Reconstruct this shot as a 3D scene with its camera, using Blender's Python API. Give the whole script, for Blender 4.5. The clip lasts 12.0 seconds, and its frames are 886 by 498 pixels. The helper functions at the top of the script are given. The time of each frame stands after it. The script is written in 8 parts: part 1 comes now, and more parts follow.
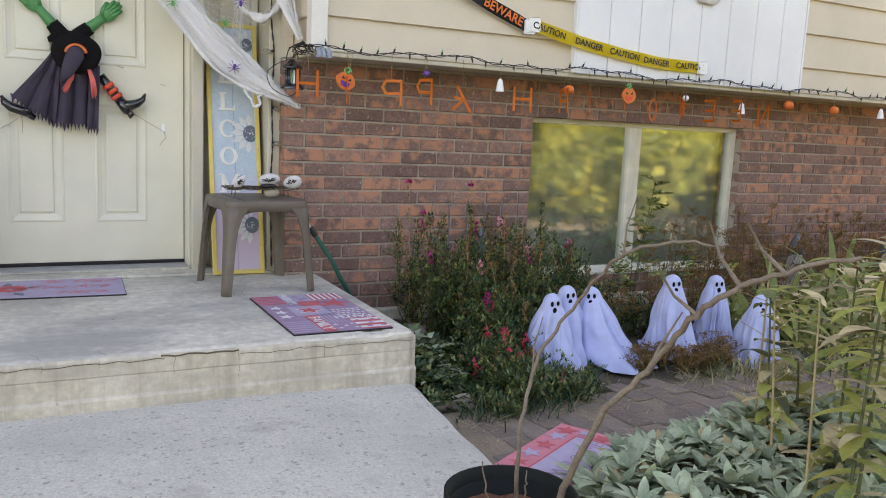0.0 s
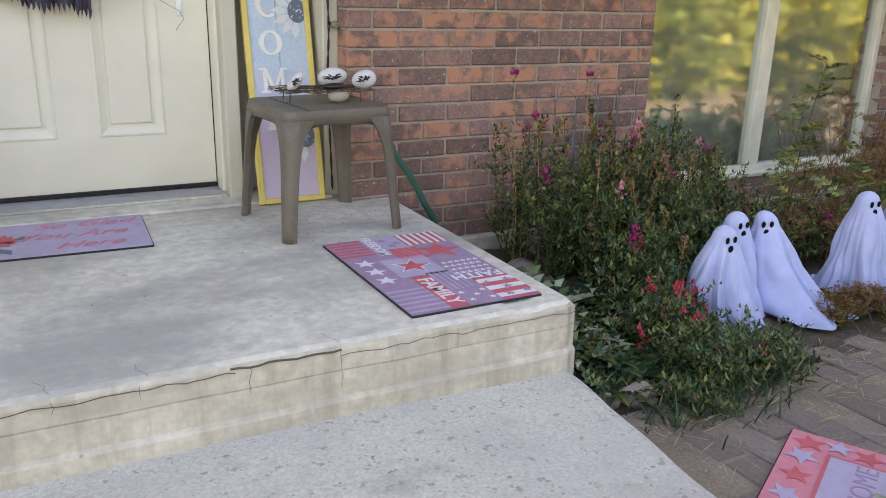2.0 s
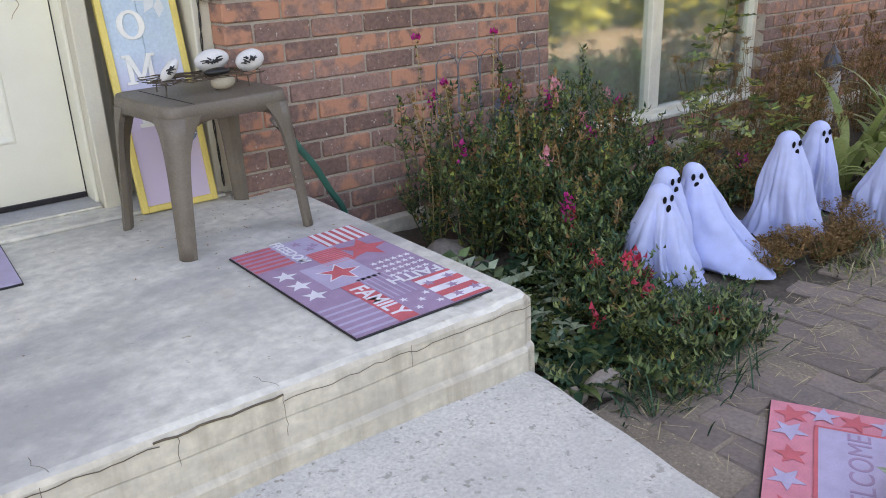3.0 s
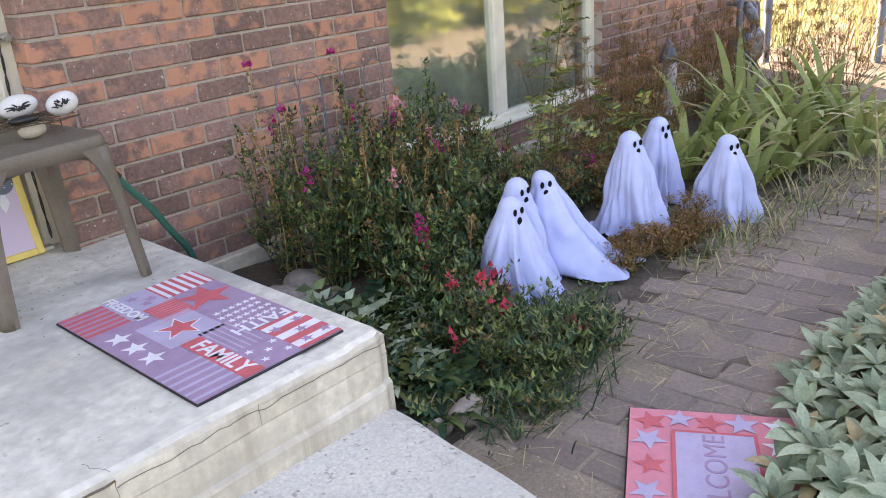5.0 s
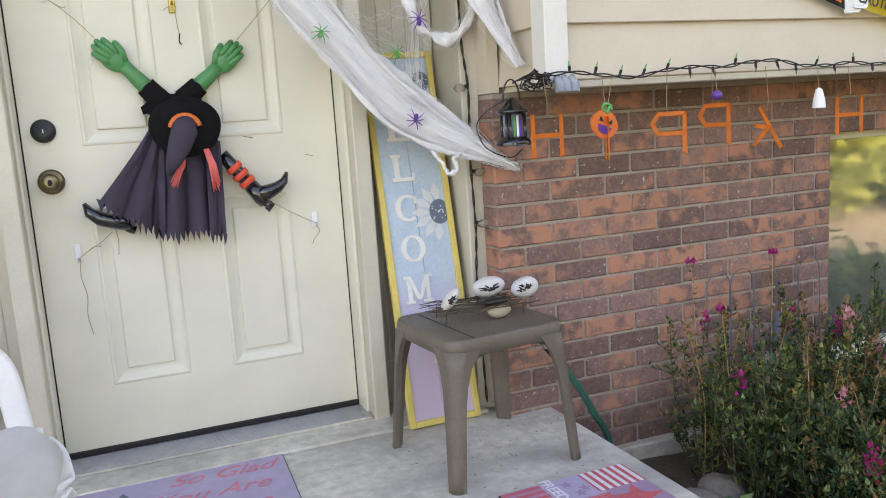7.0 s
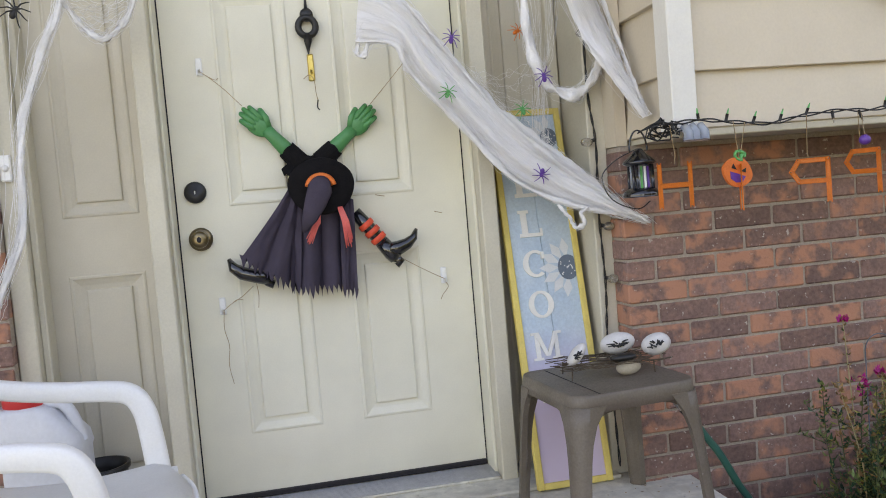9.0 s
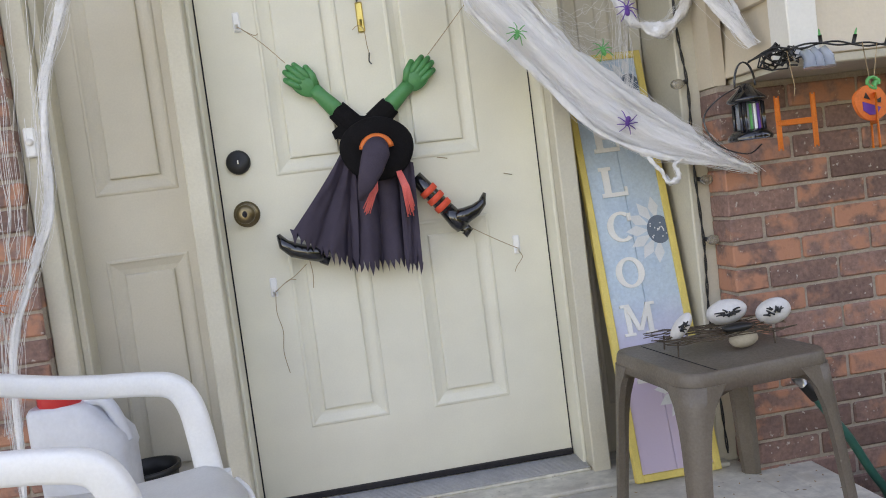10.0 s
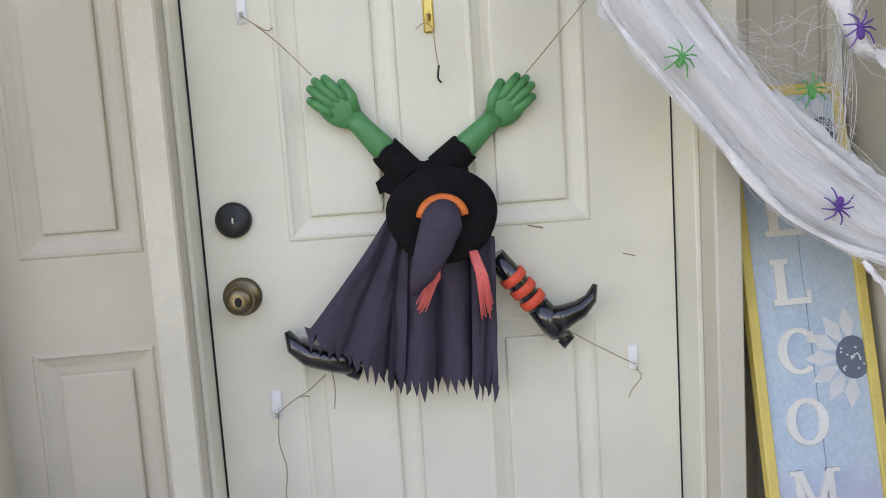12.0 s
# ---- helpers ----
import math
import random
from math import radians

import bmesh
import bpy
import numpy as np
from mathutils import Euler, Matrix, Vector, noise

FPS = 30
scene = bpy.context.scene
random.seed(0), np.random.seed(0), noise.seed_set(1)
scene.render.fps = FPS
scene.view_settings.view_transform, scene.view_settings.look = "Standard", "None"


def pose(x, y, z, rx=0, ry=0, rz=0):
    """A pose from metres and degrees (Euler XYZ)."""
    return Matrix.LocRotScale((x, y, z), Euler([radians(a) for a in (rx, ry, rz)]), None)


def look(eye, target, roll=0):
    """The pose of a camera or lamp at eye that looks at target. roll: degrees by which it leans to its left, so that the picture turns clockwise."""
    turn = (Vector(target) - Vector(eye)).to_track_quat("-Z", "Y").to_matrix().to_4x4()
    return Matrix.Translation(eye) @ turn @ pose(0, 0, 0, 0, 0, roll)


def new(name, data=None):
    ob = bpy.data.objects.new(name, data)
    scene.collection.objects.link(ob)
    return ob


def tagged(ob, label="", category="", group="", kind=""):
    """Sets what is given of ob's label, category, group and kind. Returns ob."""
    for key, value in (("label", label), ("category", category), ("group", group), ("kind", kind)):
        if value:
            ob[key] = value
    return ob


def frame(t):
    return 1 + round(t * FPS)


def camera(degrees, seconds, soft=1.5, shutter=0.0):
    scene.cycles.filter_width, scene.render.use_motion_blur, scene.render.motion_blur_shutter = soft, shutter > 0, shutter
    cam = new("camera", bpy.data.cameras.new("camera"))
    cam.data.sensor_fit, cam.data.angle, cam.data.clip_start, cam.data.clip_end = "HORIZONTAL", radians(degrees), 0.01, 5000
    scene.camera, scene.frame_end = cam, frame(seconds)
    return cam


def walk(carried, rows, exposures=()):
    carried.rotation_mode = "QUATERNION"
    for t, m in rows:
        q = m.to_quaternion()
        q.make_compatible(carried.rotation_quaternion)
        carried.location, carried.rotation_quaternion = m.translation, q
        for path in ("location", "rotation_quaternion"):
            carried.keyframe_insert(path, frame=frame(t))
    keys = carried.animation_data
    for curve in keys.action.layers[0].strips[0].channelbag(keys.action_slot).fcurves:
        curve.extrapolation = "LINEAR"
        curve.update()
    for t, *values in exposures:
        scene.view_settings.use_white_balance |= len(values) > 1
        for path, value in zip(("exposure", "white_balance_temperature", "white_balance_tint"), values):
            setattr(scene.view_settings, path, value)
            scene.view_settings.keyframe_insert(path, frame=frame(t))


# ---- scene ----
cam = camera(57.6, 12.0, soft=1.0)
PATH = [
    (0, (0.183, 1.208, 0.74), (1.08, 2.971, 0.444), 2.7),
    (0.5, (0.22, 1.482, 0.743), (1.103, 3.21, 0.26), 3.8),
    (1, (0.118, 1.742, 0.747), (0.963, 3.467, 0.189), 3.6),
    (1.5, (0.098, 1.976, 0.745), (0.948, 3.691, 0.165), 2.8),
    (2, (0.198, 2.25, 0.748), (1.086, 3.936, 0.141), 1.5),
    (2.5, (0.153, 2.482, 0.773), (1.151, 4.093, 0.133), -0.2),
    (3, (0.223, 2.563, 0.769), (1.345, 4.056, 0.054), -2.1),
    (3.5, (0.329, 2.547, 0.775), (1.559, 3.916, -0.008), -3.6),
    (3.7, (0.349, 2.537, 0.774), (1.628, 3.843, -0.037), -3.6),
    (5.3, (0.347, 2.594, 0.843), (1.685, 3.907, 0.146), -4.9),
    (5.5, (0.319, 2.613, 0.864), (1.597, 4.003, 0.205), -5.4),
    (6, (0.259, 2.697, 0.924), (1.371, 4.263, 0.364), -5.4),
    (6.5, (0.201, 2.738, 0.956), (1.114, 4.462, 0.516), -4.7),
    (7, (0.16, 2.717, 0.963), (0.881, 4.556, 0.649), -3.7),
    (7.5, (0.111, 2.703, 0.982), (0.705, 4.601, 0.768), -3.1),
    (7.7, (0.102, 2.705, 0.979), (0.654, 4.619, 0.799), -2.9),
    (9.3, (0.275, 2.697, 0.9), (0.612, 4.665, 0.786), -5.7),
    (9.5, (0.299, 2.729, 0.893), (0.6, 4.703, 0.769), -6.3),
    (10, (0.192, 2.987, 0.842), (0.466, 4.964, 0.711), -7.3),
    (10.5, (0.193, 3.161, 0.877), (0.465, 5.135, 0.702), -8.1),
    (11, (0.283, 3.437, 0.926), (0.571, 5.405, 0.723), -7.3),
    (11.5, (0.264, 3.595, 1.087), (0.483, 5.559, 0.782), -4.8),
    (12, (0.196, 3.768, 1.106), (0.408, 5.742, 0.869), -3.7),
]
walk(cam, [(t, look(eye, target, roll)) for t, eye, target, roll in PATH], [(0, 2.40, 9300, 24), (1.0, 2.52, 9350, 25), (1.5, 2.50, 9400, 25), (3.5, 2.8, 8800, 25), (5.5, 2.95, 8900, 27), (6.5, 2.78, 9000, 26), (7.5, 2.52, 9200, 25), (9.5, 2.38, 9150, 25), (12, 2.43, 8600, 27)])


# ---- light ----
world = bpy.data.worlds.new("world")
scene.world = world
world.use_nodes = True
wn = world.node_tree.nodes
sky = wn.new("ShaderNodeTexSky")
sky.sky_type, sky.sun_disc = "NISHITA", False
SUN_EL, SUN_AZ = radians(38), radians(22)      # the sun stands behind the house
sky.sun_elevation, sky.sun_rotation = SUN_EL, SUN_AZ
sky.air_density, sky.dust_density = 1.0, 1.5
world.node_tree.links.new(sky.outputs[0], wn["Background"].inputs[0])
wn["Background"].inputs[1].default_value = 0.15
sun = new("sun", bpy.data.lights.new("sun", "SUN"))
sun.data.energy, sun.data.angle, sun.data.color = 4.5, radians(0.5), (1.0, 0.93, 0.82)
to_sun = Vector((math.sin(SUN_AZ) * math.cos(SUN_EL), math.cos(SUN_AZ) * math.cos(SUN_EL), math.sin(SUN_EL)))
sun.matrix_world = look(Vector((0, 9, 9)), Vector((0, 9, 9)) - to_sun)


# ---- materials ----
def mat(name, col, rough=0.6, var=0.15, scale=6.0, fine=60.0, bump=0.1, metal=0.0, col2=None, mix=0.5, rnd=0.0,
        spec=0.5, trans=0.0, fleck=None, fleckscale=140.0, fleckcut=0.66, coat=0.0, sss=0.0):
    """Colour varied at two scales in world space, with fine relief."""
    m = bpy.data.materials.new(name)
    m.use_nodes = True
    t = m.node_tree
    n, l = t.nodes, t.links
    b = n["Principled BSDF"]
    geo = n.new("ShaderNodeNewGeometry")
    pos = geo.outputs["Position"]

    def noise_tex(s, detail=4.0, r=0.6):
        a = n.new("ShaderNodeTexNoise")
        a.inputs["Scale"].default_value, a.inputs["Detail"].default_value, a.inputs["Roughness"].default_value = s, detail, r
        l.new(pos, a.inputs["Vector"])
        return a.outputs[0]

    def mixc(f, a, c, kind="MIX"):
        x = n.new("ShaderNodeMix")
        x.data_type, x.blend_type = "RGBA", kind
        for sock, v in ((x.inputs[0], f), (x.inputs[6], a), (x.inputs[7], c)):
            if hasattr(v, "links"):
                l.new(v, sock)
            elif isinstance(v, (int, float)):
                sock.default_value = v
            else:
                sock.default_value = (*v, 1)
        return x.outputs[2]

    def ramp(v, lo, hi):
        r = n.new("ShaderNodeMapRange")
        l.new(v, r.inputs[0])
        r.inputs[1].default_value, r.inputs[2].default_value = lo, hi
        return r.outputs[0]

    big, small = noise_tex(scale), noise_tex(fine, 3.0)
    c2 = col2 or tuple(min(1, c * (1 - var) * 0.9) for c in col)
    c = mixc(ramp(big, 0.5 - 0.18, 0.5 + 0.22), col, c2) if var or col2 else col
    hi, lo = tuple([1 + var * 0.6] * 3), tuple([1 - var * 0.8] * 3)
    if var:
        g = mixc(ramp(small, 0.3, 0.7), hi, lo)
        c = mixc(1.0, c, g, "MULTIPLY")
    if rnd:
        o = n.new("ShaderNodeObjectInfo")
        s = n.new("ShaderNodeMath")
        s.operation = "ADD"
        l.new(o.outputs["Random"], s.inputs[0]), l.new(geo.outputs["Random Per Island"], s.inputs[1])
        w = n.new("ShaderNodeMath")
        w.operation = "FRACT"
        l.new(s.outputs[0], w.inputs[0])
        g = mixc(w.outputs[0], tuple([1 + rnd] * 3), tuple([1 - rnd] * 3))
        c = mixc(1.0, c, g, "MULTIPLY")
    if fleck:
        c = mixc(ramp(noise_tex(fleckscale, 2.0), fleckcut, fleckcut + 0.06), c, fleck)
    if hasattr(c, "links"):
        l.new(c, b.inputs["Base Color"])
    else:
        b.inputs["Base Color"].default_value = (*c, 1)
    b.inputs["Roughness"].default_value, b.inputs["Metallic"].default_value = rough, metal
    b.inputs["Specular IOR Level"].default_value = spec
    b.inputs["Coat Weight"].default_value = coat
    b.inputs["Transmission Weight"].default_value = trans
    if var and rough > 0.15:
        l.new(ramp(small, 0.2 - 3 * rough, 0.8 + 3 * (1 - rough)), b.inputs["Roughness"])
    if bump:
        u = n.new("ShaderNodeBump")
        u.inputs["Strength"].default_value, u.inputs["Distance"].default_value = min(1, bump), 0.004
        l.new(small, u.inputs["Height"]), l.new(u.outputs[0], b.inputs["Normal"])
    if sss:
        tr = n.new("ShaderNodeBsdfTranslucent")
        mx = n.new("ShaderNodeMixShader")
        mx.inputs[0].default_value = sss
        if hasattr(c, "links"):
            l.new(c, tr.inputs[0])
        else:
            tr.inputs[0].default_value = (*c, 1)
        l.new(b.outputs[0], mx.inputs[1]), l.new(tr.outputs[0], mx.inputs[2])
        l.new(mx.outputs[0], n["Material Output"].inputs[0])
    return m


def brick_mat():
    m = mat("brick", (0.275, 0.155, 0.124), rough=0.85, var=0.3, scale=20, fine=90, bump=0.6, col2=(0.19, 0.115, 0.098), rnd=0.26,
            fleck=(0.46, 0.40, 0.35), fleckscale=60, fleckcut=0.655)
    t = m.node_tree
    n, l = t.nodes, t.links
    b = n["Principled BSDF"]
    old = b.inputs["Base Color"].links[0].from_socket
    geo, o = n.new("ShaderNodeNewGeometry"), n.new("ShaderNodeObjectInfo")
    s = n.new("ShaderNodeMath")
    s.operation = "ADD"
    l.new(o.outputs["Random"], s.inputs[0]), l.new(geo.outputs["Random Per Island"], s.inputs[1])
    k = n.new("ShaderNodeMath")
    k.operation = "MULTIPLY"
    k.inputs[1].default_value = 7.31
    l.new(s.outputs[0], k.inputs[0])
    w = n.new("ShaderNodeMath")
    w.operation = "FRACT"
    l.new(k.outputs[0], w.inputs[0])
    patch = n.new("ShaderNodeTexNoise")
    patch.inputs["Scale"].default_value = 19
    patch.inputs["Detail"].default_value = 5
    l.new(geo.outputs["Position"], patch.inputs["Vector"])
    share = n.new("ShaderNodeMapRange")
    share.inputs[3].default_value, share.inputs[4].default_value = 0.62, 1.08
    l.new(w.outputs[0], share.inputs[0])
    a = n.new("ShaderNodeMath")
    a.operation = "MULTIPLY"
    l.new(share.outputs[0], a.inputs[0]), l.new(patch.outputs[0], a.inputs[1])
    r = n.new("ShaderNodeMapRange")
    r.inputs[1].default_value, r.inputs[2].default_value = 0.42, 0.57
    l.new(a.outputs[0], r.inputs[0])
    x = n.new("ShaderNodeMix")
    x.data_type = "RGBA"
    l.new(r.outputs[0], x.inputs[0]), l.new(old, x.inputs[6])
    x.inputs[7].default_value = (0.47, 0.215, 0.135, 1)
    l.new(x.outputs[2], b.inputs["Base Color"])
    return m


def weathered(m, bands):
    """Lays broad soft-edged stains over a cement surface."""
    n, l = m.node_tree.nodes, m.node_tree.links
    b = n["Principled BSDF"]
    c = b.inputs["Base Color"].links[0].from_socket
    geo = n.new("ShaderNodeNewGeometry")
    for stretch, scale, lo, hi, col in bands:
        mp, tx, r, x = n.new("ShaderNodeMapping"), n.new("ShaderNodeTexNoise"), n.new("ShaderNodeMapRange"), n.new("ShaderNodeMix")
        mp.inputs["Scale"].default_value = stretch
        tx.inputs["Scale"].default_value, tx.inputs["Detail"].default_value, tx.inputs["Roughness"].default_value = scale, 7, 0.62
        r.inputs[1].default_value, r.inputs[2].default_value, r.inputs[4].default_value = lo, hi, 0.8
        x.data_type = "RGBA"
        l.new(geo.outputs["Position"], mp.inputs[0]), l.new(mp.outputs[0], tx.inputs["Vector"]), l.new(tx.outputs[0], r.inputs[0])
        l.new(r.outputs[0], x.inputs[0]), l.new(c, x.inputs[6])
        x.inputs[7].default_value = (*col, 1)
        c = x.outputs[2]
    l.new(c, b.inputs["Base Color"])
    return m


M = {
    "brick": brick_mat(),
    "mortar": mat("mortar", (0.42, 0.35, 0.285), 0.95, 0.2, 12, 120, 0.5),
    "concrete": weathered(mat("concrete", (0.67, 0.64, 0.55), 0.9, 0.24, 3.0, 28, 0.6, col2=(0.56, 0.53, 0.46), fleck=(0.36, 0.31, 0.23), fleckscale=26, fleckcut=0.71), (((0.75, 1.15, 1), 1.7, 0.45, 0.62, (0.32, 0.31, 0.29)), ((0.9, 1.3, 1), 6.5, 0.56, 0.72, (0.40, 0.37, 0.32)), ((1, 1, 1), 2.6, 0.60, 0.74, (0.53, 0.45, 0.31)), ((1, 1, 1), 34.0, 0.64, 0.70, (0.34, 0.31, 0.26)))),
    "riser": weathered(mat("riser", (0.63, 0.57, 0.46), 0.9, 0.24, 4, 34, 0.7, col2=(0.50, 0.45, 0.35), fleck=(0.33, 0.28, 0.2), fleckscale=30, fleckcut=0.73), (((1.2, 1, 5.0), 2.4, 0.48, 0.68, (0.42, 0.38, 0.31)), ((6.0, 1, 0.8), 2.4, 0.50, 0.68, (0.36, 0.31, 0.24)))),
    "aggregate": weathered(mat("aggregate", (0.61, 0.58, 0.515), 0.92, 0.24, 2.2, 120, 0.8, col2=(0.52, 0.50, 0.44), fleck=(0.27, 0.24, 0.19), fleckscale=46, fleckcut=0.655), (((1, 1, 1), 1.3, 0.46, 0.66, (0.40, 0.39, 0.36)), ((1, 1, 1), 7.0, 0.58, 0.74, (0.38, 0.36, 0.31)), ((1, 1, 1), 36.0, 0.60, 0.66, (0.29, 0.27, 0.23)), ((1, 1, 1), 95.0, 0.57, 0.66, (0.42, 0.40, 0.35)))),
    "crack": mat("crack", (0.13, 0.10, 0.065), 0.95, 0.1),
    "paver": mat("paver", (0.235, 0.18, 0.142), 0.92, 0.2, 9, 90, 0.6, col2=(0.18, 0.145, 0.13), rnd=0.25),
    "soil": mat("soil", (0.075, 0.058, 0.042), 0.97, 0.35, 9, 60, 1.0, col2=(0.13, 0.10, 0.07), fleck=(0.3, 0.25, 0.17), fleckscale=60, fleckcut=0.68),
    "lawn": mat("lawn", (0.09, 0.11, 0.04), 0.95, 0.3, 1.2, 30, 1.0, col2=(0.15, 0.14, 0.06)),
    "doorpaint": mat("door_paint", (0.76, 0.73, 0.60), 0.45, 0.03, 3, 200, 0.06),
    # sidelight panels: a darker, warmer cream than the door leaf
    "sidepaint": mat("sidelight_cream", (0.58, 0.53, 0.425), 0.55, 0.05, 3, 200, 0.06),
    "sand": mat("joint_sand", (0.27, 0.215, 0.16), 0.97, 0.3, 7, 130, 0.6, col2=(0.19, 0.15, 0.11), fleck=(0.42, 0.35, 0.22), fleckscale=90, fleckcut=0.66),
    "yellowleaf": mat("yellow_leaf", (0.40, 0.36, 0.07), 0.55, 0.2, 2, 30, 0.1, col2=(0.24, 0.27, 0.05), rnd=0.4, sss=0.4, spec=0.2),
    "trim": mat("trim_paint", (0.60, 0.56, 0.45), 0.6, 0.06, 4, 160, 0.1, col2=(0.52, 0.48, 0.38)),
    "siding": mat("siding", (0.66, 0.57, 0.44), 0.6, 0.04, 2, 130, 0.12),
    "whiteboard": mat("white_board", (0.80, 0.81, 0.82), 0.55, 0.03, 2, 130, 0.08),
    "whitepaint": mat("white_paint", (0.78, 0.76, 0.70), 0.5, 0.04, 4, 130, 0.08),
    "alu": mat("window_alu", (0.78, 0.74, 0.62), 0.42, 0.1, 8, 150, 0.1, metal=0.15),
    "steel": mat("steel", (0.55, 0.55, 0.55), 0.35, 0.1, 20, 200, 0.05, metal=0.9),
    "black": mat("black", (0.012, 0.012, 0.012), 0.45, 0.1, 30, 200, 0.05),
    "gloss": mat("gloss_black", (0.008, 0.008, 0.01), 0.13, 0.0, bump=0.0, coat=0.6),
    "felt": mat("black_felt", (0.012, 0.011, 0.012), 0.95, 0.2, 40, 300, 0.3, spec=0.1),
    "bronze": mat("bronze", (0.22, 0.17, 0.10), 0.3, 0.1, 30, 200, 0.0, metal=0.95),
    "orangeplastic": mat("orange_plastic", (0.85, 0.20, 0.02), 0.4, 0.12, 30, 300, 0.15, sss=0.25),
    "orange": mat("orange", (0.80, 0.17, 0.03), 0.6, 0.1, 30, 200, 0.1),
    "redband": mat("red_band", (0.85, 0.09, 0.04), 0.6, 0.1, 30, 200, 0.1),
    "purple": mat("purple", (0.14, 0.05, 0.32), 0.35, 0.1, 30, 200, 0.05),
    "greenplastic": mat("green_plastic", (0.10, 0.52, 0.16), 0.35, 0.1, 30, 200, 0.05, sss=0.25),
    "witchgreen": mat("witch_green", (0.045, 0.26, 0.085), 0.42, 0.08, 14, 120, 0.1),
    "cloth": mat("grey_purple_cloth", (0.066, 0.054, 0.076), 0.9, 0.15, 12, 500, 0.25, spec=0.15),
    "pink": mat("pink_hair", (0.85, 0.16, 0.14), 0.5, 0.1, 40, 300, 0.1),
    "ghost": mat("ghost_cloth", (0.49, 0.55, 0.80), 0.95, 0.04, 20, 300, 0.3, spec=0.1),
    "web": mat("web_fibre", (0.88, 0.87, 0.86), 1.0, 0.03, 30, 160, 0.9, spec=0.05),
    "resin": mat("grey_resin", (0.125, 0.10, 0.075), 0.5, 0.16, 7, 180, 0.2, col2=(0.17, 0.14, 0.11), fleck=(0.22, 0.19, 0.16), fleckscale=40, fleckcut=0.72),
    "whiteresin": mat("white_resin", (0.86, 0.86, 0.84), 0.42, 0.04, 6, 200, 0.06),
    "pebble": mat("white_pebble", (0.66, 0.64, 0.62), 0.6, 0.06, 30, 200, 0.1),
    "beige": mat("beige_pebble", (0.46, 0.40, 0.31), 0.6, 0.1, 30, 200, 0.1),
    "wire": mat("rusty_wire", (0.12, 0.085, 0.055), 0.7, 0.2, 60, 300, 0.2, metal=0.3),
    "yellow": mat("yellow_frame", (0.76, 0.58, 0.16), 0.6, 0.08, 12, 200, 0.1),
    "signboard": None,
    "cream": mat("cream_letter", (0.80, 0.78, 0.72), 0.6, 0.05, 12, 200, 0.1),
    "slate": mat("slate_print", (0.13, 0.17, 0.22), 0.7, 0.1, 12, 200, 0.1),
    "petal": mat("petal_print", (0.70, 0.72, 0.72), 0.7, 0.06, 12, 200, 0.1),
    "yellowtape": mat("yellow_tape", (0.86, 0.66, 0.04), 0.35, 0.03, 12, 200, 0.05),
    "jug": mat("white_jug", (0.74, 0.76, 0.80), 0.35, 0.04, 12, 100, 0.05, sss=0.2),
    "redcap": mat("red_cap", (0.62, 0.03, 0.03), 0.4, 0.05),
    "hose": mat("green_hose", (0.02, 0.12, 0.09), 0.4, 0.1, 30, 200, 0.05),
    "potgreen": mat("dark_pot", (0.010, 0.013, 0.011), 0.75, 0.1, 30, 200, 0.05, spec=0.2),
    "potsoil": mat("pot_soil", (0.22, 0.09, 0.045), 0.95, 0.3, 30, 120, 1.0),
    "bark": mat("bark", (0.17, 0.125, 0.09), 0.9, 0.25, 30, 160, 0.6, col2=(0.25, 0.20, 0.15)),
    "stem": mat("stem", (0.10, 0.11, 0.045), 0.8, 0.2, 20, 100, 0.1),
    "drystem": mat("dry_stem", (0.42, 0.33, 0.17), 0.85, 0.2, 20, 100, 0.1),
    "leaf": mat("leaf_green", (0.082, 0.155, 0.052), 0.45, 0.25, 8, 90, 0.1, col2=(0.20, 0.21, 0.07), rnd=0.7, sss=0.3, spec=0.4),
    "leafdark": mat("leaf_dark", (0.038, 0.095, 0.050), 0.45, 0.2, 8, 90, 0.1, rnd=0.4, sss=0.25, spec=0.2),
    "leafdry": mat("leaf_dry", (0.33, 0.21, 0.09), 0.85, 0.25, 12, 90, 0.1, col2=(0.24, 0.12, 0.05), rnd=0.4, sss=0.2, spec=0.2),
    "leafsilver": mat("leaf_silver", (0.44, 0.50, 0.35), 0.9, 0.2, 16, 200, 0.3, col2=(0.21, 0.285, 0.175), rnd=0.35, sss=0.15, spec=0.2),
    "iris": mat("iris_leaf", (0.24, 0.31, 0.10), 0.5, 0.2, 6, 90, 0.1, col2=(0.36, 0.38, 0.15), rnd=0.3, sss=0.35, spec=0.2),
    "brightleaf": mat("bright_leaf", (0.27, 0.34, 0.085), 0.55, 0.2, 4, 60, 0.1, col2=(0.42, 0.38, 0.11), rnd=0.35, sss=0.4, spec=0.2),
    "magenta": mat("magenta_petal", (0.58, 0.03, 0.24), 0.6, 0.15, 30, 200, 0.1, sss=0.3),
    "redpetal": mat("red_petal", (0.72, 0.06, 0.11), 0.6, 0.15, 30, 200, 0.1, sss=0.3),
    "pinkpetal": mat("pink_petal", (0.75, 0.30, 0.34), 0.6, 0.15, 30, 200, 0.1, sss=0.3),
    "rock": mat("rock", (0.36, 0.30, 0.25), 0.9, 0.25, 14, 80, 0.8, col2=(0.22, 0.19, 0.16)),
    "meter": mat("meter_grey", (0.13, 0.15, 0.18), 0.5, 0.1, 20, 200, 0.1),
    "roofing": mat("roofing", (0.12, 0.10, 0.09), 0.9, 0.2, 3, 40, 0.5),
    "twine": mat("twine", (0.42, 0.30, 0.17), 0.9, 0.15, 40, 300, 0.2),
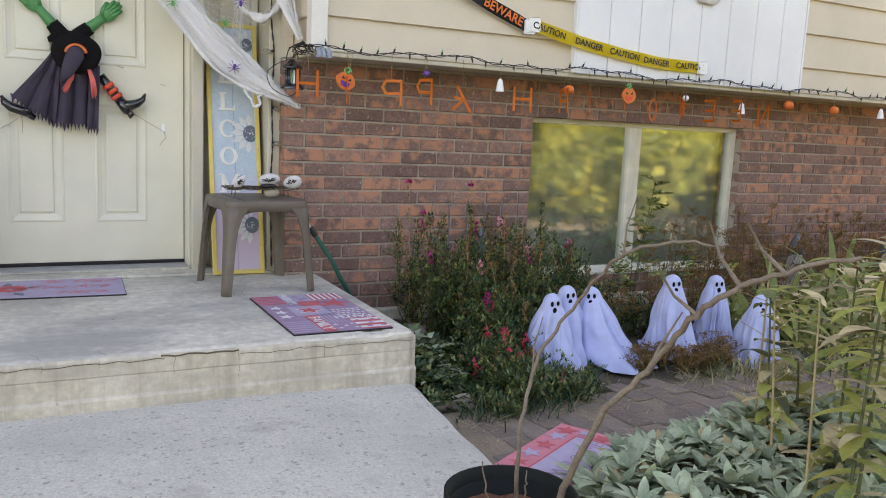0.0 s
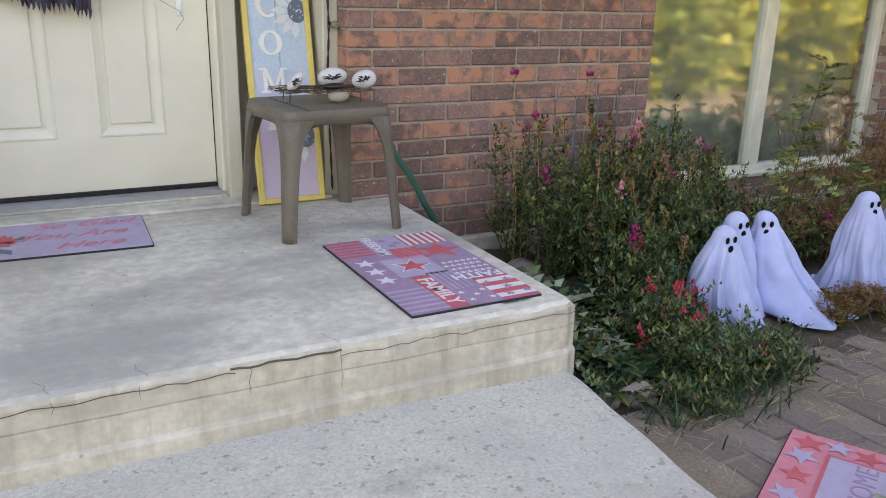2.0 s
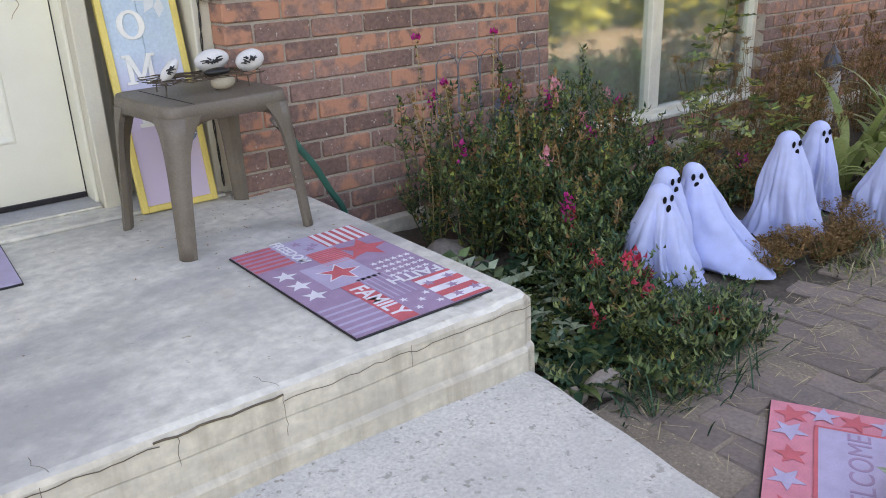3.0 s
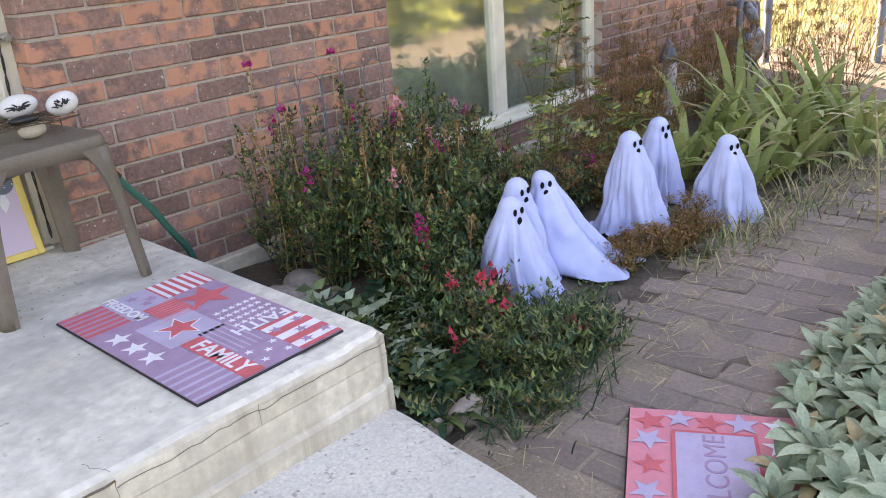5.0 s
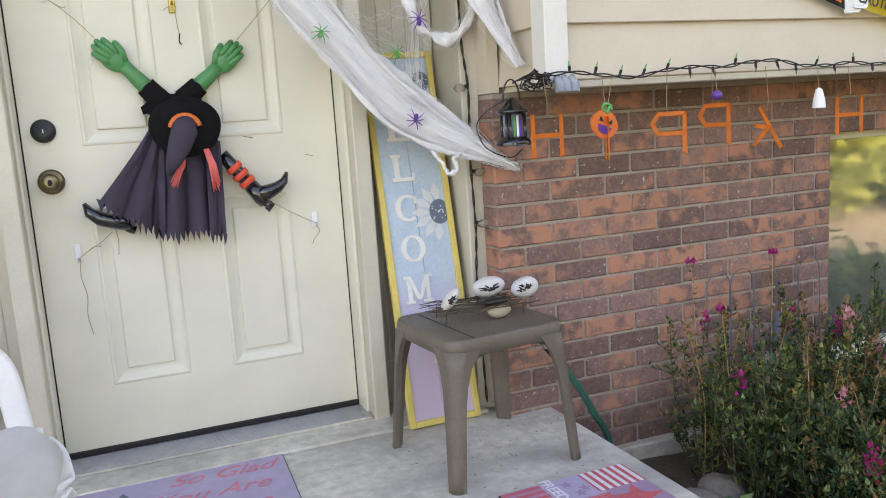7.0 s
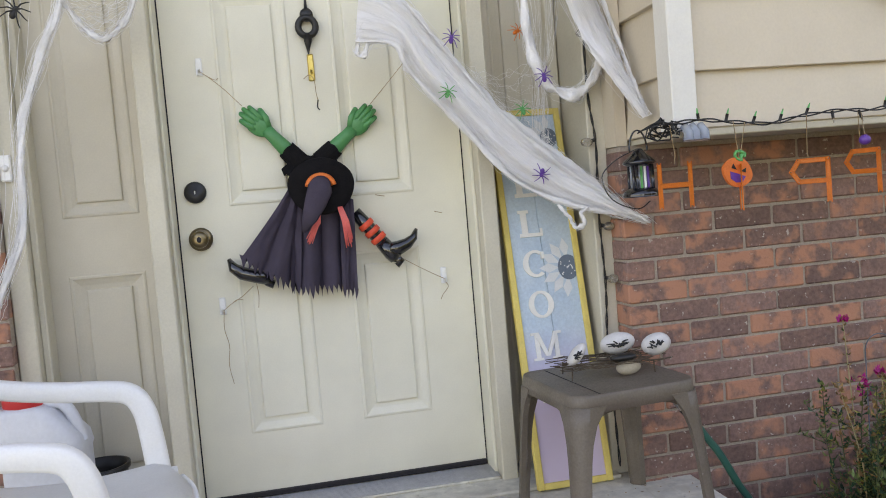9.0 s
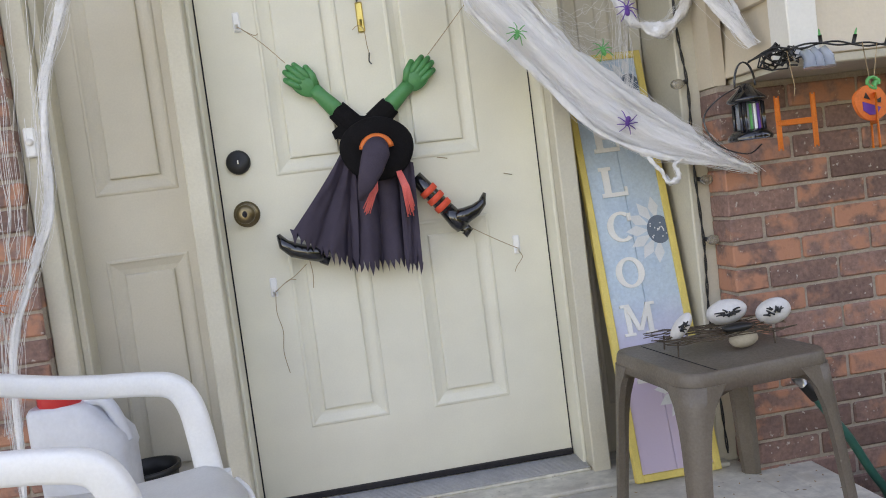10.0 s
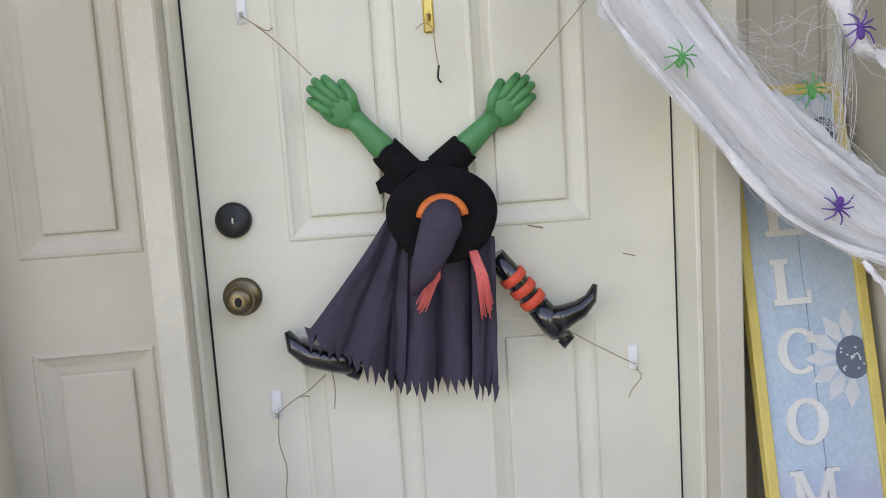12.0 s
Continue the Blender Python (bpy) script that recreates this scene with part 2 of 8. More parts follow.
    "clear": mat("clear_plastic", (0.55, 0.62, 0.70), 0.15, 0.0, bump=0.0, trans=0.6),
    "bulb": mat("clear_bulb", (0.55, 0.50, 0.42), 0.1, 0.0, bump=0.0, trans=0.7),
    "gold": mat("gold_hook", (0.66, 0.50, 0.16), 0.3, 0.05, 20, 200, 0.0, metal=0.8),
    "straw": mat("straw", (0.45, 0.37, 0.20), 0.9, 0.2, 20, 100, 0.1, rnd=0.3),
    "mat_lilac": mat("mat_lilac", (0.46, 0.40, 0.55), 0.9, 0.06, 20, 400, 0.3),
    "mat_violet": mat("mat_violet", (0.38, 0.26, 0.385), 0.9, 0.1, 20, 400, 0.3),
    "mat_plum": mat("mat_plum", (0.46, 0.25, 0.36), 0.9, 0.1, 20, 400, 0.3),
    "mat_red": mat("mat_red", (0.66, 0.13, 0.15), 0.9, 0.1, 20, 400, 0.3),
    "mat_pink": mat("mat_pink", (0.72, 0.24, 0.29), 0.9, 0.08, 20, 400, 0.3),
    "mat_white": mat("mat_white", (0.76, 0.74, 0.78), 0.9, 0.05, 20, 400, 0.3),
    "rubber": mat("rubber", (0.015, 0.013, 0.016), 0.8, 0.1),
    "brightboard": mat("fence_board", (0.42, 0.33, 0.22), 0.9, 0.2, 8, 80, 0.3),
}


def glass_mat():
    m = bpy.data.materials.new("window_glass")
    m.use_nodes = True
    n, l = m.node_tree.nodes, m.node_tree.links
    gl, tr, mx = n.new("ShaderNodeBsdfGlossy"), n.new("ShaderNodeBsdfTransparent"), n.new("ShaderNodeMixShader")
    gl.inputs["Roughness"].default_value = 0.06
    gl.inputs["Color"].default_value = (0.85, 0.9, 0.9, 1)
    tr.inputs[0].default_value = (0.84, 0.89, 0.85, 1)
    mx.inputs[0].default_value = 0.46
    l.new(tr.outputs[0], mx.inputs[1]), l.new(gl.outputs[0], mx.inputs[2]), l.new(mx.outputs[0], n["Material Output"].inputs[0])
    wav = n.new("ShaderNodeTexNoise")
    wav.inputs["Scale"].default_value = 7
    u = n.new("ShaderNodeBump")
    u.inputs["Strength"].default_value, u.inputs["Distance"].default_value = 0.05, 0.01
    l.new(wav.outputs[0], u.inputs["Height"]), l.new(u.outputs[0], gl.inputs["Normal"])
    return m


def signboard_mat():
    """Printed planks: pale blue turning to lilac at the foot of the board."""
    m = mat("sign_print", (0.50, 0.60, 0.66), 0.7, 0.12, 14, 120, 0.1, col2=(0.40, 0.52, 0.62))
    n, l = m.node_tree.nodes, m.node_tree.links
    b = n["Principled BSDF"]
    old = b.inputs["Base Color"].links[0].from_socket
    tc, sp, r, x = n.new("ShaderNodeTexCoord"), n.new("ShaderNodeSeparateXYZ"), n.new("ShaderNodeMapRange"), n.new("ShaderNodeMix")
    l.new(tc.outputs["Object"], sp.inputs[0]), l.new(sp.outputs["Z"], r.inputs[0])
    r.inputs[1].default_value, r.inputs[2].default_value = 0.50, 0.30
    x.data_type = "RGBA"
    l.new(r.outputs[0], x.inputs[0]), l.new(old, x.inputs[6])
    x.inputs[7].default_value = (0.56, 0.46, 0.58, 1)
    l.new(x.outputs[2], b.inputs["Base Color"])
    return m


def fibre_sheet_mat():
    """Pulled polyester fibre: white streaks with gaps between them, along the sheet."""
    m = bpy.data.materials.new("fibre_sheet")
    m.use_nodes = True
    n, l = m.node_tree.nodes, m.node_tree.links
    n.remove(n["Principled BSDF"])
    uv, mp, tx, mr = n.new("ShaderNodeUVMap"), n.new("ShaderNodeMapping"), n.new("ShaderNodeTexNoise"), n.new("ShaderNodeMapRange")
    mp.inputs["Scale"].default_value = (8.0, 24.0, 1.0)
    tx.inputs["Scale"].default_value, tx.inputs["Detail"].default_value, tx.inputs["Roughness"].default_value = 1.0, 12.0, 0.86
    mr.inputs[1].default_value, mr.inputs[2].default_value, mr.inputs[3].default_value, mr.inputs[4].default_value = 0.30, 0.50, 0.80, 1.0
    l.new(uv.outputs[0], mp.inputs[0]), l.new(mp.outputs[0], tx.inputs["Vector"]), l.new(tx.outputs[0], mr.inputs[0])
    df, tl, tr = n.new("ShaderNodeBsdfDiffuse"), n.new("ShaderNodeBsdfTranslucent"), n.new("ShaderNodeBsdfTransparent")
    for b in (df, tl):
        b.inputs[0].default_value = (0.88, 0.87, 0.87, 1)
    u = n.new("ShaderNodeBump")
    u.inputs["Strength"].default_value, u.inputs["Distance"].default_value = 0.5, 0.01
    l.new(tx.outputs[0], u.inputs["Height"]), l.new(u.outputs[0], df.inputs["Normal"])
    a, b = n.new("ShaderNodeMixShader"), n.new("ShaderNodeMixShader")
    a.inputs[0].default_value = 0.06
    l.new(df.outputs[0], a.inputs[1]), l.new(tl.outputs[0], a.inputs[2])
    l.new(mr.outputs[0], b.inputs[0]), l.new(tr.outputs[0], b.inputs[1]), l.new(a.outputs[0], b.inputs[2])
    l.new(b.outputs[0], n["Material Output"].inputs[0])
    return m


M["signboard"], M["glass"], M["fibresheet"] = signboard_mat(), glass_mat(), fibre_sheet_mat()


# ---- mesh helpers ----
def finish(name, bm, material, parent=None, label="", smooth=False):
    me = bpy.data.meshes.new(name)
    bm.normal_update()
    bm.to_mesh(me)
    bm.free()
    for mm in material if isinstance(material, (list, tuple)) else [material]:
        me.materials.append(M[mm] if isinstance(mm, str) else mm)
    if smooth:
        me.polygons.foreach_set("use_smooth", [True] * len(me.polygons))
    ob = new(name, me)
    ob.parent = parent
    if label:
        ob["label"] = label
    return ob


part = finish


def from_lists(name, verts, faces, material, parent=None, label="", idx=None, smooth=False):
    me = bpy.data.meshes.new(name)
    me.from_pydata(verts, [], faces)
    for mm in material if isinstance(material, (list, tuple)) else [material]:
        me.materials.append(M[mm])
    if idx is not None:
        me.polygons.foreach_set("material_index", idx)
    if smooth:
        me.polygons.foreach_set("use_smooth", [True] * len(me.polygons))
    ob = new(name, me)
    ob.parent = parent
    if label:
        ob["label"] = label
    return ob


def thing(name, label, category, m=None, group="", kind=""):
    ob = new(name)
    ob.matrix_world = m or Matrix()
    return tagged(ob, label, category, group, kind)


def box(bm, lo, hi, bev=0.0, m=None, mi=0, seg=1):
    r = bmesh.ops.create_cube(bm, size=1.0)
    vs = r["verts"]
    c = [(a + b) / 2 for a, b in zip(lo, hi)]
    s = [abs(b - a) for a, b in zip(lo, hi)]
    for v in vs:
        v.co = Vector((c[i] + v.co[i] * s[i] for i in range(3)))
    fs = {f for v in vs for f in v.link_faces}
    if bev:
        es = list({e for v in vs for e in v.link_edges})
        r = bmesh.ops.bevel(bm, geom=es, offset=bev, segments=seg, affect="EDGES", profile=0.5)
        fs = set(r["faces"]) | {f for f in fs if f.is_valid}
        vs = list({v for f in fs for v in f.verts})
    for f in fs:
        f.material_index = mi
    if m is not None:
        for v in vs:
            v.co = m @ v.co
    return vs


def tube(bm, pts, r, n=6, r2=None, mi=0, flat=1.0, cap=True, rs=None):
    """A swept tube along points; radius r to r2 (or a list rs); flat squeezes it along y."""
    pts = [Vector(p) for p in pts]
    k = len(pts)
    rings = []
    prev = None
    for i, p in enumerate(pts):
        d = (pts[min(i + 1, k - 1)] - pts[max(i - 1, 0)]).normalized()
        if prev is None:
            a = d.cross(Vector((0, 0, 1)))
            if a.length < 0.1:
                a = d.cross(Vector((0, 1, 0)))
            a.normalize()
        else:
            a = (prev - d * prev.dot(d)).normalized()
        prev = a
        b = d.cross(a)
        rad = rs[i] if rs else (r if r2 is None else r + (r2 - r) * i / max(1, k - 1))
        ring = []
        for j in range(n):
            t = 2 * math.pi * j / n
            o = (a * math.cos(t) + b * math.sin(t)) * rad
            o.y *= flat
            ring.append(bm.verts.new(p + o))
        rings.append(ring)
    for i in range(k - 1):
        for j in range(n):
            f = bm.faces.new((rings[i][j], rings[i][(j + 1) % n], rings[i + 1][(j + 1) % n], rings[i + 1][j]))
            f.material_index = mi
            f.smooth = True
    if cap:
        for ring, rev in ((rings[0], True), (rings[-1], False)):
            f = bm.faces.new(ring[::-1] if not rev else ring)
            f.material_index = mi


def ball(bm, c, rad, mi=0, u=10, v=7, m=None):
    r = bmesh.ops.create_uvsphere(bm, u_segments=u, v_segments=v, radius=1.0)
    for q in r["verts"]:
        p = Vector((q.co.x * rad[0], q.co.y * rad[1], q.co.z * rad[2]))
        q.co = (m @ p if m else p) + Vector(c)
    for f in {f for q in r["verts"] for f in q.link_faces}:
        f.material_index = mi
        f.smooth = True
    return r["verts"]


def prism(bm, outline, d0, d1, m=None, mi=0):
    """A flat outline in x, z thickened from y = d0 to d1."""
    a = [bm.verts.new((x, d0, z)) for x, z in outline]
    b = [bm.verts.new((x, d1, z)) for x, z in outline]
    fs = [bm.faces.new(a), bm.faces.new(b[::-1])]
    k = len(a)
    for i in range(k):
        fs.append(bm.faces.new((a[i], b[i], b[(i + 1) % k], a[(i + 1) % k])))
    for f in fs:
        f.material_index = mi
    if m is not None:
        for v in a + b:
            v.co = m @ v.co
    return a + b


def lathe(bm, prof, n=16, m=None, mi=0, c=(0, 0, 0), smooth=True):
    rings = []
    for r, z in prof:
        rings.append([bm.verts.new(Vector((c[0] + r * math.cos(2 * math.pi * j / n), c[1] + r * math.sin(2 * math.pi * j / n), c[2] + z))) for j in range(n)])
    for a, b in zip(rings, rings[1:]):
        for j in range(n):
            f = bm.faces.new((a[j], a[(j + 1) % n], b[(j + 1) % n], b[j]))
            f.material_index, f.smooth = mi, smooth
    for ring in (rings[0], rings[-1]):
        f = bm.faces.new(ring)
        f.material_index = mi
    if m is not None:
        for ring in rings:
            for v in ring:
                v.co = m @ v.co


def star(r, k=0.42, turn=0.0, c=(0, 0)):
    return [(c[0] + (r if i % 2 == 0 else r * k) * math.sin(turn + math.pi * i / 5), c[1] + (r if i % 2 == 0 else r * k) * math.cos(turn + math.pi * i / 5)) for i in range(10)]


def lettering(name, words, size, m, material, parent=None, depth=0.0005, label="", bold=0.0, shear=0.0):
    cu = bpy.data.curves.new(name, "FONT")
    cu.body, cu.size, cu.extrude, cu.offset, cu.shear = words, size, depth, bold, shear
    cu.align_x, cu.align_y = "CENTER", "CENTER"
    tmp = bpy.data.objects.new(name, cu)
    scene.collection.objects.link(tmp)
    bpy.context.view_layer.update()
    me = bpy.data.meshes.new_from_object(tmp.evaluated_get(bpy.context.evaluated_depsgraph_get()))
    bpy.data.objects.remove(tmp)
    me.materials.clear()
    me.materials.append(M[material])
    me.transform(m)
    ob = new(name, me)
    ob.parent = parent
    if label:
        ob["label"] = label
    return ob


UP = pose(0, 0, 0, 90, 0, 0)       # letters upright, read from -y


def smooth_path(pts, k=6):
    pts = [Vector(p) for p in pts]
    out = []
    for i in range(len(pts) - 1):
        p0, p1, p2, p3 = pts[max(i - 1, 0)], pts[i], pts[i + 1], pts[min(i + 2, len(pts) - 1)]
        for j in range(k):
            t = j / k
            out.append(0.5 * ((2 * p1) + (p2 - p0) * t + (2 * p0 - 5 * p1 + 4 * p2 - p3) * t * t + (3 * p1 - p0 - 3 * p2 + p3) * t ** 3))
    return out + [pts[-1]]


# ---- structure ----
R = random.Random(7)
GZ = -0.275            # the ground beside the porch
BY = 4.985             # face of the brick wall
DY = 5.31              # face of the front door
SY = 4.70              # face of the overhanging siding


def grid_sheet(name, x0, x1, y0, y1, step, zf, material):
    nx, ny = max(1, round((x1 - x0) / step)), max(1, round((y1 - y0) / step))
    vs = [(x0 + (x1 - x0) * i / nx, y0 + (y1 - y0) * j / ny, 0) for j in range(ny + 1) for i in range(nx + 1)]
    vs = [(x, y, zf(x, y)) for x, y, _ in vs]
    fs = [(j * (nx + 1) + i, j * (nx + 1) + i + 1, (j + 1) * (nx + 1) + i + 1, (j + 1) * (nx + 1) + i) for j in range(ny) for i in range(nx)]
    return from_lists(name, vs, fs, material, smooth=True)


# far ground, with the garden bed as a finer sheet laid into it
def far_ground():
    bm = bmesh.new()
    rings = [(-3.0, -3.0, 9.0, 6.0)] + [(-3 - d, -3 - d, 9 + d, 6 + d) for d in (10, 60, 400, 2500)]
    prev = None
    for x0, y0, x1, y1 in rings:
        cur = [bm.verts.new((x, y, GZ - 0.03)) for x, y in ((x0, y0), (x1, y0), (x1, y1), (x0, y1))]
        if prev:
            for i in range(4):
                bm.faces.new((cur[i], cur[(i + 1) % 4], prev[(i + 1) % 4], prev[i]))
        else:
            bm.faces.new(cur)
        prev = cur
    return tagged(finish("ground", bm, "lawn"), "dry patchy lawn and earth round the house", "ground", kind="structure")


far_ground()


def bed_height(x, y):
    h = GZ - 0.005 + 0.02 * noise.noise((x * 3, y * 3, 0)) + 0.012 * noise.noise((x * 11, y * 11, 2))
    if y > 3.75 and x > 1.4:
        h += 0.03 * min(1, (y - 3.75) * 2)
    return h


tagged(grid_sheet("garden_bed", 1.2, 9.0, 0.6, 5.1, 0.06, bed_height, "soil"), "dark crumbly soil of the flower bed", "soil", kind="structure")


# porch slab with worn arris and the walkway slab in front of it
def porch():
    bm = bmesh.new()
    prof = [(0.0, 5.40), (0.0, 3.822), (-0.006, 3.806), (-0.016, 3.80), (-0.062, 3.798), (-0.064, 3.802), (-0.066, 3.798), (-0.126, 3.796), (-0.131, 3.787), (-0.136, 3.784), (-0.20, 3.783), (-0.30, 3.783)]
    xs = [-3.2 + 0.02 * i for i in range(231)]
    xs = [x for x in xs if x < 1.40] + [1.40, 1.412]
    rows = []
    for x in xs:
        row = []
        for z, y in prof:
            w = 0.004 * noise.noise((x * 6, z * 20, 1)) if y < 3.9 else 0
            chip = -0.012 if y < 3.83 and z > -0.02 and noise.noise((x * 4.3, 9, 0)) > 0.42 else 0
            xx = x
            if x > 1.405:
                xx = 1.412 - (0.012 if z > -0.01 else 0)
            if x > 1.39 and y < 3.83:
                y += 0.012
            row.append(bm.verts.new((xx, y + w, z + chip * 0.5)))
        rows.append(row)
    for a, b in zip(rows, rows[1:]):
        for i in range(len(prof) - 1):
            f = bm.faces.new((a[i], b[i], b[i + 1], a[i + 1]))
            f.material_index = 0 if i < 2 else 1
    side = rows[-1]
    low = [bm.verts.new((1.412, 5.40, -0.30))]
    f = bm.faces.new(side + low)
    f.material_index = 1
    ob = finish("porch_slab", bm, ["concrete", "riser"])
    return tagged(ob, "weathered grey concrete porch slab with a cracked buff riser", "porch", kind="structure")


porch_ob = porch()


def crack(pts, w, parent):
    bm = bmesh.new()
    tube(bm, pts, w, 4)
    return finish("crack", bm, "crack", parent)


def riser_crack(x0, x1, z, amp, w, seed):
    r = random.Random(seed)
    n = max(4, int((x1 - x0) / 0.02))
    crack([(x0 + (x1 - x0) * i / n, 3.797, z + amp * noise.noise((i * 0.35, seed, 0)) + r.uniform(-0.002, 0.002)) for i in range(n + 1)], w, porch_ob)


riser_crack(-1.2, 0.53, -0.022, 0.010, 0.0011, 1)
riser_crack(0.52, 0.765, -0.013, 0.004, 0.0026, 2)
riser_crack(0.765, 1.40, -0.026, 0.010, 0.0008, 3)
riser_crack(-1.2, 1.40, -0.184, 0.004, 0.0012, 4)
for x, s, n in ((0.18, 5, 3), (0.765, 6, 8), (1.06, 8, 5), (-0.25, 9, 4), (0.34, 11, 3), (0.56, 12, 6)):
    crack([(x + 0.010 * noise.noise((i * 0.5, s, 0)), 3.797, -0.012 - 0.013 * i) for i in range(n)], 0.0005, porch_ob)
for x, s in ((0.18, 2), (0.36, 4), (0.765, 3)):
    crack([(x + 0.016 * noise.noise((i * 0.5, s, 0)) - 0.004 * i, 3.81 + 0.013 * i, 0.0) for i in range(6)], 0.0005, porch_ob)


def walkway():
    bm = bmesh.new()
    step = 0.05
    ys = [3.785 - step * i for i in range(100)]
    rows = []
    for y in ys:
        edge = 1.402 - 0.105 * (3.8 - y) + 0.012 * noise.noise((y * 5, 0, 4))
        edge += 0.012 * noise.noise((y * 1.3, 2, 4))
        if y < 2.87:
            edge -= 0.44
        xs = [-3.2, -1.6, -0.4, 0.4, 0.8, edge - 0.03]
        row = [bm.verts.new((x, y, -0.187 + 0.016 * max(0.0, min(1.0, (1.25 - x) / 0.45)) + 0.003 * noise.noise((x * 2, y * 2, 0)))) for x in xs]
        row.append(bm.verts.new((edge - 0.008, y, -0.193)))
        row.append(bm.verts.new((edge, y, -0.203)))
        row.append(bm.verts.new((edge + 0.01, y, -0.32)))
        rows.append(row)
    for a, b in zip(rows, rows[1:]):
        for i in range(len(a) - 1):
            bm.faces.new((a[i], b[i], b[i + 1], a[i + 1]))
    ob = finish("walkway_slab", bm, "aggregate", smooth=False)
    bm2 = bmesh.new()
    for _ in range(700):
        x, y = R.uniform(-0.9, 1.25), R.uniform(1.9, 3.76)
        if y < 2.95 and x > 0.8:
            continue
        s = R.uniform(0.002, 0.006)
        ball(bm2, (x, y, -0.187 + 0.016 * max(0.0, min(1.0, (1.25 - x) / 0.45))), (s, s * R.uniform(0.6, 1), s * 0.35), u=5, v=3)
    finish("pebble_aggregate", bm2, "beige", ob)["kind"] = "stuff"
    return tagged(ob, "pale exposed-aggregate concrete walkway slab with worn edge", "walkway", kind="structure")


walkway()


# entry wall: the door stands between two panelled sidelights with square posts
def entry():
    w = thing("wall_entry", "cream panelled entry surround with square posts", "wall", kind="structure")
    bm = bmesh.new()
    fields = [(x0, x1, z0, z1) for x0, x1 in ((-0.424, -0.200), (0.955, 1.10)) for z0, z1 in ((0.14, 0.780), (0.957, 1.70), (1.80, 2.0))]
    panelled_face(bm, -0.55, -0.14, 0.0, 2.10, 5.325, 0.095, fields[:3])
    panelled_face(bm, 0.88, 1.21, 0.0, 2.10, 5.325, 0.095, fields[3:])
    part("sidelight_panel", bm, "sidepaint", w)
    for x0, x1 in ((-0.152, -0.100), (0.842, 0.894)):
        bm = bmesh.new()
        box(bm, (x0, 5.155, 0.0), (x1, 5.36, 2.10), 0.004)
        part("post", bm, "trim", w)
    for x0, x1 in ((-0.100, -0.091), (0.831, 0.842)):
        bm = bmesh.new()
        box(bm, (x0, 5.215, 0.0), (x1, 5.36, 2.07), 0.002)
        part("door_stop", bm, "doorpaint", w)
    for x0, x1, y in ((-0.558, -0.500, 5.215), (-0.500, -0.479, 5.25), (1.145, 1.178, 5.29), (1.183, 1.243, 5.085)):
        bm = bmesh.new()
        box(bm, (x0, y, 0.0), (x1, 5.40, 2.10), 0.004)
        part("casing", bm, "trim", w)
    bm = bmesh.new()
    box(bm, (-0.66, 5.16, 2.06), (1.21, 5.42, 2.45), 0.004)
    part("header", bm, "trim", w)
    bm = bmesh.new()
    box(bm, (-4.5, 5.20, 2.45), (1.27, 5.5, 3.6))
    part("upper_wall", bm, "siding", w)
    bm = bmesh.new()
    box(bm, (0.827, 5.312, 0.0), (0.834, 5.345, 2.05))
    box(bm, (-0.094, 5.312, 0.0), (-0.087, 5.345, 2.05))
    part("door_gap", bm, "rubber", w)

    # moulded frames of the sidelights
    def frame_mould(x0, x1, z0, z1, y):
        bm = bmesh.new()
        moulding(bm, x0, x1, z0, z1, y)
        part("panel_moulding", bm, "sidepaint", w)

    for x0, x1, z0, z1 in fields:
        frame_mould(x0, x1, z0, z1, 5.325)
    bm = bmesh.new()
    box(bm, (-0.655, 5.05, 0.0), (1.20, 5.23, 0.012), 0.003)
    box(bm, (-0.10, 5.17, 0.012), (0.84, 5.36, 0.020), 0.003)
    part("threshold_pan", bm, "concrete", w)
    for i in range(12):
        bm = bmesh.new()
        box(bm, (-0.095, 5.175 + i * 0.0105, 0.020), (0.838, 5.181 + i * 0.0105, 0.024), 0.001)
        part("threshold_rib", bm, "steel", w)


def moulding(bm, x0, x1, z0, z1, y):
    """A small bead, a slope that sinks behind the face, and a crisp step up to the raised field."""
    lv = [(0.0, 0.0), (0.004, -0.003), (0.009, -0.0035), (0.014, 0.0), (0.030, 0.006), (0.0445, 0.0085), (0.046, 0.001), (0.050, -0.0005)]
    rings = []
    for d, dy in lv:
        rings.append([bm.verts.new((x, y + dy, z)) for x, z in ((x0 + d, z0 + d), (x1 - d, z0 + d), (x1 - d, z1 - d), (x0 + d, z1 - d))])
    for a, b in zip(rings, rings[1:]):
        for i in range(4):
            bm.faces.new((a[i], a[(i + 1) % 4], b[(i + 1) % 4], b[i]))
    bm.faces.new(rings[-1])


def panelled_face(bm, x0, x1, z0, z1, y, depth, holes):
    """A slab whose front is cut out where the panels sit."""
    xs = sorted({x0, x1, *[v for h in holes for v in h[:2]]})
    zs = sorted({z0, z1, *[v for h in holes for v in h[2:]]})
    for a, b in zip(xs, xs[1:]):
        for c, d in zip(zs, zs[1:]):
            if any(h[0] <= a and b <= h[1] and h[2] <= c and d <= h[3] for h in holes):
                continue
            bm.faces.new([bm.verts.new((x, y, z)) for x, z in ((a, c), (b, c), (b, d), (a, d))])
    p = [[bm.verts.new((x, yy, z)) for x, z in ((x0, z0), (x1, z0), (x1, z1), (x0, z1))] for yy in (y, y + depth)]
    for i in range(4):
        bm.faces.new((p[0][i], p[1][i], p[1][(i + 1) % 4], p[0][(i + 1) % 4]))
    bm.faces.new(p[1][::-1])


entry()


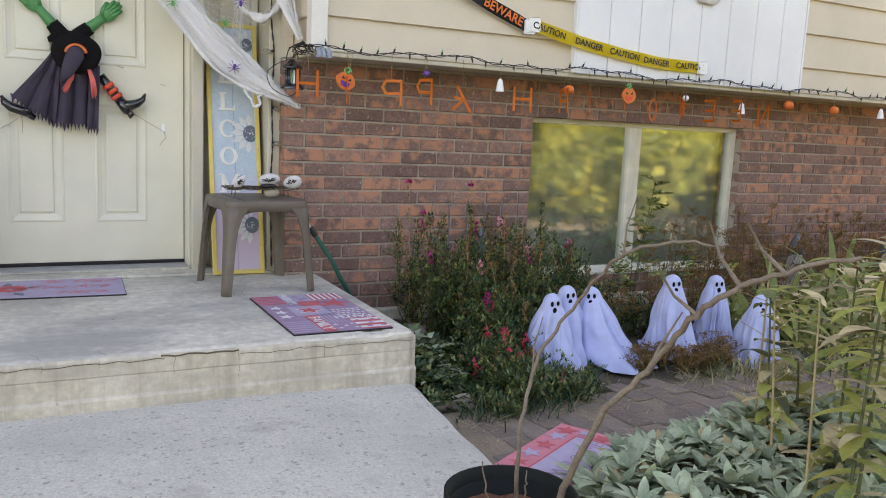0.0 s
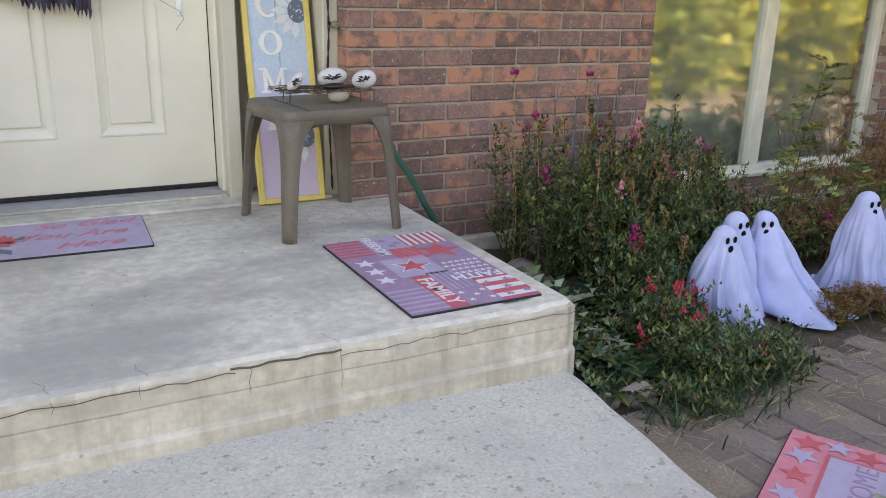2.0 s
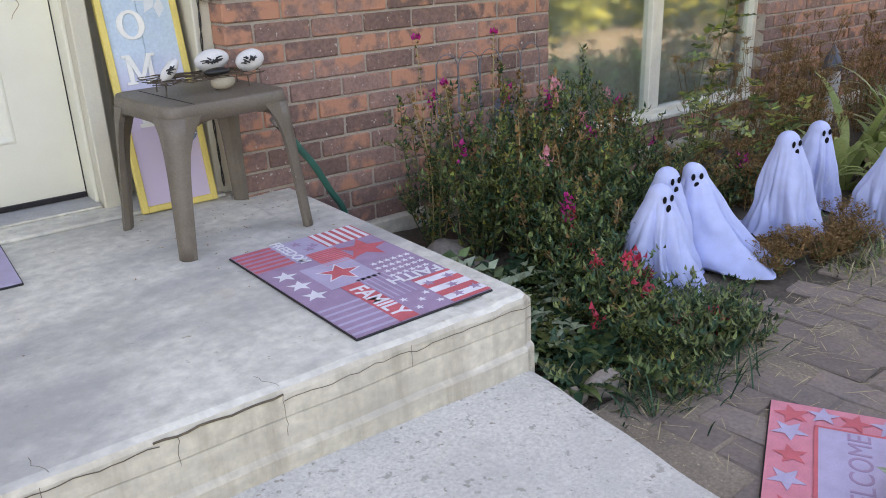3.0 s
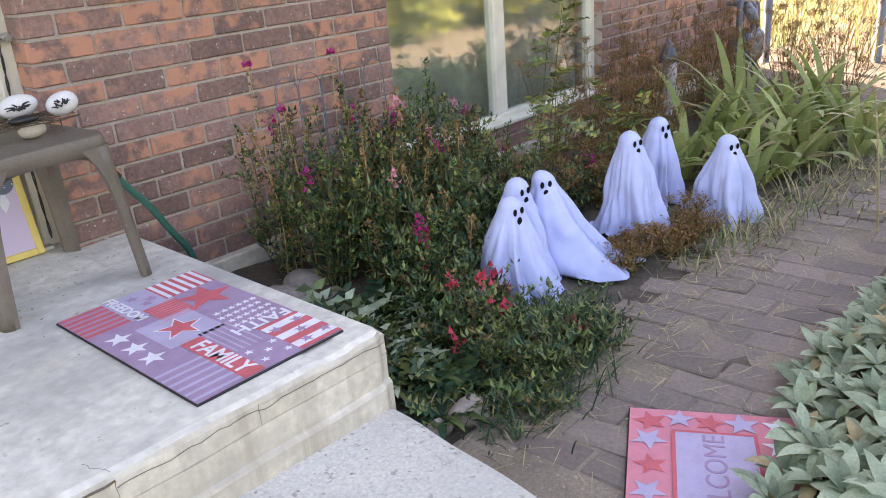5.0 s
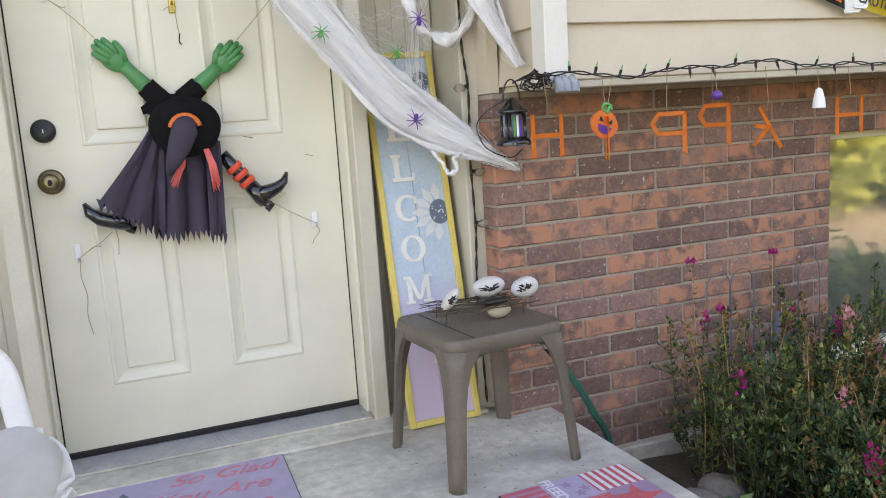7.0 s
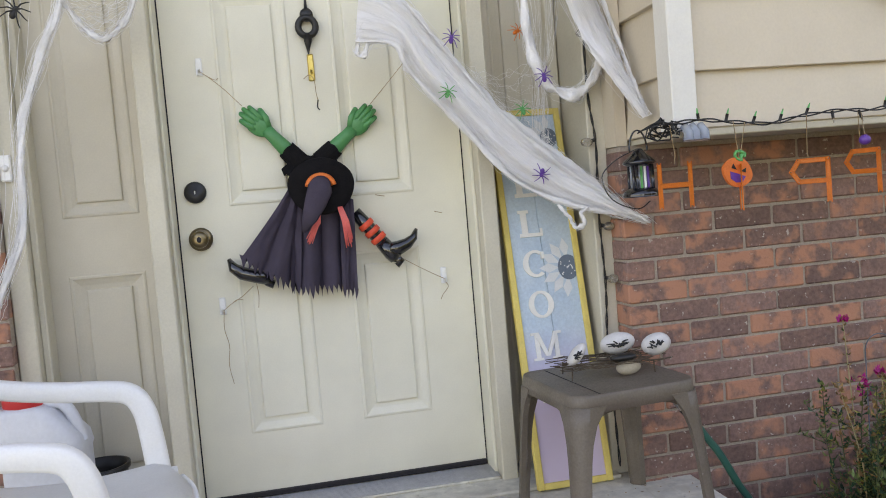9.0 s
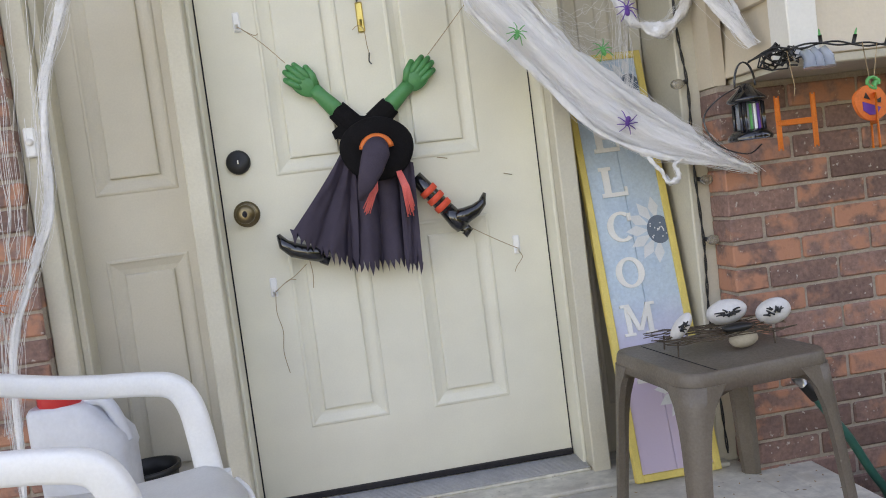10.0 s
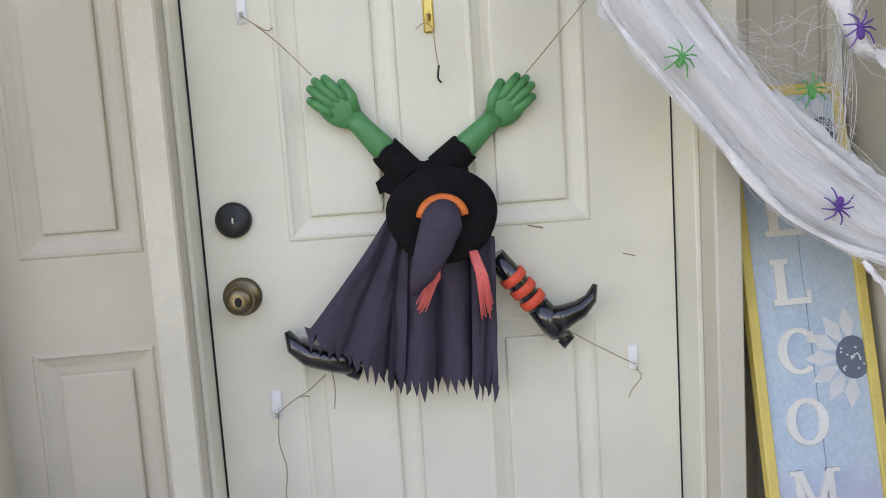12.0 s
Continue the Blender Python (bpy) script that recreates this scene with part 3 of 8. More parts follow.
def front_door():
    d = thing("door_1", "closed cream six-panel front door with dark hardware", "door", kind="structure")
    x0, x1 = -0.0865, 0.8265
    bm = bmesh.new()
    fields = [(a, b, z0, z1) for a, b in ((0.070, 0.298), (0.430, 0.658)) for z0, z1 in ((0.229, 0.778), (0.956, 1.62), (1.70, 1.90))]
    panelled_face(bm, x0, x1, 0.014, 2.045, DY, 0.04, fields)
    part("door_leaf", bm, "doorpaint", d)
    for a, b, z0, z1 in fields:
        bm = bmesh.new()
        moulding(bm, a, b, z0, z1, DY)
        part("door_panel", bm, "doorpaint", d)
    bm = bmesh.new()
    box(bm, (x0, DY - 0.012, 0.024), (x1, DY + 0.002, 0.040), 0.002)
    part("door_sweep", bm, "rubber", d)

    def disc(name, x, z, prof, material):
        bm = bmesh.new()
        lathe(bm, prof, 24, pose(x, DY, z, 90, 0, 0))
        return part(name, bm, material, d)

    db = disc("deadbolt", -0.028, 1.006, [(0.033, 0.0), (0.034, 0.008), (0.031, 0.014), (0.027, 0.017), (0.0, 0.018)], "black")
    bm = bmesh.new()
    box(bm, (-0.0295, DY - 0.021, 1.001), (-0.0265, DY - 0.017, 1.011))
    part("keyhole", bm, "steel", db)
    kb = disc("door_knob", -0.025, 0.860, [(0.036, 0.0), (0.036, 0.006), (0.030, 0.011), (0.015, 0.014), (0.013, 0.03), (0.022, 0.036), (0.027, 0.046), (0.026, 0.056), (0.020, 0.063), (0.012, 0.065), (0.0, 0.064)], "bronze")
    disc("rosette", -0.025, 0.860, [(0.0365, 0.0), (0.0365, 0.005), (0.031, 0.009)], "black")
    bm = bmesh.new()
    ball(bm, (-0.025, DY - 0.066, 0.860), (0.007, 0.003, 0.009))
    part("keyhole", bm, "rubber", kb)
    # knocker with a swinging loop
    k = part("door_knocker", bmesh.new(), "black", d)
    bm = bmesh.new()
    ball(bm, (0.362, DY - 0.012, 1.535), (0.022, 0.012, 0.022))
    tube(bm, [(0.362, DY - 0.01, 1.555), (0.362, DY - 0.012, 1.60)], 0.006, 8, 0.002)
    part("knocker_boss", bm, "black", k)
    bm = bmesh.new()
    tube(bm, [(0.360 + 0.027 * math.sin(t), DY - 0.018, 1.497 - 0.029 * math.cos(t)) for t in [2 * math.pi * i / 20 for i in range(21)]], 0.0105, 8)
    tube(bm, [(0.360, DY - 0.020, 1.470), (0.359, DY - 0.022, 1.448), (0.358, DY - 0.020, 1.428), (0.358, DY - 0.016, 1.412)], 0.01, 8, rs=[0.015, 0.012, 0.006, 0.002])
    part("knocker_loop", bm, "black", k)
    bm = bmesh.new()
    tube(bm, [(0.53, DY - 0.002, 0.955), (0.56, DY - 0.002, 0.948)], 0.0012, 4)
    tube(bm, [(0.72, DY - 0.002, 0.885), (0.745, DY - 0.002, 0.878)], 0.0010, 4)
    part("scratch", bm, "twine", d)
    return d


front_door()


# brick wall with window opening; mortar body behind, bricks laid proud of it
WX0, WX1, WZ0, WZ1 = 2.625, 4.205, -0.06, 0.828
BX0, BX1 = 1.237, 6.15


def brick_wall():
    w = thing("wall_brick", "red-brown running-bond brick wall with grey mortar", "wall", kind="structure")
    bm = bmesh.new()
    yb = BY + 0.0065
    box(bm, (BX0 + 0.007, yb, -0.19), (WX0, 5.30, 1.034))
    box(bm, (WX1, yb, -0.19), (BX1, 5.30, 1.034))
    box(bm, (WX0, yb, -0.19), (WX1, 5.30, WZ0))
    box(bm, (WX0, yb, WZ1), (WX1, 5.30, 1.034))
    part("mortar_bed", bm, "mortar", w)
    bm = bmesh.new()
    box(bm, (BX0 - 0.01, BY - 0.035, -0.40), (BX1 + 0.02, 5.30, -0.19), 0.006)
    part("footing", bm, "riser", w)
    return w


wall_b = brick_wall()
brick_slots = []       # (x, z, length, front or return)
C, L, J = 0.0677, 0.194, 0.009
for k in range(-3, 20):
    z = k * C + 0.012
    if z > 0.98:
        break
    x = BX0 + (0 if k % 2 == 0 else -0.101)
    while x < BX1:
        a, b = max(x, BX0), min(x + L, BX1)
        if z + 0.03 > WZ0 and z + 0.03 < WZ1:
            if a < WX0 < b:
                b = WX0
            elif a < WX1 < b:
                a = WX1
            elif a >= WX0 and b <= WX1:
                x += L + J
                continue
        if b - a > 0.03:
            brick_slots.append((a, z, b - a))
        x += L + J


def brick_mesh(length, seed, depth=0.10):
    r = random.Random(seed)
    bm = bmesh.new()
    vs = box(bm, (0, 0, 0), (length, depth, C - J), 0.004)
    for v in vs:
        v.co += Vector((r.uniform(-1, 1) * 0.0012, r.uniform(-1, 1) * 0.0012, r.uniform(-1, 1) * 0.0012))
    me = bpy.data.meshes.new("brick")
    bm.to_mesh(me)
    bm.free()
    me.materials.append(M["brick"])
    return me


# upper floor: lapped siding over the brick, a soffit and a corner board
def siding():
    w = thing("wall_upper", "beige horizontal lap siding overhanging the brick wall", "wall", kind="structure")
    bm = bmesh.new()
    box(bm, (1.30, SY + 0.02, 1.05), (6.3, 5.45, 3.6))
    part("wall_body", bm, "siding", w)
    bm = bmesh.new()
    box(bm, (1.27, SY - 0.002, 1.030), (6.3, SY + 0.03, 1.052), 0.003)
    box(bm, (1.29, SY + 0.03, 1.035), (6.3, BY + 0.05, 1.05))
    part("soffit", bm, "trim", w)
    zs = [1.052, 1.205] + [1.205 + 0.2 * i for i in range(1, 12)]
    for z0, z1 in zip(zs, zs[1:]):
        bm = bmesh.new()
        prof = [(SY + 0.018, z1 + 0.01), (SY + 0.012, z1 + 0.01), (SY - 0.006, z0 + 0.002), (SY - 0.004, z0), (SY + 0.014, z0)]
        a = [bm.verts.new((1.335, y, z)) for y, z in prof]
        b = [bm.verts.new((6.3, y, z)) for y, z in prof]
        for i in range(4):
            bm.faces.new((a[i], b[i], b[i + 1], a[i + 1]))
        bm.faces.new(a), bm.faces.new(b[::-1])
        part("siding_board", bm, "siding", w)
        bm = bmesh.new()
        prof = [(1.30 - 0.0, z1 + 0.01), (1.294, z1 + 0.01), (1.274, z0 + 0.002), (1.276, z0), (1.30, z0)]
        a = [bm.verts.new((x, SY + 0.05, z)) for x, z in prof]
        b = [bm.verts.new((x, 5.22, z)) for x, z in prof]
        for i in range(4):
            bm.faces.new((a[i + 1], b[i + 1], b[i], a[i]))
        bm.faces.new(a[::-1]), bm.faces.new(b)
        part("return_board", bm, "siding", w)
    bm = bmesh.new()
    box(bm, (1.262, SY - 0.022, 1.045), (1.335, SY + 0.055, 3.5), 0.003)
    part("corner_board", bm, "whitepaint", w)
    bm = bmesh.new()
    box(bm, (1.239, 5.0, 1.036), (1.2745, 5.21, 3.5))
    part("return_body", bm, "siding", w)
    bm = bmesh.new()
    xs = [2.655, 2.86, 3.06, 3.27, 3.48, 3.69, 3.90, 4.11, 4.30]
    for a, b in zip(xs, xs[1:]):
        box(bm, (a + 0.0015, SY - 0.022, 1.05), (b - 0.0015, SY - 0.008, 2.4), 0.004)
    part("white_panel", bm, "whiteboard", w, "white grooved board panel")
    for a, b in ((2.645, 2.655), (4.30, 4.312)):
        bm = bmesh.new()
        box(bm, (a, SY - 0.026, 1.05), (b, SY + 0.01, 2.4), 0.002)
        part("panel_edge", bm, "whiteboard", w)


siding()


def left_wall():
    w = thing("wall_left", "red-brown brick wall beside the entry", "wall", kind="structure")
    bm = bmesh.new()
    box(bm, (-4.5, 5.187, -0.4), (-0.560, 5.45, 2.46))
    part("mortar_bed", bm, "mortar", w)
    return w


wall_l = left_wall()


def house_shell():
    # unseen house body and roof, added to keep the sun off the porch
    bm = bmesh.new()
    box(bm, (-4.5, 5.46, -0.4), (6.1, 12.5, 3.6))
    w = tagged(finish("wall_back", bm, "siding"), "plain unseen house body behind the front walls, added to block the sun", "wall", kind="structure")
    bm = bmesh.new()
    prism(bm, [(4.1, 3.55), (13.2, 3.55), (13.2, 3.65), (8.6, 5.0), (4.1, 3.70)], -5.0, 6.7, Matrix(((0, 1, 0, 0), (1, 0, 0, 0), (0, 0, 1, 0), (0, 0, 0, 1))))
    tagged(finish("roof", bm, "roofing"), "unseen dark shingled gable roof with eaves, added to shade the front", "roof", kind="structure")


house_shell()


def window():
    w = thing("window_1", "two-pane sliding basement window in an aluminium frame", "window", kind="structure")
    y0, y1 = BY + 0.055, BY + 0.105
    mid = 3.375
    for nm, lo, hi in (("frame_top", (WX0, y0, WZ1 - 0.032), (WX1, y1, WZ1)), ("frame_bottom", (WX0, y0, WZ0), (WX1, y1, WZ0 + 0.028)),
                       ("frame_side", (WX0, y0, WZ0 + 0.028), (WX0 + 0.03, y1, WZ1 - 0.032)), ("frame_side", (WX1 - 0.035, y0, WZ0 + 0.028), (WX1, y1, WZ1 - 0.032)),
                       ("mullion", (mid - 0.035, y0 - 0.008, WZ0 + 0.028), (mid - 0.005, y1, WZ1 - 0.032)), ("mullion", (mid, y0 + 0.004, WZ0 + 0.028), (mid + 0.028, y1, WZ1 - 0.032)),
                       ("mullion", (mid + 0.032, y0 + 0.012, WZ0 + 0.028), (mid + 0.068, y1, WZ1 - 0.032))):
        bm = bmesh.new()
        box(bm, lo, hi, 0.003)
        part(nm, bm, "alu", w)
    bm = bmesh.new()
    box(bm, (WX0 - 0.02, BY - 0.01, WZ0 - 0.014), (WX1 + 0.02, y0 + 0.02, WZ0 + 0.006), 0.004)
    part("window_sill", bm, "alu", w)
    for a, b, y in ((WX0 + 0.03, mid - 0.035, y0 + 0.02), (mid + 0.068, WX1 - 0.035, y0 + 0.03)):
        bm = bmesh.new()
        box(bm, (a, y, WZ0 + 0.028), (b, y + 0.004, WZ1 - 0.032))
        part("pane", bm, "glass", w).visible_shadow = False
    bm = bmesh.new()
    n = 60
    a = []
    for i in range(n + 1):
        x = WX0 + 0.02 + (WX1 - WX0 - 0.04) * i / n
        a.append((bm.verts.new((x, y1 + 0.06 + 0.012 * math.sin(i * 1.3), WZ0)), bm.verts.new((x, y1 + 0.06 + 0.012 * math.sin(i * 1.3), WZ1))))
    for p, q in zip(a, a[1:]):
        bm.faces.new((p[0], q[0], q[1], p[1]))
    part("curtain", bm, "whiteboard", w, "pale drawn curtain behind the glass", smooth=True)


window()


# ---- porch things ----
def side_table():
    m = pose(1.052, 4.772, 0, 0, 0, 5.8)
    t = thing("side_table", "grey-brown plastic side table, weathered, on the porch", "table", m)
    bm = bmesh.new()
    h = 0.182
    zt = 0.400
    out = []
    n = 6
    for cx, cy, a0 in ((h, h, 0), (-h, h, 90), (-h, -h, 180), (h, -h, 270)):
        for i in range(n + 1):
            a = radians(a0 + 90 * i / n)
            out.append((cx - math.copysign(0.05, cx) + 0.05 * math.cos(a), cy - math.copysign(0.05, cy) + 0.05 * math.sin(a)))
    lv = [(0.985, zt), (0.90, zt - 0.003), (1.0, zt - 0.006), (1.012, zt - 0.018), (1.016, zt - 0.045), (1.0, zt - 0.046), (0.985, zt - 0.02)]
    order = [lv[1], lv[0], lv[2], lv[3], lv[4], lv[5], lv[6]]
    rings = [[bm.verts.new((x * s, y * s, z)) for x, y in out] for s, z in order]
    bm.faces.new(rings[0])
    bm.faces.new(rings[-1][::-1])
    for a, b in zip(rings, rings[1:]):
        for i in range(len(out)):
            bm.faces.new((a[i], b[i], b[(i + 1) % len(out)], a[(i + 1) % len(out)])).smooth = True
    part("tabletop", bm, "resin", t)
    bm = bmesh.new()
    tube(bm, [(-0.10, -0.172, zt - 0.0025), (-0.10, 0.172, zt - 0.0025)], 0.0012, 4)
    part("groove", bm, "rubber", t)
    for sx in (-1, 1):
        for sy in (-1, 1):
            bm = bmesh.new()
            rings = []
            for k in range(9):
                f = k / 8
                z = (zt - 0.03) * (1 - f)
                o = 0.186 + 0.022 * f
                w = 0.045 * (1 - f) ** 7 + 0.0475 - 0.012 * f
                th = 0.016
                pr = [(0, 0), (-w, 0), (-w, -th), (-th - 0.004, -th - 0.004), (-th, -w), (0, -w)]
                cut = 0.046 - 0.022 * f
                arc = [(-cut + cut * math.cos(a), -cut + cut * math.sin(a)) for a in [math.pi / 2 * q / 6 for q in range(6, -1, -1)]]
                pr = [(-w, 0)] + arc + [(0, -w), (-th, -w), (-th - 0.010, -th - 0.010), (-w, -th)]
                rings.append([bm.verts.new((sx * (o + a), sy * (o + b), z)) for a, b in pr])
            for a, b in zip(rings, rings[1:]):
                for i in range(len(a)):
                    bm.faces.new((a[i], a[(i + 1) % len(a)], b[(i + 1) % len(a)], b[i])).smooth = 1 <= i <= 6
            bm.faces.new(rings[0]), bm.faces.new(rings[-1])
            bmesh.ops.recalc_face_normals(bm, faces=bm.faces)
            part("leg", bm, "resin", t)
    for s, ax in ((-1, 0), (1, 0), (-1, 1), (1, 1)):
        bm = bmesh.new()
        k = 12
        lo, hi = [], []
        for i in range(k + 1):
            u = -0.135 + 0.27 * i / k
            drop = 0.045 + 0.03 * abs(u / 0.135) ** 4
            p = (u, s * 0.180) if ax == 0 else (s * 0.180, u)
            hi.append(bm.verts.new((p[0], p[1], zt - 0.02)))
            lo.append(bm.verts.new((p[0], p[1], zt - drop)))
        for i in range(k):
            bm.faces.new((hi[i], hi[i + 1], lo[i + 1], lo[i]))
        bmesh.ops.solidify(bm, geom=bm.faces[:], thickness=0.006)
        part("apron", bm, "resin", t)


side_table()


def wire_rack():
    t = thing("wire_rack", "rusty wire trivet of bent rods on the side table", "rack", pose(1.075, 4.79, 0.400, 0, 0, -4))
    r = random.Random(3)
    for sx in (-0.115, 0.115):
        for sy in (-0.045, 0.05):
            bm = bmesh.new()
            tube(bm, [(sx, sy, 0.035), (sx * 1.02, sy, 0.0)], 0.002, 5)
            part("leg", bm, "wire", t)
    for i in range(24):
        y = -0.085 + 0.17 * i / 23
        bm = bmesh.new()
        x0, x1 = -0.145 + r.uniform(-0.03, 0.05), 0.15 + r.uniform(-0.06, 0.03)
        tube(bm, [(x0 + (x1 - x0) * k / 7, y + r.uniform(-0.008, 0.008), 0.034 + r.uniform(0, 0.010)) for k in range(8)], 0.0012, 4)
        part("rod", bm, "wire", t)
    for x in (-0.09, 0.0, 0.09):
        bm = bmesh.new()
        tube(bm, [(x + r.uniform(-0.02, 0.02), -0.08 + 0.16 * k / 4, 0.036 + r.uniform(0, 0.004)) for k in range(5)], 0.0014, 4)
        part("rod", bm, "wire", t)


wire_rack()


def painted_stone(x, y, z, rad, turn, tilt=0):
    t = thing("painted_stone", "white painted pebble with a black spider drawn on it", "stone", pose(x, y, z, 0, tilt, turn), group="painted stones")
    bm = bmesh.new()
    vs = ball(bm, (0, 0, 0), rad, u=18, v=12)
    for v in vs:
        v.co *= 1 + 0.06 * noise.noise(v.co * 22 + Vector((x * 9, 0, 0)))
    part("stone", bm, "pebble", t)
    bm = bmesh.new()
    r = random.Random(int(x * 100))

    def on(u, v):
        p = Vector((rad[0] * u, 0, rad[2] * v))
        k = max(0.0, 1 - u * u - v * v)
        return Vector((p.x, -rad[1] * math.sqrt(k) * 1.03 - 0.0006, p.z))

    for _ in range(13):
        a, b = r.uniform(-0.45, 0.25), r.uniform(-0.45, 0.55)
        ang, ln = r.uniform(0, math.pi), r.uniform(0.3, 0.6)
        tube(bm, [on(a + ln * s * math.cos(ang), b * 0.6 + ln * s * 0.6 * math.sin(ang) + 0.05 * math.sin(3 * s)) for s in (0, 0.33, 0.66, 1)], 0.0030, 5, 0.0014)
    part("drawing", bm, "black", t)["kind"] = "stuff"


painted_stone(0.985, 4.79, 0.462, (0.017, 0.030, 0.038), -20, 38)
painted_stone(1.130, 4.845, 0.470, (0.050, 0.032, 0.031), -12, -8)
painted_stone(1.224, 4.795, 0.464, (0.042, 0.028, 0.031), -15, -14)


def loose_stone(nm, label, c, rad, material):
    bm = bmesh.new()
    vs = ball(bm, (0, 0, 0), rad, u=16, v=10)
    for v in vs:
        v.co *= 1 + 0.08 * noise.noise(v.co * 20 + Vector(c))
    ob = finish(nm, bm, material)
    ob.location = c
    return tagged(ob, label, "stone")


loose_stone("pebble", "smooth beige pebble under the wire rack", (1.115, 4.745, 0.421), (0.036, 0.02, 0.021), "beige")
loose_stone("pebble", "small black pebble lying on the wire rack", (1.098, 4.735, 0.452), (0.038, 0.020, 0.011), "black")


def welcome_sign():
    hgt, w = 1.215, 0.245
    lean = math.degrees(math.asin((5.285 - 5.035) / hgt))
    t = thing("welcome_sign", "tall yellow-framed welcome sign leaning beside the door", "sign", pose(1.041, 5.035, 0.004, -lean, 0, 0))
    for i in range(2):
        bm = bmesh.new()
        box(bm, (-w / 2 + 0.012 + i * 0.11, 0.0, 0.012), (-w / 2 + 0.121 + i * 0.11, 0.012, hgt - 0.012), 0.0015)
        part("plank", bm, "signboard", t)
    fw = 0.020
    for lo, hi in (((-w / 2, -0.008, 0), (-w / 2 + fw, 0.014, hgt)), ((w / 2 - fw, -0.008, 0), (w / 2, 0.014, hgt)),
                   ((-w / 2 + fw, -0.008, 0), (w / 2 - fw, 0.014, fw)), ((-w / 2 + fw, -0.008, hgt - fw), (w / 2 - fw, 0.014, hgt))):
        bm = bmesh.new()
        box(bm, lo, hi, 0.002)
        part("frame_bar", bm, "yellow", t)

    # serif block letters cut from thin board
    def bar(bm, x0, z0, x1, z1):
        box(bm, (x0, -0.004 - 0.00004 * len(bm.verts), z0), (x1, 0.001, z1))

    def letter(ch, z):
        bm = bmesh.new()
        s = 0.088
        w2 = 0.038
        if ch in "EL":
            bar(bm, -w2, 0, w2, 0.012)
            bar(bm, -w2 + 0.008, 0.012, -w2 + 0.028, s - 0.010)
            bar(bm, w2 - 0.008, 0.012, w2, 0.026)
            if ch == "E":
                bar(bm, -w2, s - 0.012, w2, s)
                bar(bm, w2 - 0.008, s - 0.026, w2, s - 0.012)
                bar(bm, -w2 + 0.028, s / 2 - 0.006, w2 - 0.018, s / 2 + 0.006)
            else:
                bar(bm, -w2, s - 0.010, -w2 + 0.036, s)
        elif ch in "CO":
            n = 22
            a0, a1 = (0.9, 2 * math.pi - 0.9) if ch == "C" else (0, 2 * math.pi)
            for i in range(n):
                u, v = a0 + (a1 - a0) * i / n, a0 + (a1 - a0) * (i + 1) / n
                pts = []
                for ang, k in ((u, 1), (v, 1), (v, 0), (u, 0)):
                    rx, rz = (0.042, s / 2) if k else (0.024, s / 2 - 0.009)
                    pts.append((rx * math.cos(ang), s / 2 + rz * math.sin(ang)))
                prism(bm, pts, -0.004, 0.001)
            if ch == "C":
                bar(bm, 0.020, s / 2 + 0.014, 0.029, s / 2 + 0.036)
        else:
            pol = ((-0.038, 0.0, -0.036, s), (0.024, 0.0, 0.026, s))
            for x, z0, x2, z1 in pol:
                bar(bm, x, z0, x + 0.014, z1)
                bar(bm, x - 0.010, 0, x + 0.022, 0.008)
            if ch == "M":
                prism(bm, [(-0.040, s), (-0.024, s), (0.004, 0.012), (-0.008, 0.012)], -0.0068, 0.001)
                prism(bm, [(0.040, s), (0.026, s), (-0.006, 0.012), (0.006, 0.012)], -0.0074, 0.001)
                bar(bm, -0.050, s - 0.008, -0.024, s), bar(bm, 0.024, s - 0.008, 0.050, s)
            else:
                prism(bm, [(0.0, 0.0), (0.008, 0.0), (0.03, s), (0.018, s)], -0.0068, 0.001)
        for v in bm.verts:
            v.co += Vector((-0.030, -0.0005, z))
        part("letter", bm, "cream", t)

    z = hgt - 0.045
    for ch in "WELCOME":
        z -= 0.132
        letter(ch, z + 0.015)

    def flower(cx, cz, rad):
        bm = bmesh.new()
        n = 13
        for i in range(n):
            a = 2 * math.pi * i / n + 0.2
            d, p = Vector((math.cos(a), 0, math.sin(a))), Vector((-math.sin(a), 0, math.cos(a)))
            c = Vector((cx, -0.0012 - 0.0002 * (i % 2), cz))
            pts = [c + d * rad * 0.30, c + d * rad * 0.68 + p * rad * 0.16, c + d * rad, c + d * rad * 0.68 - p * rad * 0.16]
            if all(abs(q.x) < w / 2 - fw for q in pts):
                bm.faces.new([bm.verts.new(q) for q in pts])
        part("printed_petals", bm, "petal", t)
        bm = bmesh.new()
        pts = [(cx + rad * 0.36 * math.cos(0.3 * i), cz + rad * 0.42 * math.sin(0.3 * i)) for i in range(21)]
        pts = [(min(x, w / 2 - fw - 0.001), zz) for x, zz in pts]
        bm.faces.new([bm.verts.new((x, -0.0020, zz)) for x, zz in pts])
        part("printed_centre", bm, "slate", t)
        bm = bmesh.new()
        r = random.Random(int(cz * 99))
        for _ in range(26):
            a, k = r.uniform(0, 6.28), r.uniform(0, 0.33)
            x, zz = cx + rad * k * math.cos(a), cz + rad * k * 1.1 * math.sin(a)
            if x < w / 2 - fw - 0.004:
                box(bm, (x - 0.0018, -0.0030, zz - 0.0018), (x + 0.0018, -0.0024, zz + 0.0018))
        part("printed_dots", bm, "petal", t)

    flower(0.075, 1.115, 0.080)
    flower(0.078, 0.680, 0.098)
    flower(0.070, 0.235, 0.095)


welcome_sign()


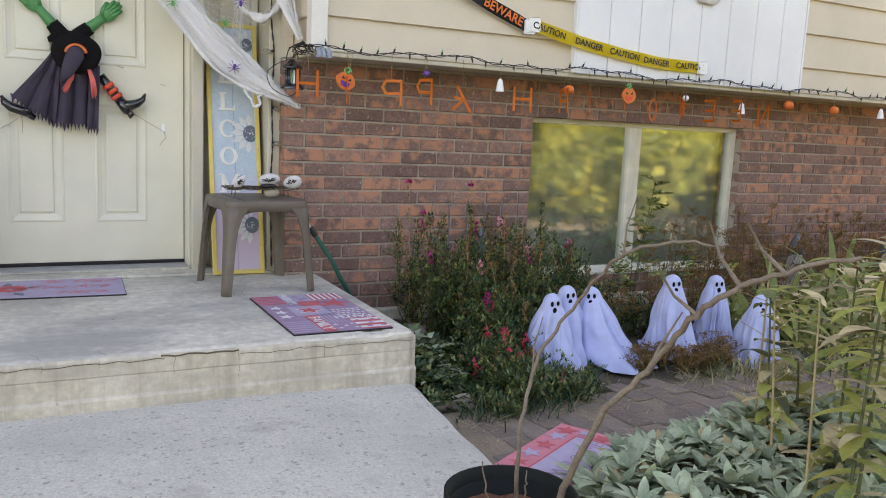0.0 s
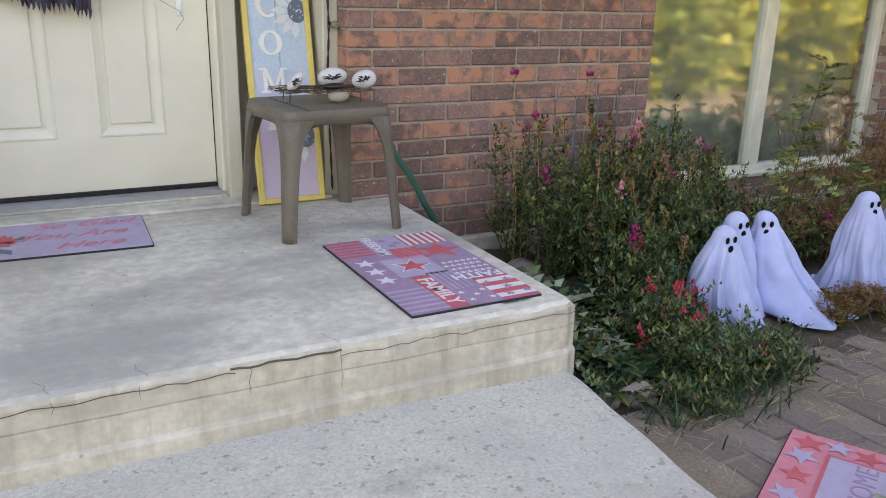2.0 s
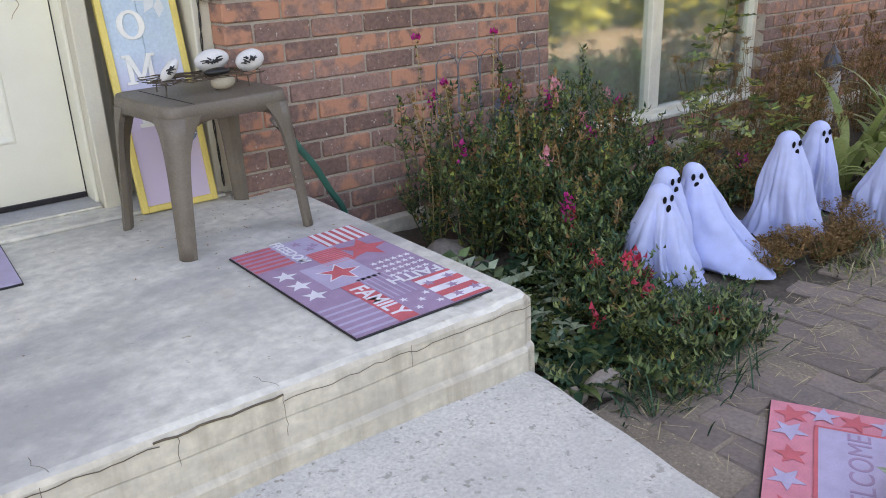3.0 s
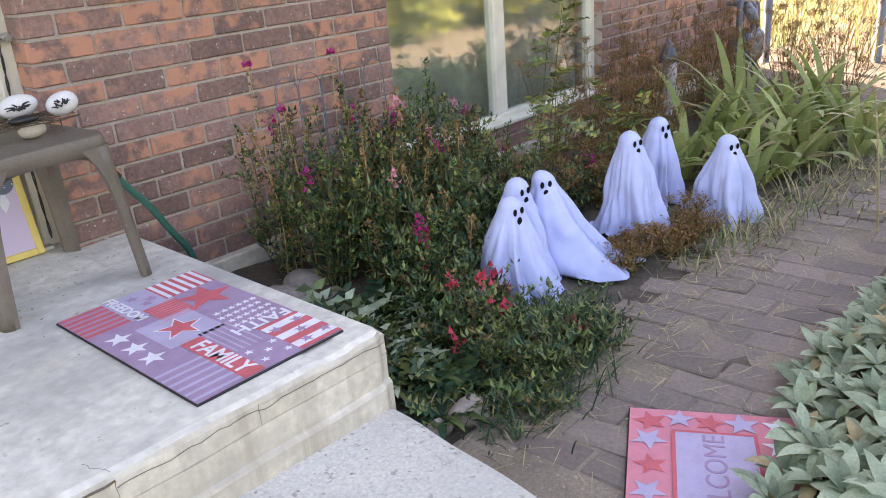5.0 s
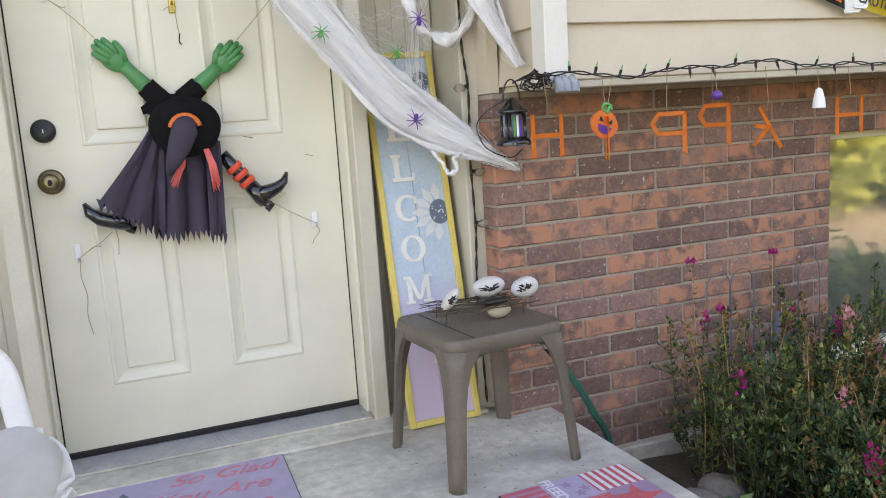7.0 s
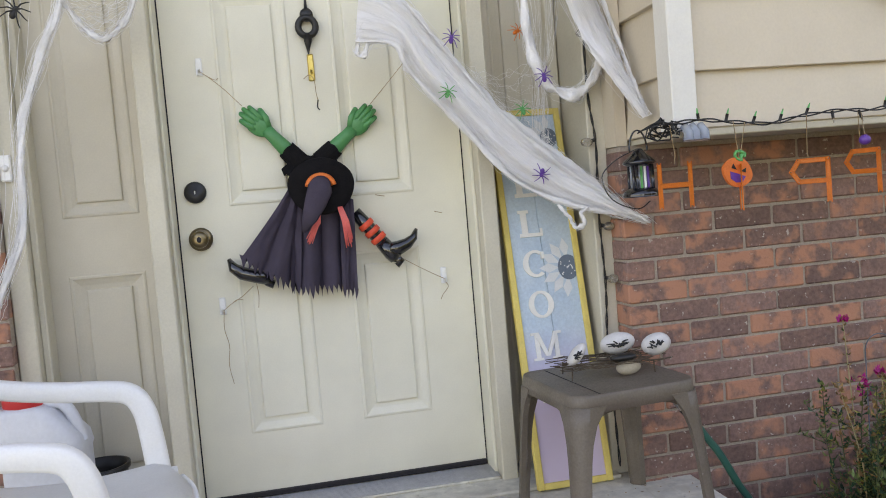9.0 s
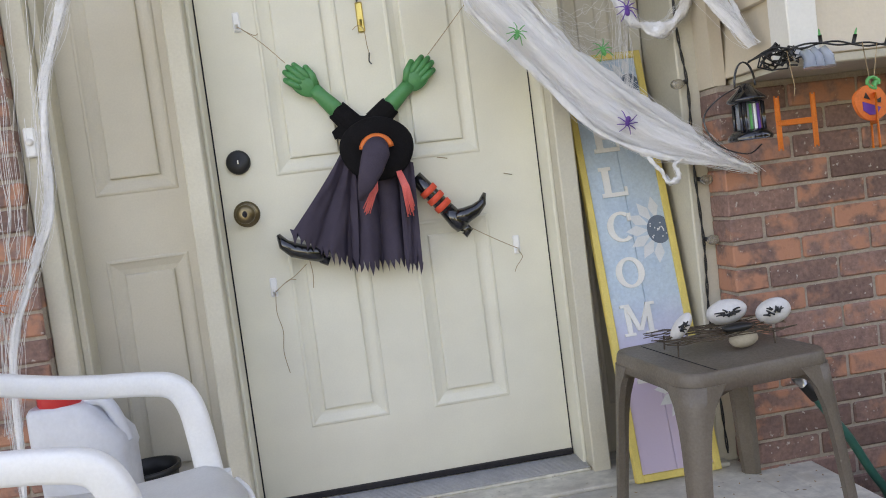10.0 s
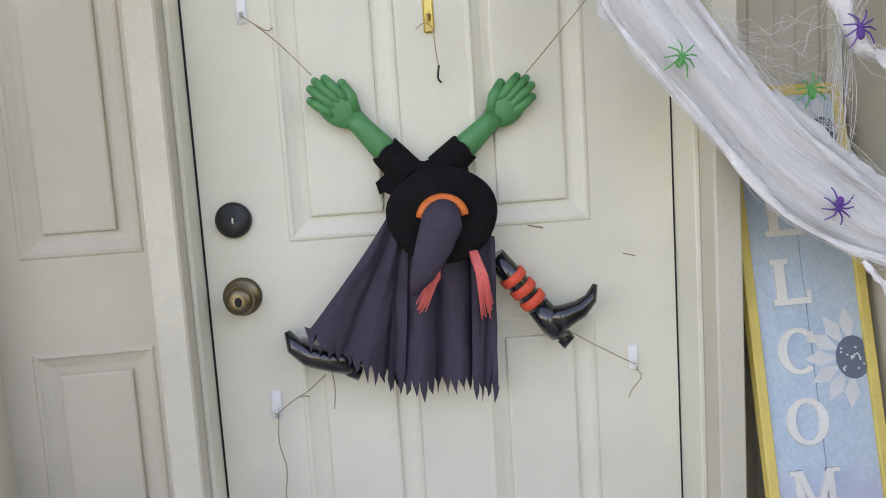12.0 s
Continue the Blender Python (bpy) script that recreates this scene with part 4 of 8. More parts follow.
def doormat(nm, label, cx, cy, z, lx, ly, turn, base):
    t = thing(nm, label, "doormat", pose(cx, cy, z, 0, 0, turn), group="doormats")
    bm = bmesh.new()
    box(bm, (-lx / 2, -ly / 2, 0), (lx / 2, ly / 2, 0.006), 0.002)
    part("backing", bm, "rubber", t)
    bm = bmesh.new()
    box(bm, (-lx / 2 + 0.003, -ly / 2 + 0.003, 0.006), (lx / 2 - 0.003, ly / 2 - 0.003, 0.0075))
    part("mat_face", bm, base, t)
    return t


def patch(t, nm, pts, material, z):
    bm = bmesh.new()
    f = bm.faces.new([bm.verts.new((x, y, z)) for x, y in pts])
    f.normal_update()
    if f.normal.z < 0:
        f.normal_flip()
    return part(nm, bm, material, t)


def rect(t, x0, y0, x1, y1, material, z=0.0082):
    return patch(t, "printed_patch", [(x0, y0), (x1, y0), (x1, y1), (x0, y1)], material, z)


def stripes(t, x0, y0, x1, y1, n, ma, mb, along, z=0.0082, fill=0.5):
    rect(t, x0, y0, x1, y1, ma, z)
    bm = bmesh.new()
    for i in range(n):
        u, v = (i + (1 - fill) / 2) / n, (i + (1 + fill) / 2) / n
        if along == "x":
            q = [(x0, y0 + (y1 - y0) * u), (x1, y0 + (y1 - y0) * u), (x1, y0 + (y1 - y0) * v), (x0, y0 + (y1 - y0) * v)]
        else:
            q = [(x0 + (x1 - x0) * u, y0), (x0 + (x1 - x0) * v, y0), (x0 + (x1 - x0) * v, y1), (x0 + (x1 - x0) * u, y1)]
        bm.faces.new([bm.verts.new((x, y, z + 0.0004)) for x, y in q])
    part("printed_stripes", bm, mb, t)


def stars(t, cs, r, material, z=0.0090, turn=0.3):
    for c in cs:
        patch(t, "printed_star", star(r, turn=turn, c=c), material, z)


def patriotic_mat():
    # long side runs from the front edge of the porch towards the wall
    t = doormat("patriotic_doormat", "red, white and purple patchwork doormat with stars and stripes", 1.154, 4.178, 0.0, 0.378, 0.622, 0.7, "mat_violet")
    X = lambda u: -0.186 + 0.372 * u
    Y = lambda v: -0.308 + 0.616 * v          # v from the porch edge to the wall
    stripes(t, X(0), Y(0.74), X(0.30), Y(1.0), 6, "mat_plum", "mat_red", "x")
    rect(t, X(0.30), Y(0.74), X(0.42), Y(1.0), "mat_lilac")
    rect(t, X(0.42), Y(0.80), X(0.66), Y(1.0), "mat_lilac", 0.0081)
    stars(t, [(X(0.47), Y(0.94)), (X(0.56), Y(0.88)), (X(0.50), Y(0.85))], 0.020, "mat_violet")
    stripes(t, X(0.62), Y(0.82), X(1.0), Y(1.0), 6, "mat_red", "mat_white", "y", 0.0084)
    stripes(t, X(0.42), Y(0.62), X(0.66), Y(0.80), 9, "mat_red", "mat_pink", "x", 0.0083, 0.3)
    rect(t, X(0.66), Y(0.52), X(1.0), Y(0.82), "mat_violet", 0.0083)
    stars(t, [(X(0.80), Y(0.70))], 0.075, "mat_red")
    rect(t, X(0.24), Y(0.40), X(0.62), Y(0.66), "mat_lilac", 0.0086)
    patch(t, "printed_star", star(0.062, c=(X(0.43), Y(0.53)), turn=0.3), "mat_white", 0.0092)
    patch(t, "printed_star", star(0.052, c=(X(0.43), Y(0.53)), turn=0.3), "mat_red", 0.0097)
    rect(t, X(0), Y(0.30), X(0.24), Y(0.74), "mat_violet", 0.0084)
    stars(t, [(X(0.12), Y(0.64)), (X(0.12), Y(0.52)), (X(0.12), Y(0.40))], 0.033, "mat_white")
    stripes(t, X(0), Y(0.0), X(0.30), Y(0.28), 6, "mat_violet", "mat_lilac", "x", 0.0085, 0.35)
    rect(t, X(0.30), Y(0.0), X(0.44), Y(0.40), "mat_red", 0.0087)
    lettering("printed_word", "FAMILY", 0.060, Matrix.Translation((X(0.37), Y(0.20), 0.0094)) @ pose(0, 0, 0, 0, 0, -90), "mat_white", t, 0.0003, bold=0.0012)
    stripes(t, X(0.44), Y(0.18), X(0.66), Y(0.42), 5, "mat_violet", "mat_lilac", "y", 0.0086, 0.3)
    rect(t, X(0.44), Y(0.0), X(0.72), Y(0.18), "mat_violet", 0.0086)
    stars(t, [(X(a), Y(b)) for a, b in ((0.49, 0.14), (0.58, 0.10), (0.66, 0.14), (0.50, 0.05), (0.66, 0.05))], 0.012, "mat_white")
    rect(t, X(0.62), Y(0.30), X(1.0), Y(0.56), "mat_violet", 0.0088)
    stars(t, [(X(0.66 + 0.055 * i + 0.02 * (j % 2)), Y(0.36 + 0.05 * j)) for i in range(6) for j in range(4)], 0.012, "mat_white", 0.0093)
    lettering("printed_word", "FAITH", 0.056, Matrix.Translation((X(0.78), Y(0.31), 0.0094)) @ pose(0, 0, 0, 0, 0, 178), "mat_white", t, 0.0003, bold=0.0012)
    lettering("printed_word", "FREEDOM", 0.042, Matrix.Translation((X(0.355), Y(0.87), 0.0094)) @ pose(0, 0, 0, 0, 0, -90), "mat_white", t, 0.0003, bold=0.001)
    stripes(t, X(0.70), Y(0.0), X(1.0), Y(0.27), 3, "mat_red", "mat_white", "x", 0.0087, 0.5)
    stars(t, [(X(0.76), Y(0.20)), (X(0.86), Y(0.13)), (X(0.93), Y(0.21)), (X(0.95), Y(0.06)), (X(0.80), Y(0.05))], 0.018, "mat_violet", 0.0095)


patriotic_mat()


def greeting_mat():
    t = doormat("greeting_doormat", "faded lilac doormat with red script before the door", 0.205, 4.885, 0.0, 0.61, 0.385, -2.0, "mat_lilac")
    for words, x, y in (("So Glad", 0.12, 0.115), ("You Are", 0.08, 0.0), ("Here", 0.13, -0.115)):
        lettering("printed_word", words, 0.092, Matrix.Translation((x, y, 0.0086)), "mat_pink", t, 0.0003, shear=0.45)
    r = random.Random(5)
    bm = bmesh.new()
    for i in range(16):
        a = 2 * math.pi * i / 16
        c = Vector((-0.13, -0.02, 0.0084 + 0.0002 * (i % 3)))
        d, p = Vector((math.cos(a), math.sin(a), 0)), Vector((-math.sin(a), math.cos(a), 0))
        ln = r.uniform(0.05, 0.085)
        bm.faces.new([bm.verts.new(q) for q in (c + d * 0.01, c + d * ln * 0.6 - p * 0.02, c + d * ln, c + d * ln * 0.6 + p * 0.02)])
    part("printed_flower", bm, "mat_red", t)
    bm = bmesh.new()
    for i in range(5):
        a = i * 1.2 + 0.4
        c = Vector((-0.14, -0.03, 0.0080))
        d, p = Vector((math.cos(a), math.sin(a), 0)), Vector((-math.sin(a), math.cos(a), 0))
        bm.faces.new([bm.verts.new(q) for q in (c + d * 0.06, c + d * 0.10 - p * 0.02, c + d * 0.14, c + d * 0.10 + p * 0.02)])
    part("printed_leaves", bm, "slate", t)


greeting_mat()


def welcome_mat():
    ax = math.degrees(math.atan2(0.48, 0.876))
    t = doormat("welcome_doormat", "pink doormat with white stars lying on the brick path", 1.660, 3.123, GZ + 0.012, 0.515, 0.37, ax, "mat_pink")
    r = random.Random(4)
    cs = [(-0.21 + 0.084 * i, s) for i in range(6) for s in (-0.138, 0.138)] + [(s, -0.06 + 0.065 * i) for i in range(3) for s in (-0.212, 0.212)]
    for i, (x, y) in enumerate(cs):
        x, y = x + r.uniform(-0.01, 0.01), y + r.uniform(-0.006, 0.006)
        patch(t, "printed_star", star(r.uniform(0.034, 0.043), turn=r.uniform(0, 1), c=(x, y)), ("mat_white", "mat_lilac", "mat_white", "mat_red")[i % 4], 0.0083 + 0.0001 * i)
    rect(t, -0.172, -0.090, 0.172, 0.090, "mat_red", 0.0110)
    rect(t, -0.164, -0.082, 0.164, 0.082, "mat_lilac", 0.0114)
    lettering("printed_word", "WELCOME", 0.066, Matrix.Translation((0.0, 0.0, 0.0120)), "mat_violet", t, 0.0003)


welcome_mat()


# ---- hanging witch on the door (one plain figure) ----
def witch():
    bm = bmesh.new()
    Y = DY - 0.022
    G, F, CL, OR, GL, RB, PK = range(7)
    for s, (wx, wz), (tx, tz), (ex, ez) in ((-1, (0.210, 1.178), (0.136, 1.247), (0.270, 1.108)), (1, (0.470, 1.163), (0.543, 1.231), (0.402, 1.105))):
        e, w0 = Vector((ex, Y, ez)), Vector((wx, Y, wz))
        d = (w0 - e).normalized()
        p = Vector((-d.z, 0, d.x))
        tube(bm, [e - d * 0.02, e + d * 0.03, w0 - d * 0.02, w0 + d * 0.008], 0.02, 12, mi=G, rs=[0.0250, 0.0235, 0.0200, 0.0205], flat=0.7)
        h = (Vector((tx, Y, tz)) - w0).normalized()
        q = Vector((-h.z, 0, h.x)) * s          # towards the thumb
        m = Matrix((q, Vector((0, 1, 0)), h)).transposed()
        ball(bm, w0 + h * 0.036 - q * 0.002, (0.0335, 0.0135, 0.046), G, 18, 12, m)
        for o, ln in ((-0.0235, 0.052), (-0.0085, 0.066), (0.0065, 0.068), (0.0205, 0.058)):
            a = w0 + h * 0.030 + q * o * 0.80 + Vector((0, -0.002, 0))
            tip = a + h * ln + q * o * 0.30
            tube(bm, [a, a.lerp(tip, 0.35) + Vector((0, -0.0045, 0)), a.lerp(tip, 0.7) + Vector((0, -0.003, 0)), tip], 0.0098, 10, mi=G, rs=[0.0085, 0.0100, 0.0096, 0.0078])
            ball(bm, tip, (0.0078, 0.0078, 0.0078), G, 10, 6)
        a = w0 + h * 0.006 + q * 0.010
        b = w0 + h * 0.058 + q * 0.036
        tube(bm, [a, a.lerp(b, 0.5) + q * 0.005, b], 0.0125, 10, mi=G, rs=[0.0120, 0.0120, 0.0092])
        ball(bm, b, (0.0092, 0.0092, 0.0092), G, 10, 6)
        # short ragged black sleeve
        n = 14
        r0 = [e + d * 0.012 + (p * math.cos(t) * 0.030 + Vector((0, math.sin(t) * 0.022, 0))) + d * (0.004 if i % 3 else 0.0) for i, t in enumerate([2 * math.pi * k / n for k in range(n)])]
        r1 = [e - d * 0.05 + (p * math.cos(t) * 0.034 + Vector((0, math.sin(t) * 0.02, 0))) for t in [2 * math.pi * k / n for k in range(n)]]
        a = [bm.verts.new(q) for q in r0]
        b = [bm.verts.new(q) for q in r1]
        for i in range(n):
            bm.faces.new((a[i], a[(i + 1) % n], b[(i + 1) % n], b[i])).material_index = F
    # collar
    prism(bm, [(0.245, 1.045), (0.262, 1.082), (0.30, 1.10), (0.335, 1.092), (0.36, 1.10), (0.395, 1.105), (0.415, 1.075), (0.42, 1.03), (0.33, 1.0)], Y - 0.014, Y + 0.01, mi=F)
    prism(bm, [(0.258, 1.072), (0.240, 1.058), (0.246, 1.036), (0.268, 1.045)], Y - 0.012, Y, mi=F)
    # a gathered skirt with a torn hem, and an open cape that hangs over both its sides
    r = random.Random(8)

    def drape(t0, t1, b0, b1, back, folds, amp, seed, bow=0.0, nx=52, nz=24):
        grid = []
        for j in range(nz + 1):
            v = j / nz
            row = []
            for i in range(nx + 1):
                u = i / nx
                x = t0[0] + (t1[0] - t0[0]) * u + ((b0[0] + (b1[0] - b0[0]) * u) - (t0[0] + (t1[0] - t0[0]) * u)) * v ** 1.1
                z = t0[1] + (t1[1] - t0[1]) * u + ((b0[1] + (b1[1] - b0[1]) * u) - (t0[1] + (t1[1] - t0[1]) * u)) * v
                z -= bow * math.sin(math.pi * u) * v
                if j == nz:
                    z += (0.013, -0.003, -0.024 * r.uniform(0.5, 1.3), -0.006)[i % 4]
                    x += 0.003 * r.uniform(-1, 1)
                w = u + 0.05 * math.sin(2.2 * v + seed) + 0.04 * noise.noise((u * 3, v * 2, seed))
                y = Y - back - amp * (0.35 + 0.65 * v) * abs(math.sin(math.pi * folds * w + seed)) ** 0.6 - 0.006 * noise.noise((u * 7, v * 6, seed + 4))
                row.append(bm.verts.new((x, y, z)))
            grid.append(row)
        for j in range(nz):
            for i in range(nx):
                f = bm.faces.new((grid[j][i], grid[j + 1][i], grid[j + 1][i + 1], grid[j][i + 1]))
                f.material_index, f.smooth = CL, True

    drape((0.280, 1.00), (0.445, 0.99), (0.232, 0.682), (0.428, 0.672), 0.010, 2.6, 0.055, 2.6, 0.004)
    drape((0.258, 1.00), (0.295, 0.99), (0.092, 0.792), (0.266, 0.684), 0.026, 2.2, 0.030, 0.4, 0.010, 44)
    drape((0.408, 0.965), (0.452, 0.945), (0.392, 0.668), (0.440, 0.652), 0.040, 1.2, 0.024, 4.0, 0.0, 16)
    # hat brim, orange band and drooping grey cone
    n = 36
    c = Vector((0.356, Y - 0.058, 0.993))
    rings = []
    for k, (rr, dy) in enumerate(((1.0, 0.0), (1.03, -0.004), (1.0, -0.009), (0.7, -0.016), (0.35, -0.022), (0.01, -0.024))):
        rings.append([bm.verts.new(c + Vector((0.100 * rr * math.cos(t) * (1 + 0.03 * math.sin(3 * t)), dy + 0.008 * math.sin(2 * t + 1), 0.086 * rr * math.sin(t)))) for t in [2 * math.pi * q / n for q in range(n)]])
    for a, b in zip(rings, rings[1:]):
        for i in range(n):
            f = bm.faces.new((a[i], a[(i + 1) % n], b[(i + 1) % n], b[i]))
            f.material_index, f.smooth = F, True
    bm.faces.new(rings[0][::-1]).material_index = F
    band = [Vector((0.353 + 0.040 * math.cos(t), Y - 0.088, 0.990 + 0.036 * math.sin(t))) for t in [math.pi * (0.03 + 0.94 * q / 14) for q in range(15)]]
    tube(bm, band, 0.0085, 8, mi=OR, flat=1.4)
    tube(bm, [(0.357, Y - 0.086, 1.012), (0.350, Y - 0.105, 0.985), (0.330, Y - 0.115, 0.94), (0.308, Y - 0.112, 0.895), (0.290, Y - 0.10, 0.858)], 0.03, 12, mi=CL, rs=[0.028, 0.038, 0.033, 0.023, 0.007], flat=0.45)
    # tufts of pink hair
    for x0, x1, z0, z1 in ((0.338, 0.305, 0.925, 0.826), (0.405, 0.425, 0.925, 0.805)):
        for i in range(14):
            o = r.uniform(-0.010, 0.010)
            tube(bm, [(x0 + o * 0.6, Y - 0.074, z0), (x0 + o + (x1 - x0) * 0.35 + 0.006, Y - 0.078, z0 - 0.045), (x1 + o * 1.2, Y - 0.074, z1 + r.uniform(-0.01, 0.02))], 0.0036, 4, 0.0016, PK)
    # striped leg and pointed boot on one side, a boot under the hem on the other
    a, b = Vector((0.455, Y - 0.02, 0.905)), Vector((0.556, Y - 0.022, 0.772))
    d = (b - a).normalized()
    tube(bm, [a, a + d * 0.06, b], 0.020, 12, 0.023, GL)
    for k in (0.055, 0.084, 0.113):
        tube(bm, [a + d * (k - 0.0095), a + d * (k - 0.008), a + d * (k + 0.008), a + d * (k + 0.0095)], 0.0255, 12, mi=RB, rs=[0.0225, 0.0262, 0.0262, 0.0225])
    tube(bm, [a + d * 0.13, b + d * 0.012, (0.574, Y - 0.024, 0.742)], 0.024, 12, mi=GL, rs=[0.023, 0.026, 0.020])
    tube(bm, [(0.556, Y - 0.024, 0.775), (0.585, Y - 0.026, 0.778), (0.615, Y - 0.026, 0.790), (0.637, Y - 0.024, 0.808), (0.648, Y - 0.022, 0.835)], 0.02, 12, mi=GL, rs=[0.024, 0.024, 0.019, 0.013, 0.005])
    tube(bm, [(0.568, Y - 0.024, 0.752), (0.588, Y - 0.026, 0.734), (0.574, Y - 0.026, 0.722)], 0.012, 10, mi=GL, rs=[0.018, 0.014, 0.011])
    tube(bm, [(0.054, Y - 0.01, 0.792), (0.066, Y - 0.014, 0.764), (0.092, Y - 0.016, 0.744), (0.130, Y - 0.018, 0.732), (0.172, Y - 0.018, 0.722)], 0.02, 12, mi=GL, rs=[0.006, 0.017, 0.022, 0.022, 0.024])
    tube(bm, [(0.150, Y - 0.018, 0.735), (0.168, Y - 0.018, 0.708), (0.185, Y - 0.018, 0.700)], 0.014, 10, mi=GL)
    bmesh.ops.recalc_face_normals(bm, faces=bm.faces)
    ob = finish("witch_doll", bm, ["witchgreen", "felt", "cloth", "orange", "gloss", "redband", "pink"])
    tagged(ob, "crashed witch door decoration with green arms and ragged grey dress", "doll")


witch()


def adhesive_hook(x, z, material, label, h=0.055):
    t = thing("adhesive_hook", label, "hook", pose(x, DY, z), group="door hooks")
    bm = bmesh.new()
    box(bm, (-0.010, -0.005, -h / 2), (0.010, 0.0, h / 2), 0.003)
    part("plate", bm, material, t)
    bm = bmesh.new()
    tube(bm, [(0, -0.005, -0.006), (0, -0.012, -0.018), (0, -0.018, -0.020), (0, -0.020, -0.010)], 0.0035, 6)
    part("prong", bm, material, t)
    return t


adhesive_hook(0.020, 1.390, "whiteresin", "small white adhesive hook stuck on the door")
adhesive_hook(0.020, 0.645, "whiteresin", "small white adhesive hook stuck on the door")
adhesive_hook(0.733, 0.672, "whiteresin", "small white adhesive hook stuck on the door")
adhesive_hook(0.362, 1.372, "gold", "brass-coloured adhesive hook below the door knocker", 0.085)


def string_tie(pts, w=0.0011, label="thin brown twine tying the witch to a hook", material="twine"):
    bm = bmesh.new()
    tube(bm, smooth_path(pts, 5), w, 5)
    tagged(finish("twine", bm, material), label, "string", "door twines")


DZ = DY - 0.02
string_tie([(0.020, DZ, 1.375), (0.05, DZ, 1.352), (0.09, DZ, 1.315), (0.138, DZ, 1.262)])
string_tie([(0.020, DZ, 1.375), (0.062, DZ - 0.01, 1.345), (0.075, DZ, 1.350)])
string_tie([(0.538, DZ, 1.245), (0.60, DZ, 1.31), (0.67, DZ, 1.385), (0.70, DZ, 1.42)])
string_tie([(0.735, DZ, 0.66), (0.69, DZ, 0.685), (0.64, DZ, 0.715), (0.598, DZ, 0.742)])
string_tie([(0.733, DZ, 0.652), (0.742, DZ, 0.635), (0.722, DZ, 0.61), (0.715, DZ, 0.595)])
string_tie([(0.020, DZ, 0.63), (0.05, DZ, 0.652), (0.085, DZ, 0.672), (0.12, DZ, 0.70)])
string_tie([(0.05, DZ, 0.652), (0.068, DZ - 0.008, 0.663), (0.085, DZ, 0.660)])
string_tie([(0.024, DZ, 0.63), (0.020, DZ, 0.575), (0.030, DZ, 0.52), (0.024, DZ, 0.46), (0.033, DZ, 0.40)])
string_tie([(0.130, DZ, 0.71), (0.134, DZ, 0.67), (0.130, DZ, 0.63)])
string_tie([(0.335, DZ, 1.335), (0.350, DZ, 1.345), (0.366, DZ, 1.335), (0.370, DZ, 1.29), (0.374, DZ, 1.262)])
string_tie([(0.374, DZ, 1.268), (0.371, DZ, 1.245), (0.377, DZ, 1.236)], 0.0022, "black end of a cut cord hanging on the door", "black")


# ---- stretched cobweb ----
def strands(bm, upper, lower, n, rad, seed, wob=0.02, y0=5.09, seg=48, lo=0.0, hi=1.0):
    r = random.Random(seed)
    U, Lw = smooth_path([(x, 0, z) for x, z in upper], 8), smooth_path([(x, 0, z) for x, z in lower], 8)

    def at(path, s):
        f = s * (len(path) - 1)
        i = min(int(f), len(path) - 2)
        return path[i].lerp(path[i + 1], f - i)

    for k in range(n):
        u = r.betavariate(0.8, 0.8)
        s0, s1 = (0.0, 1.0) if r.random() < 0.55 else sorted((r.random(), r.random()))
        if s1 - s0 < 0.2:
            s0, s1 = max(0, s0 - 0.15), min(1, s1 + 0.15)
        ph, dep = r.uniform(0, 50), r.gauss(0, 0.012)
        drift = r.gauss(0, 0.10)
        pts = []
        m = max(6, int(seg * (s1 - s0)))
        for i in range(m + 1):
            s = lo + (hi - lo) * (s0 + (s1 - s0) * i / m)
            uu = min(1.04, max(-0.04, u + drift * (i / m - 0.5) + wob * 3 * noise.noise((ph, s * 4, 0))))
            p = at(U, s).lerp(at(Lw, s), uu)
            p.x += wob * 0.5 * noise.noise((ph, s * 9, 3))
            p.z += wob * 0.5 * noise.noise((ph, s * 9, 7))
            p.y = y0 + dep + 0.02 * noise.noise((ph * 0.1, s * 5, 9)) - 0.02 * math.sin(math.pi * uu)
            pts.append(p)
        tube(bm, pts, rad * r.uniform(0.5, 1.5), 3, cap=False)


def fluff(bm, pts, rad, y, n, seed):
    """A twisted rope of loose fibre."""
    r = random.Random(seed)
    path = smooth_path([(x, y, z) for x, z in pts], 7)
    for k in range(n):
        ph = r.uniform(0, 90)
        a0, tw = r.uniform(0, 6.28), r.uniform(-2, 2)
        q = []
        for i, p in enumerate(path):
            s = i / (len(path) - 1)
            rr = rad * (0.3 + r.random() * 0.2 + 0.9 * abs(noise.noise((ph, s * 6, 0)))) * (0.4 + math.sin(math.pi * min(1, s * 1.0 + 0.02)) ** 0.4 * 0.8)
            a = a0 + tw * s * 4
            q.append(p + Vector((rr * math.cos(a), rr * 0.7 * math.sin(a * 1.3), rr * math.sin(a))))
        tube(bm, q, 0.0005, 3, cap=False)


def pull(bm):
    """The end of the web is drawn forward to the brick corner."""
    for v in bm.verts:
        k = max(0.0, min(1.0, (v.co.x - 1.0) / 0.335)) ** 1.5
        y = v.co.y - 0.14 * k
        f = (y - 2.70) / (v.co.y - 2.70)
        v.co = Vector((0.275 + (v.co.x - 0.275) * f, y, 0.90 + (v.co.z - 0.90) * f))


def corner_pull(bm):
    for v in bm.verts:
        k = max(0, min(1, (1.4 - v.co.z) / 0.3))
        v.co.y -= 0.18 * k
        v.co.x -= 0.09 * k


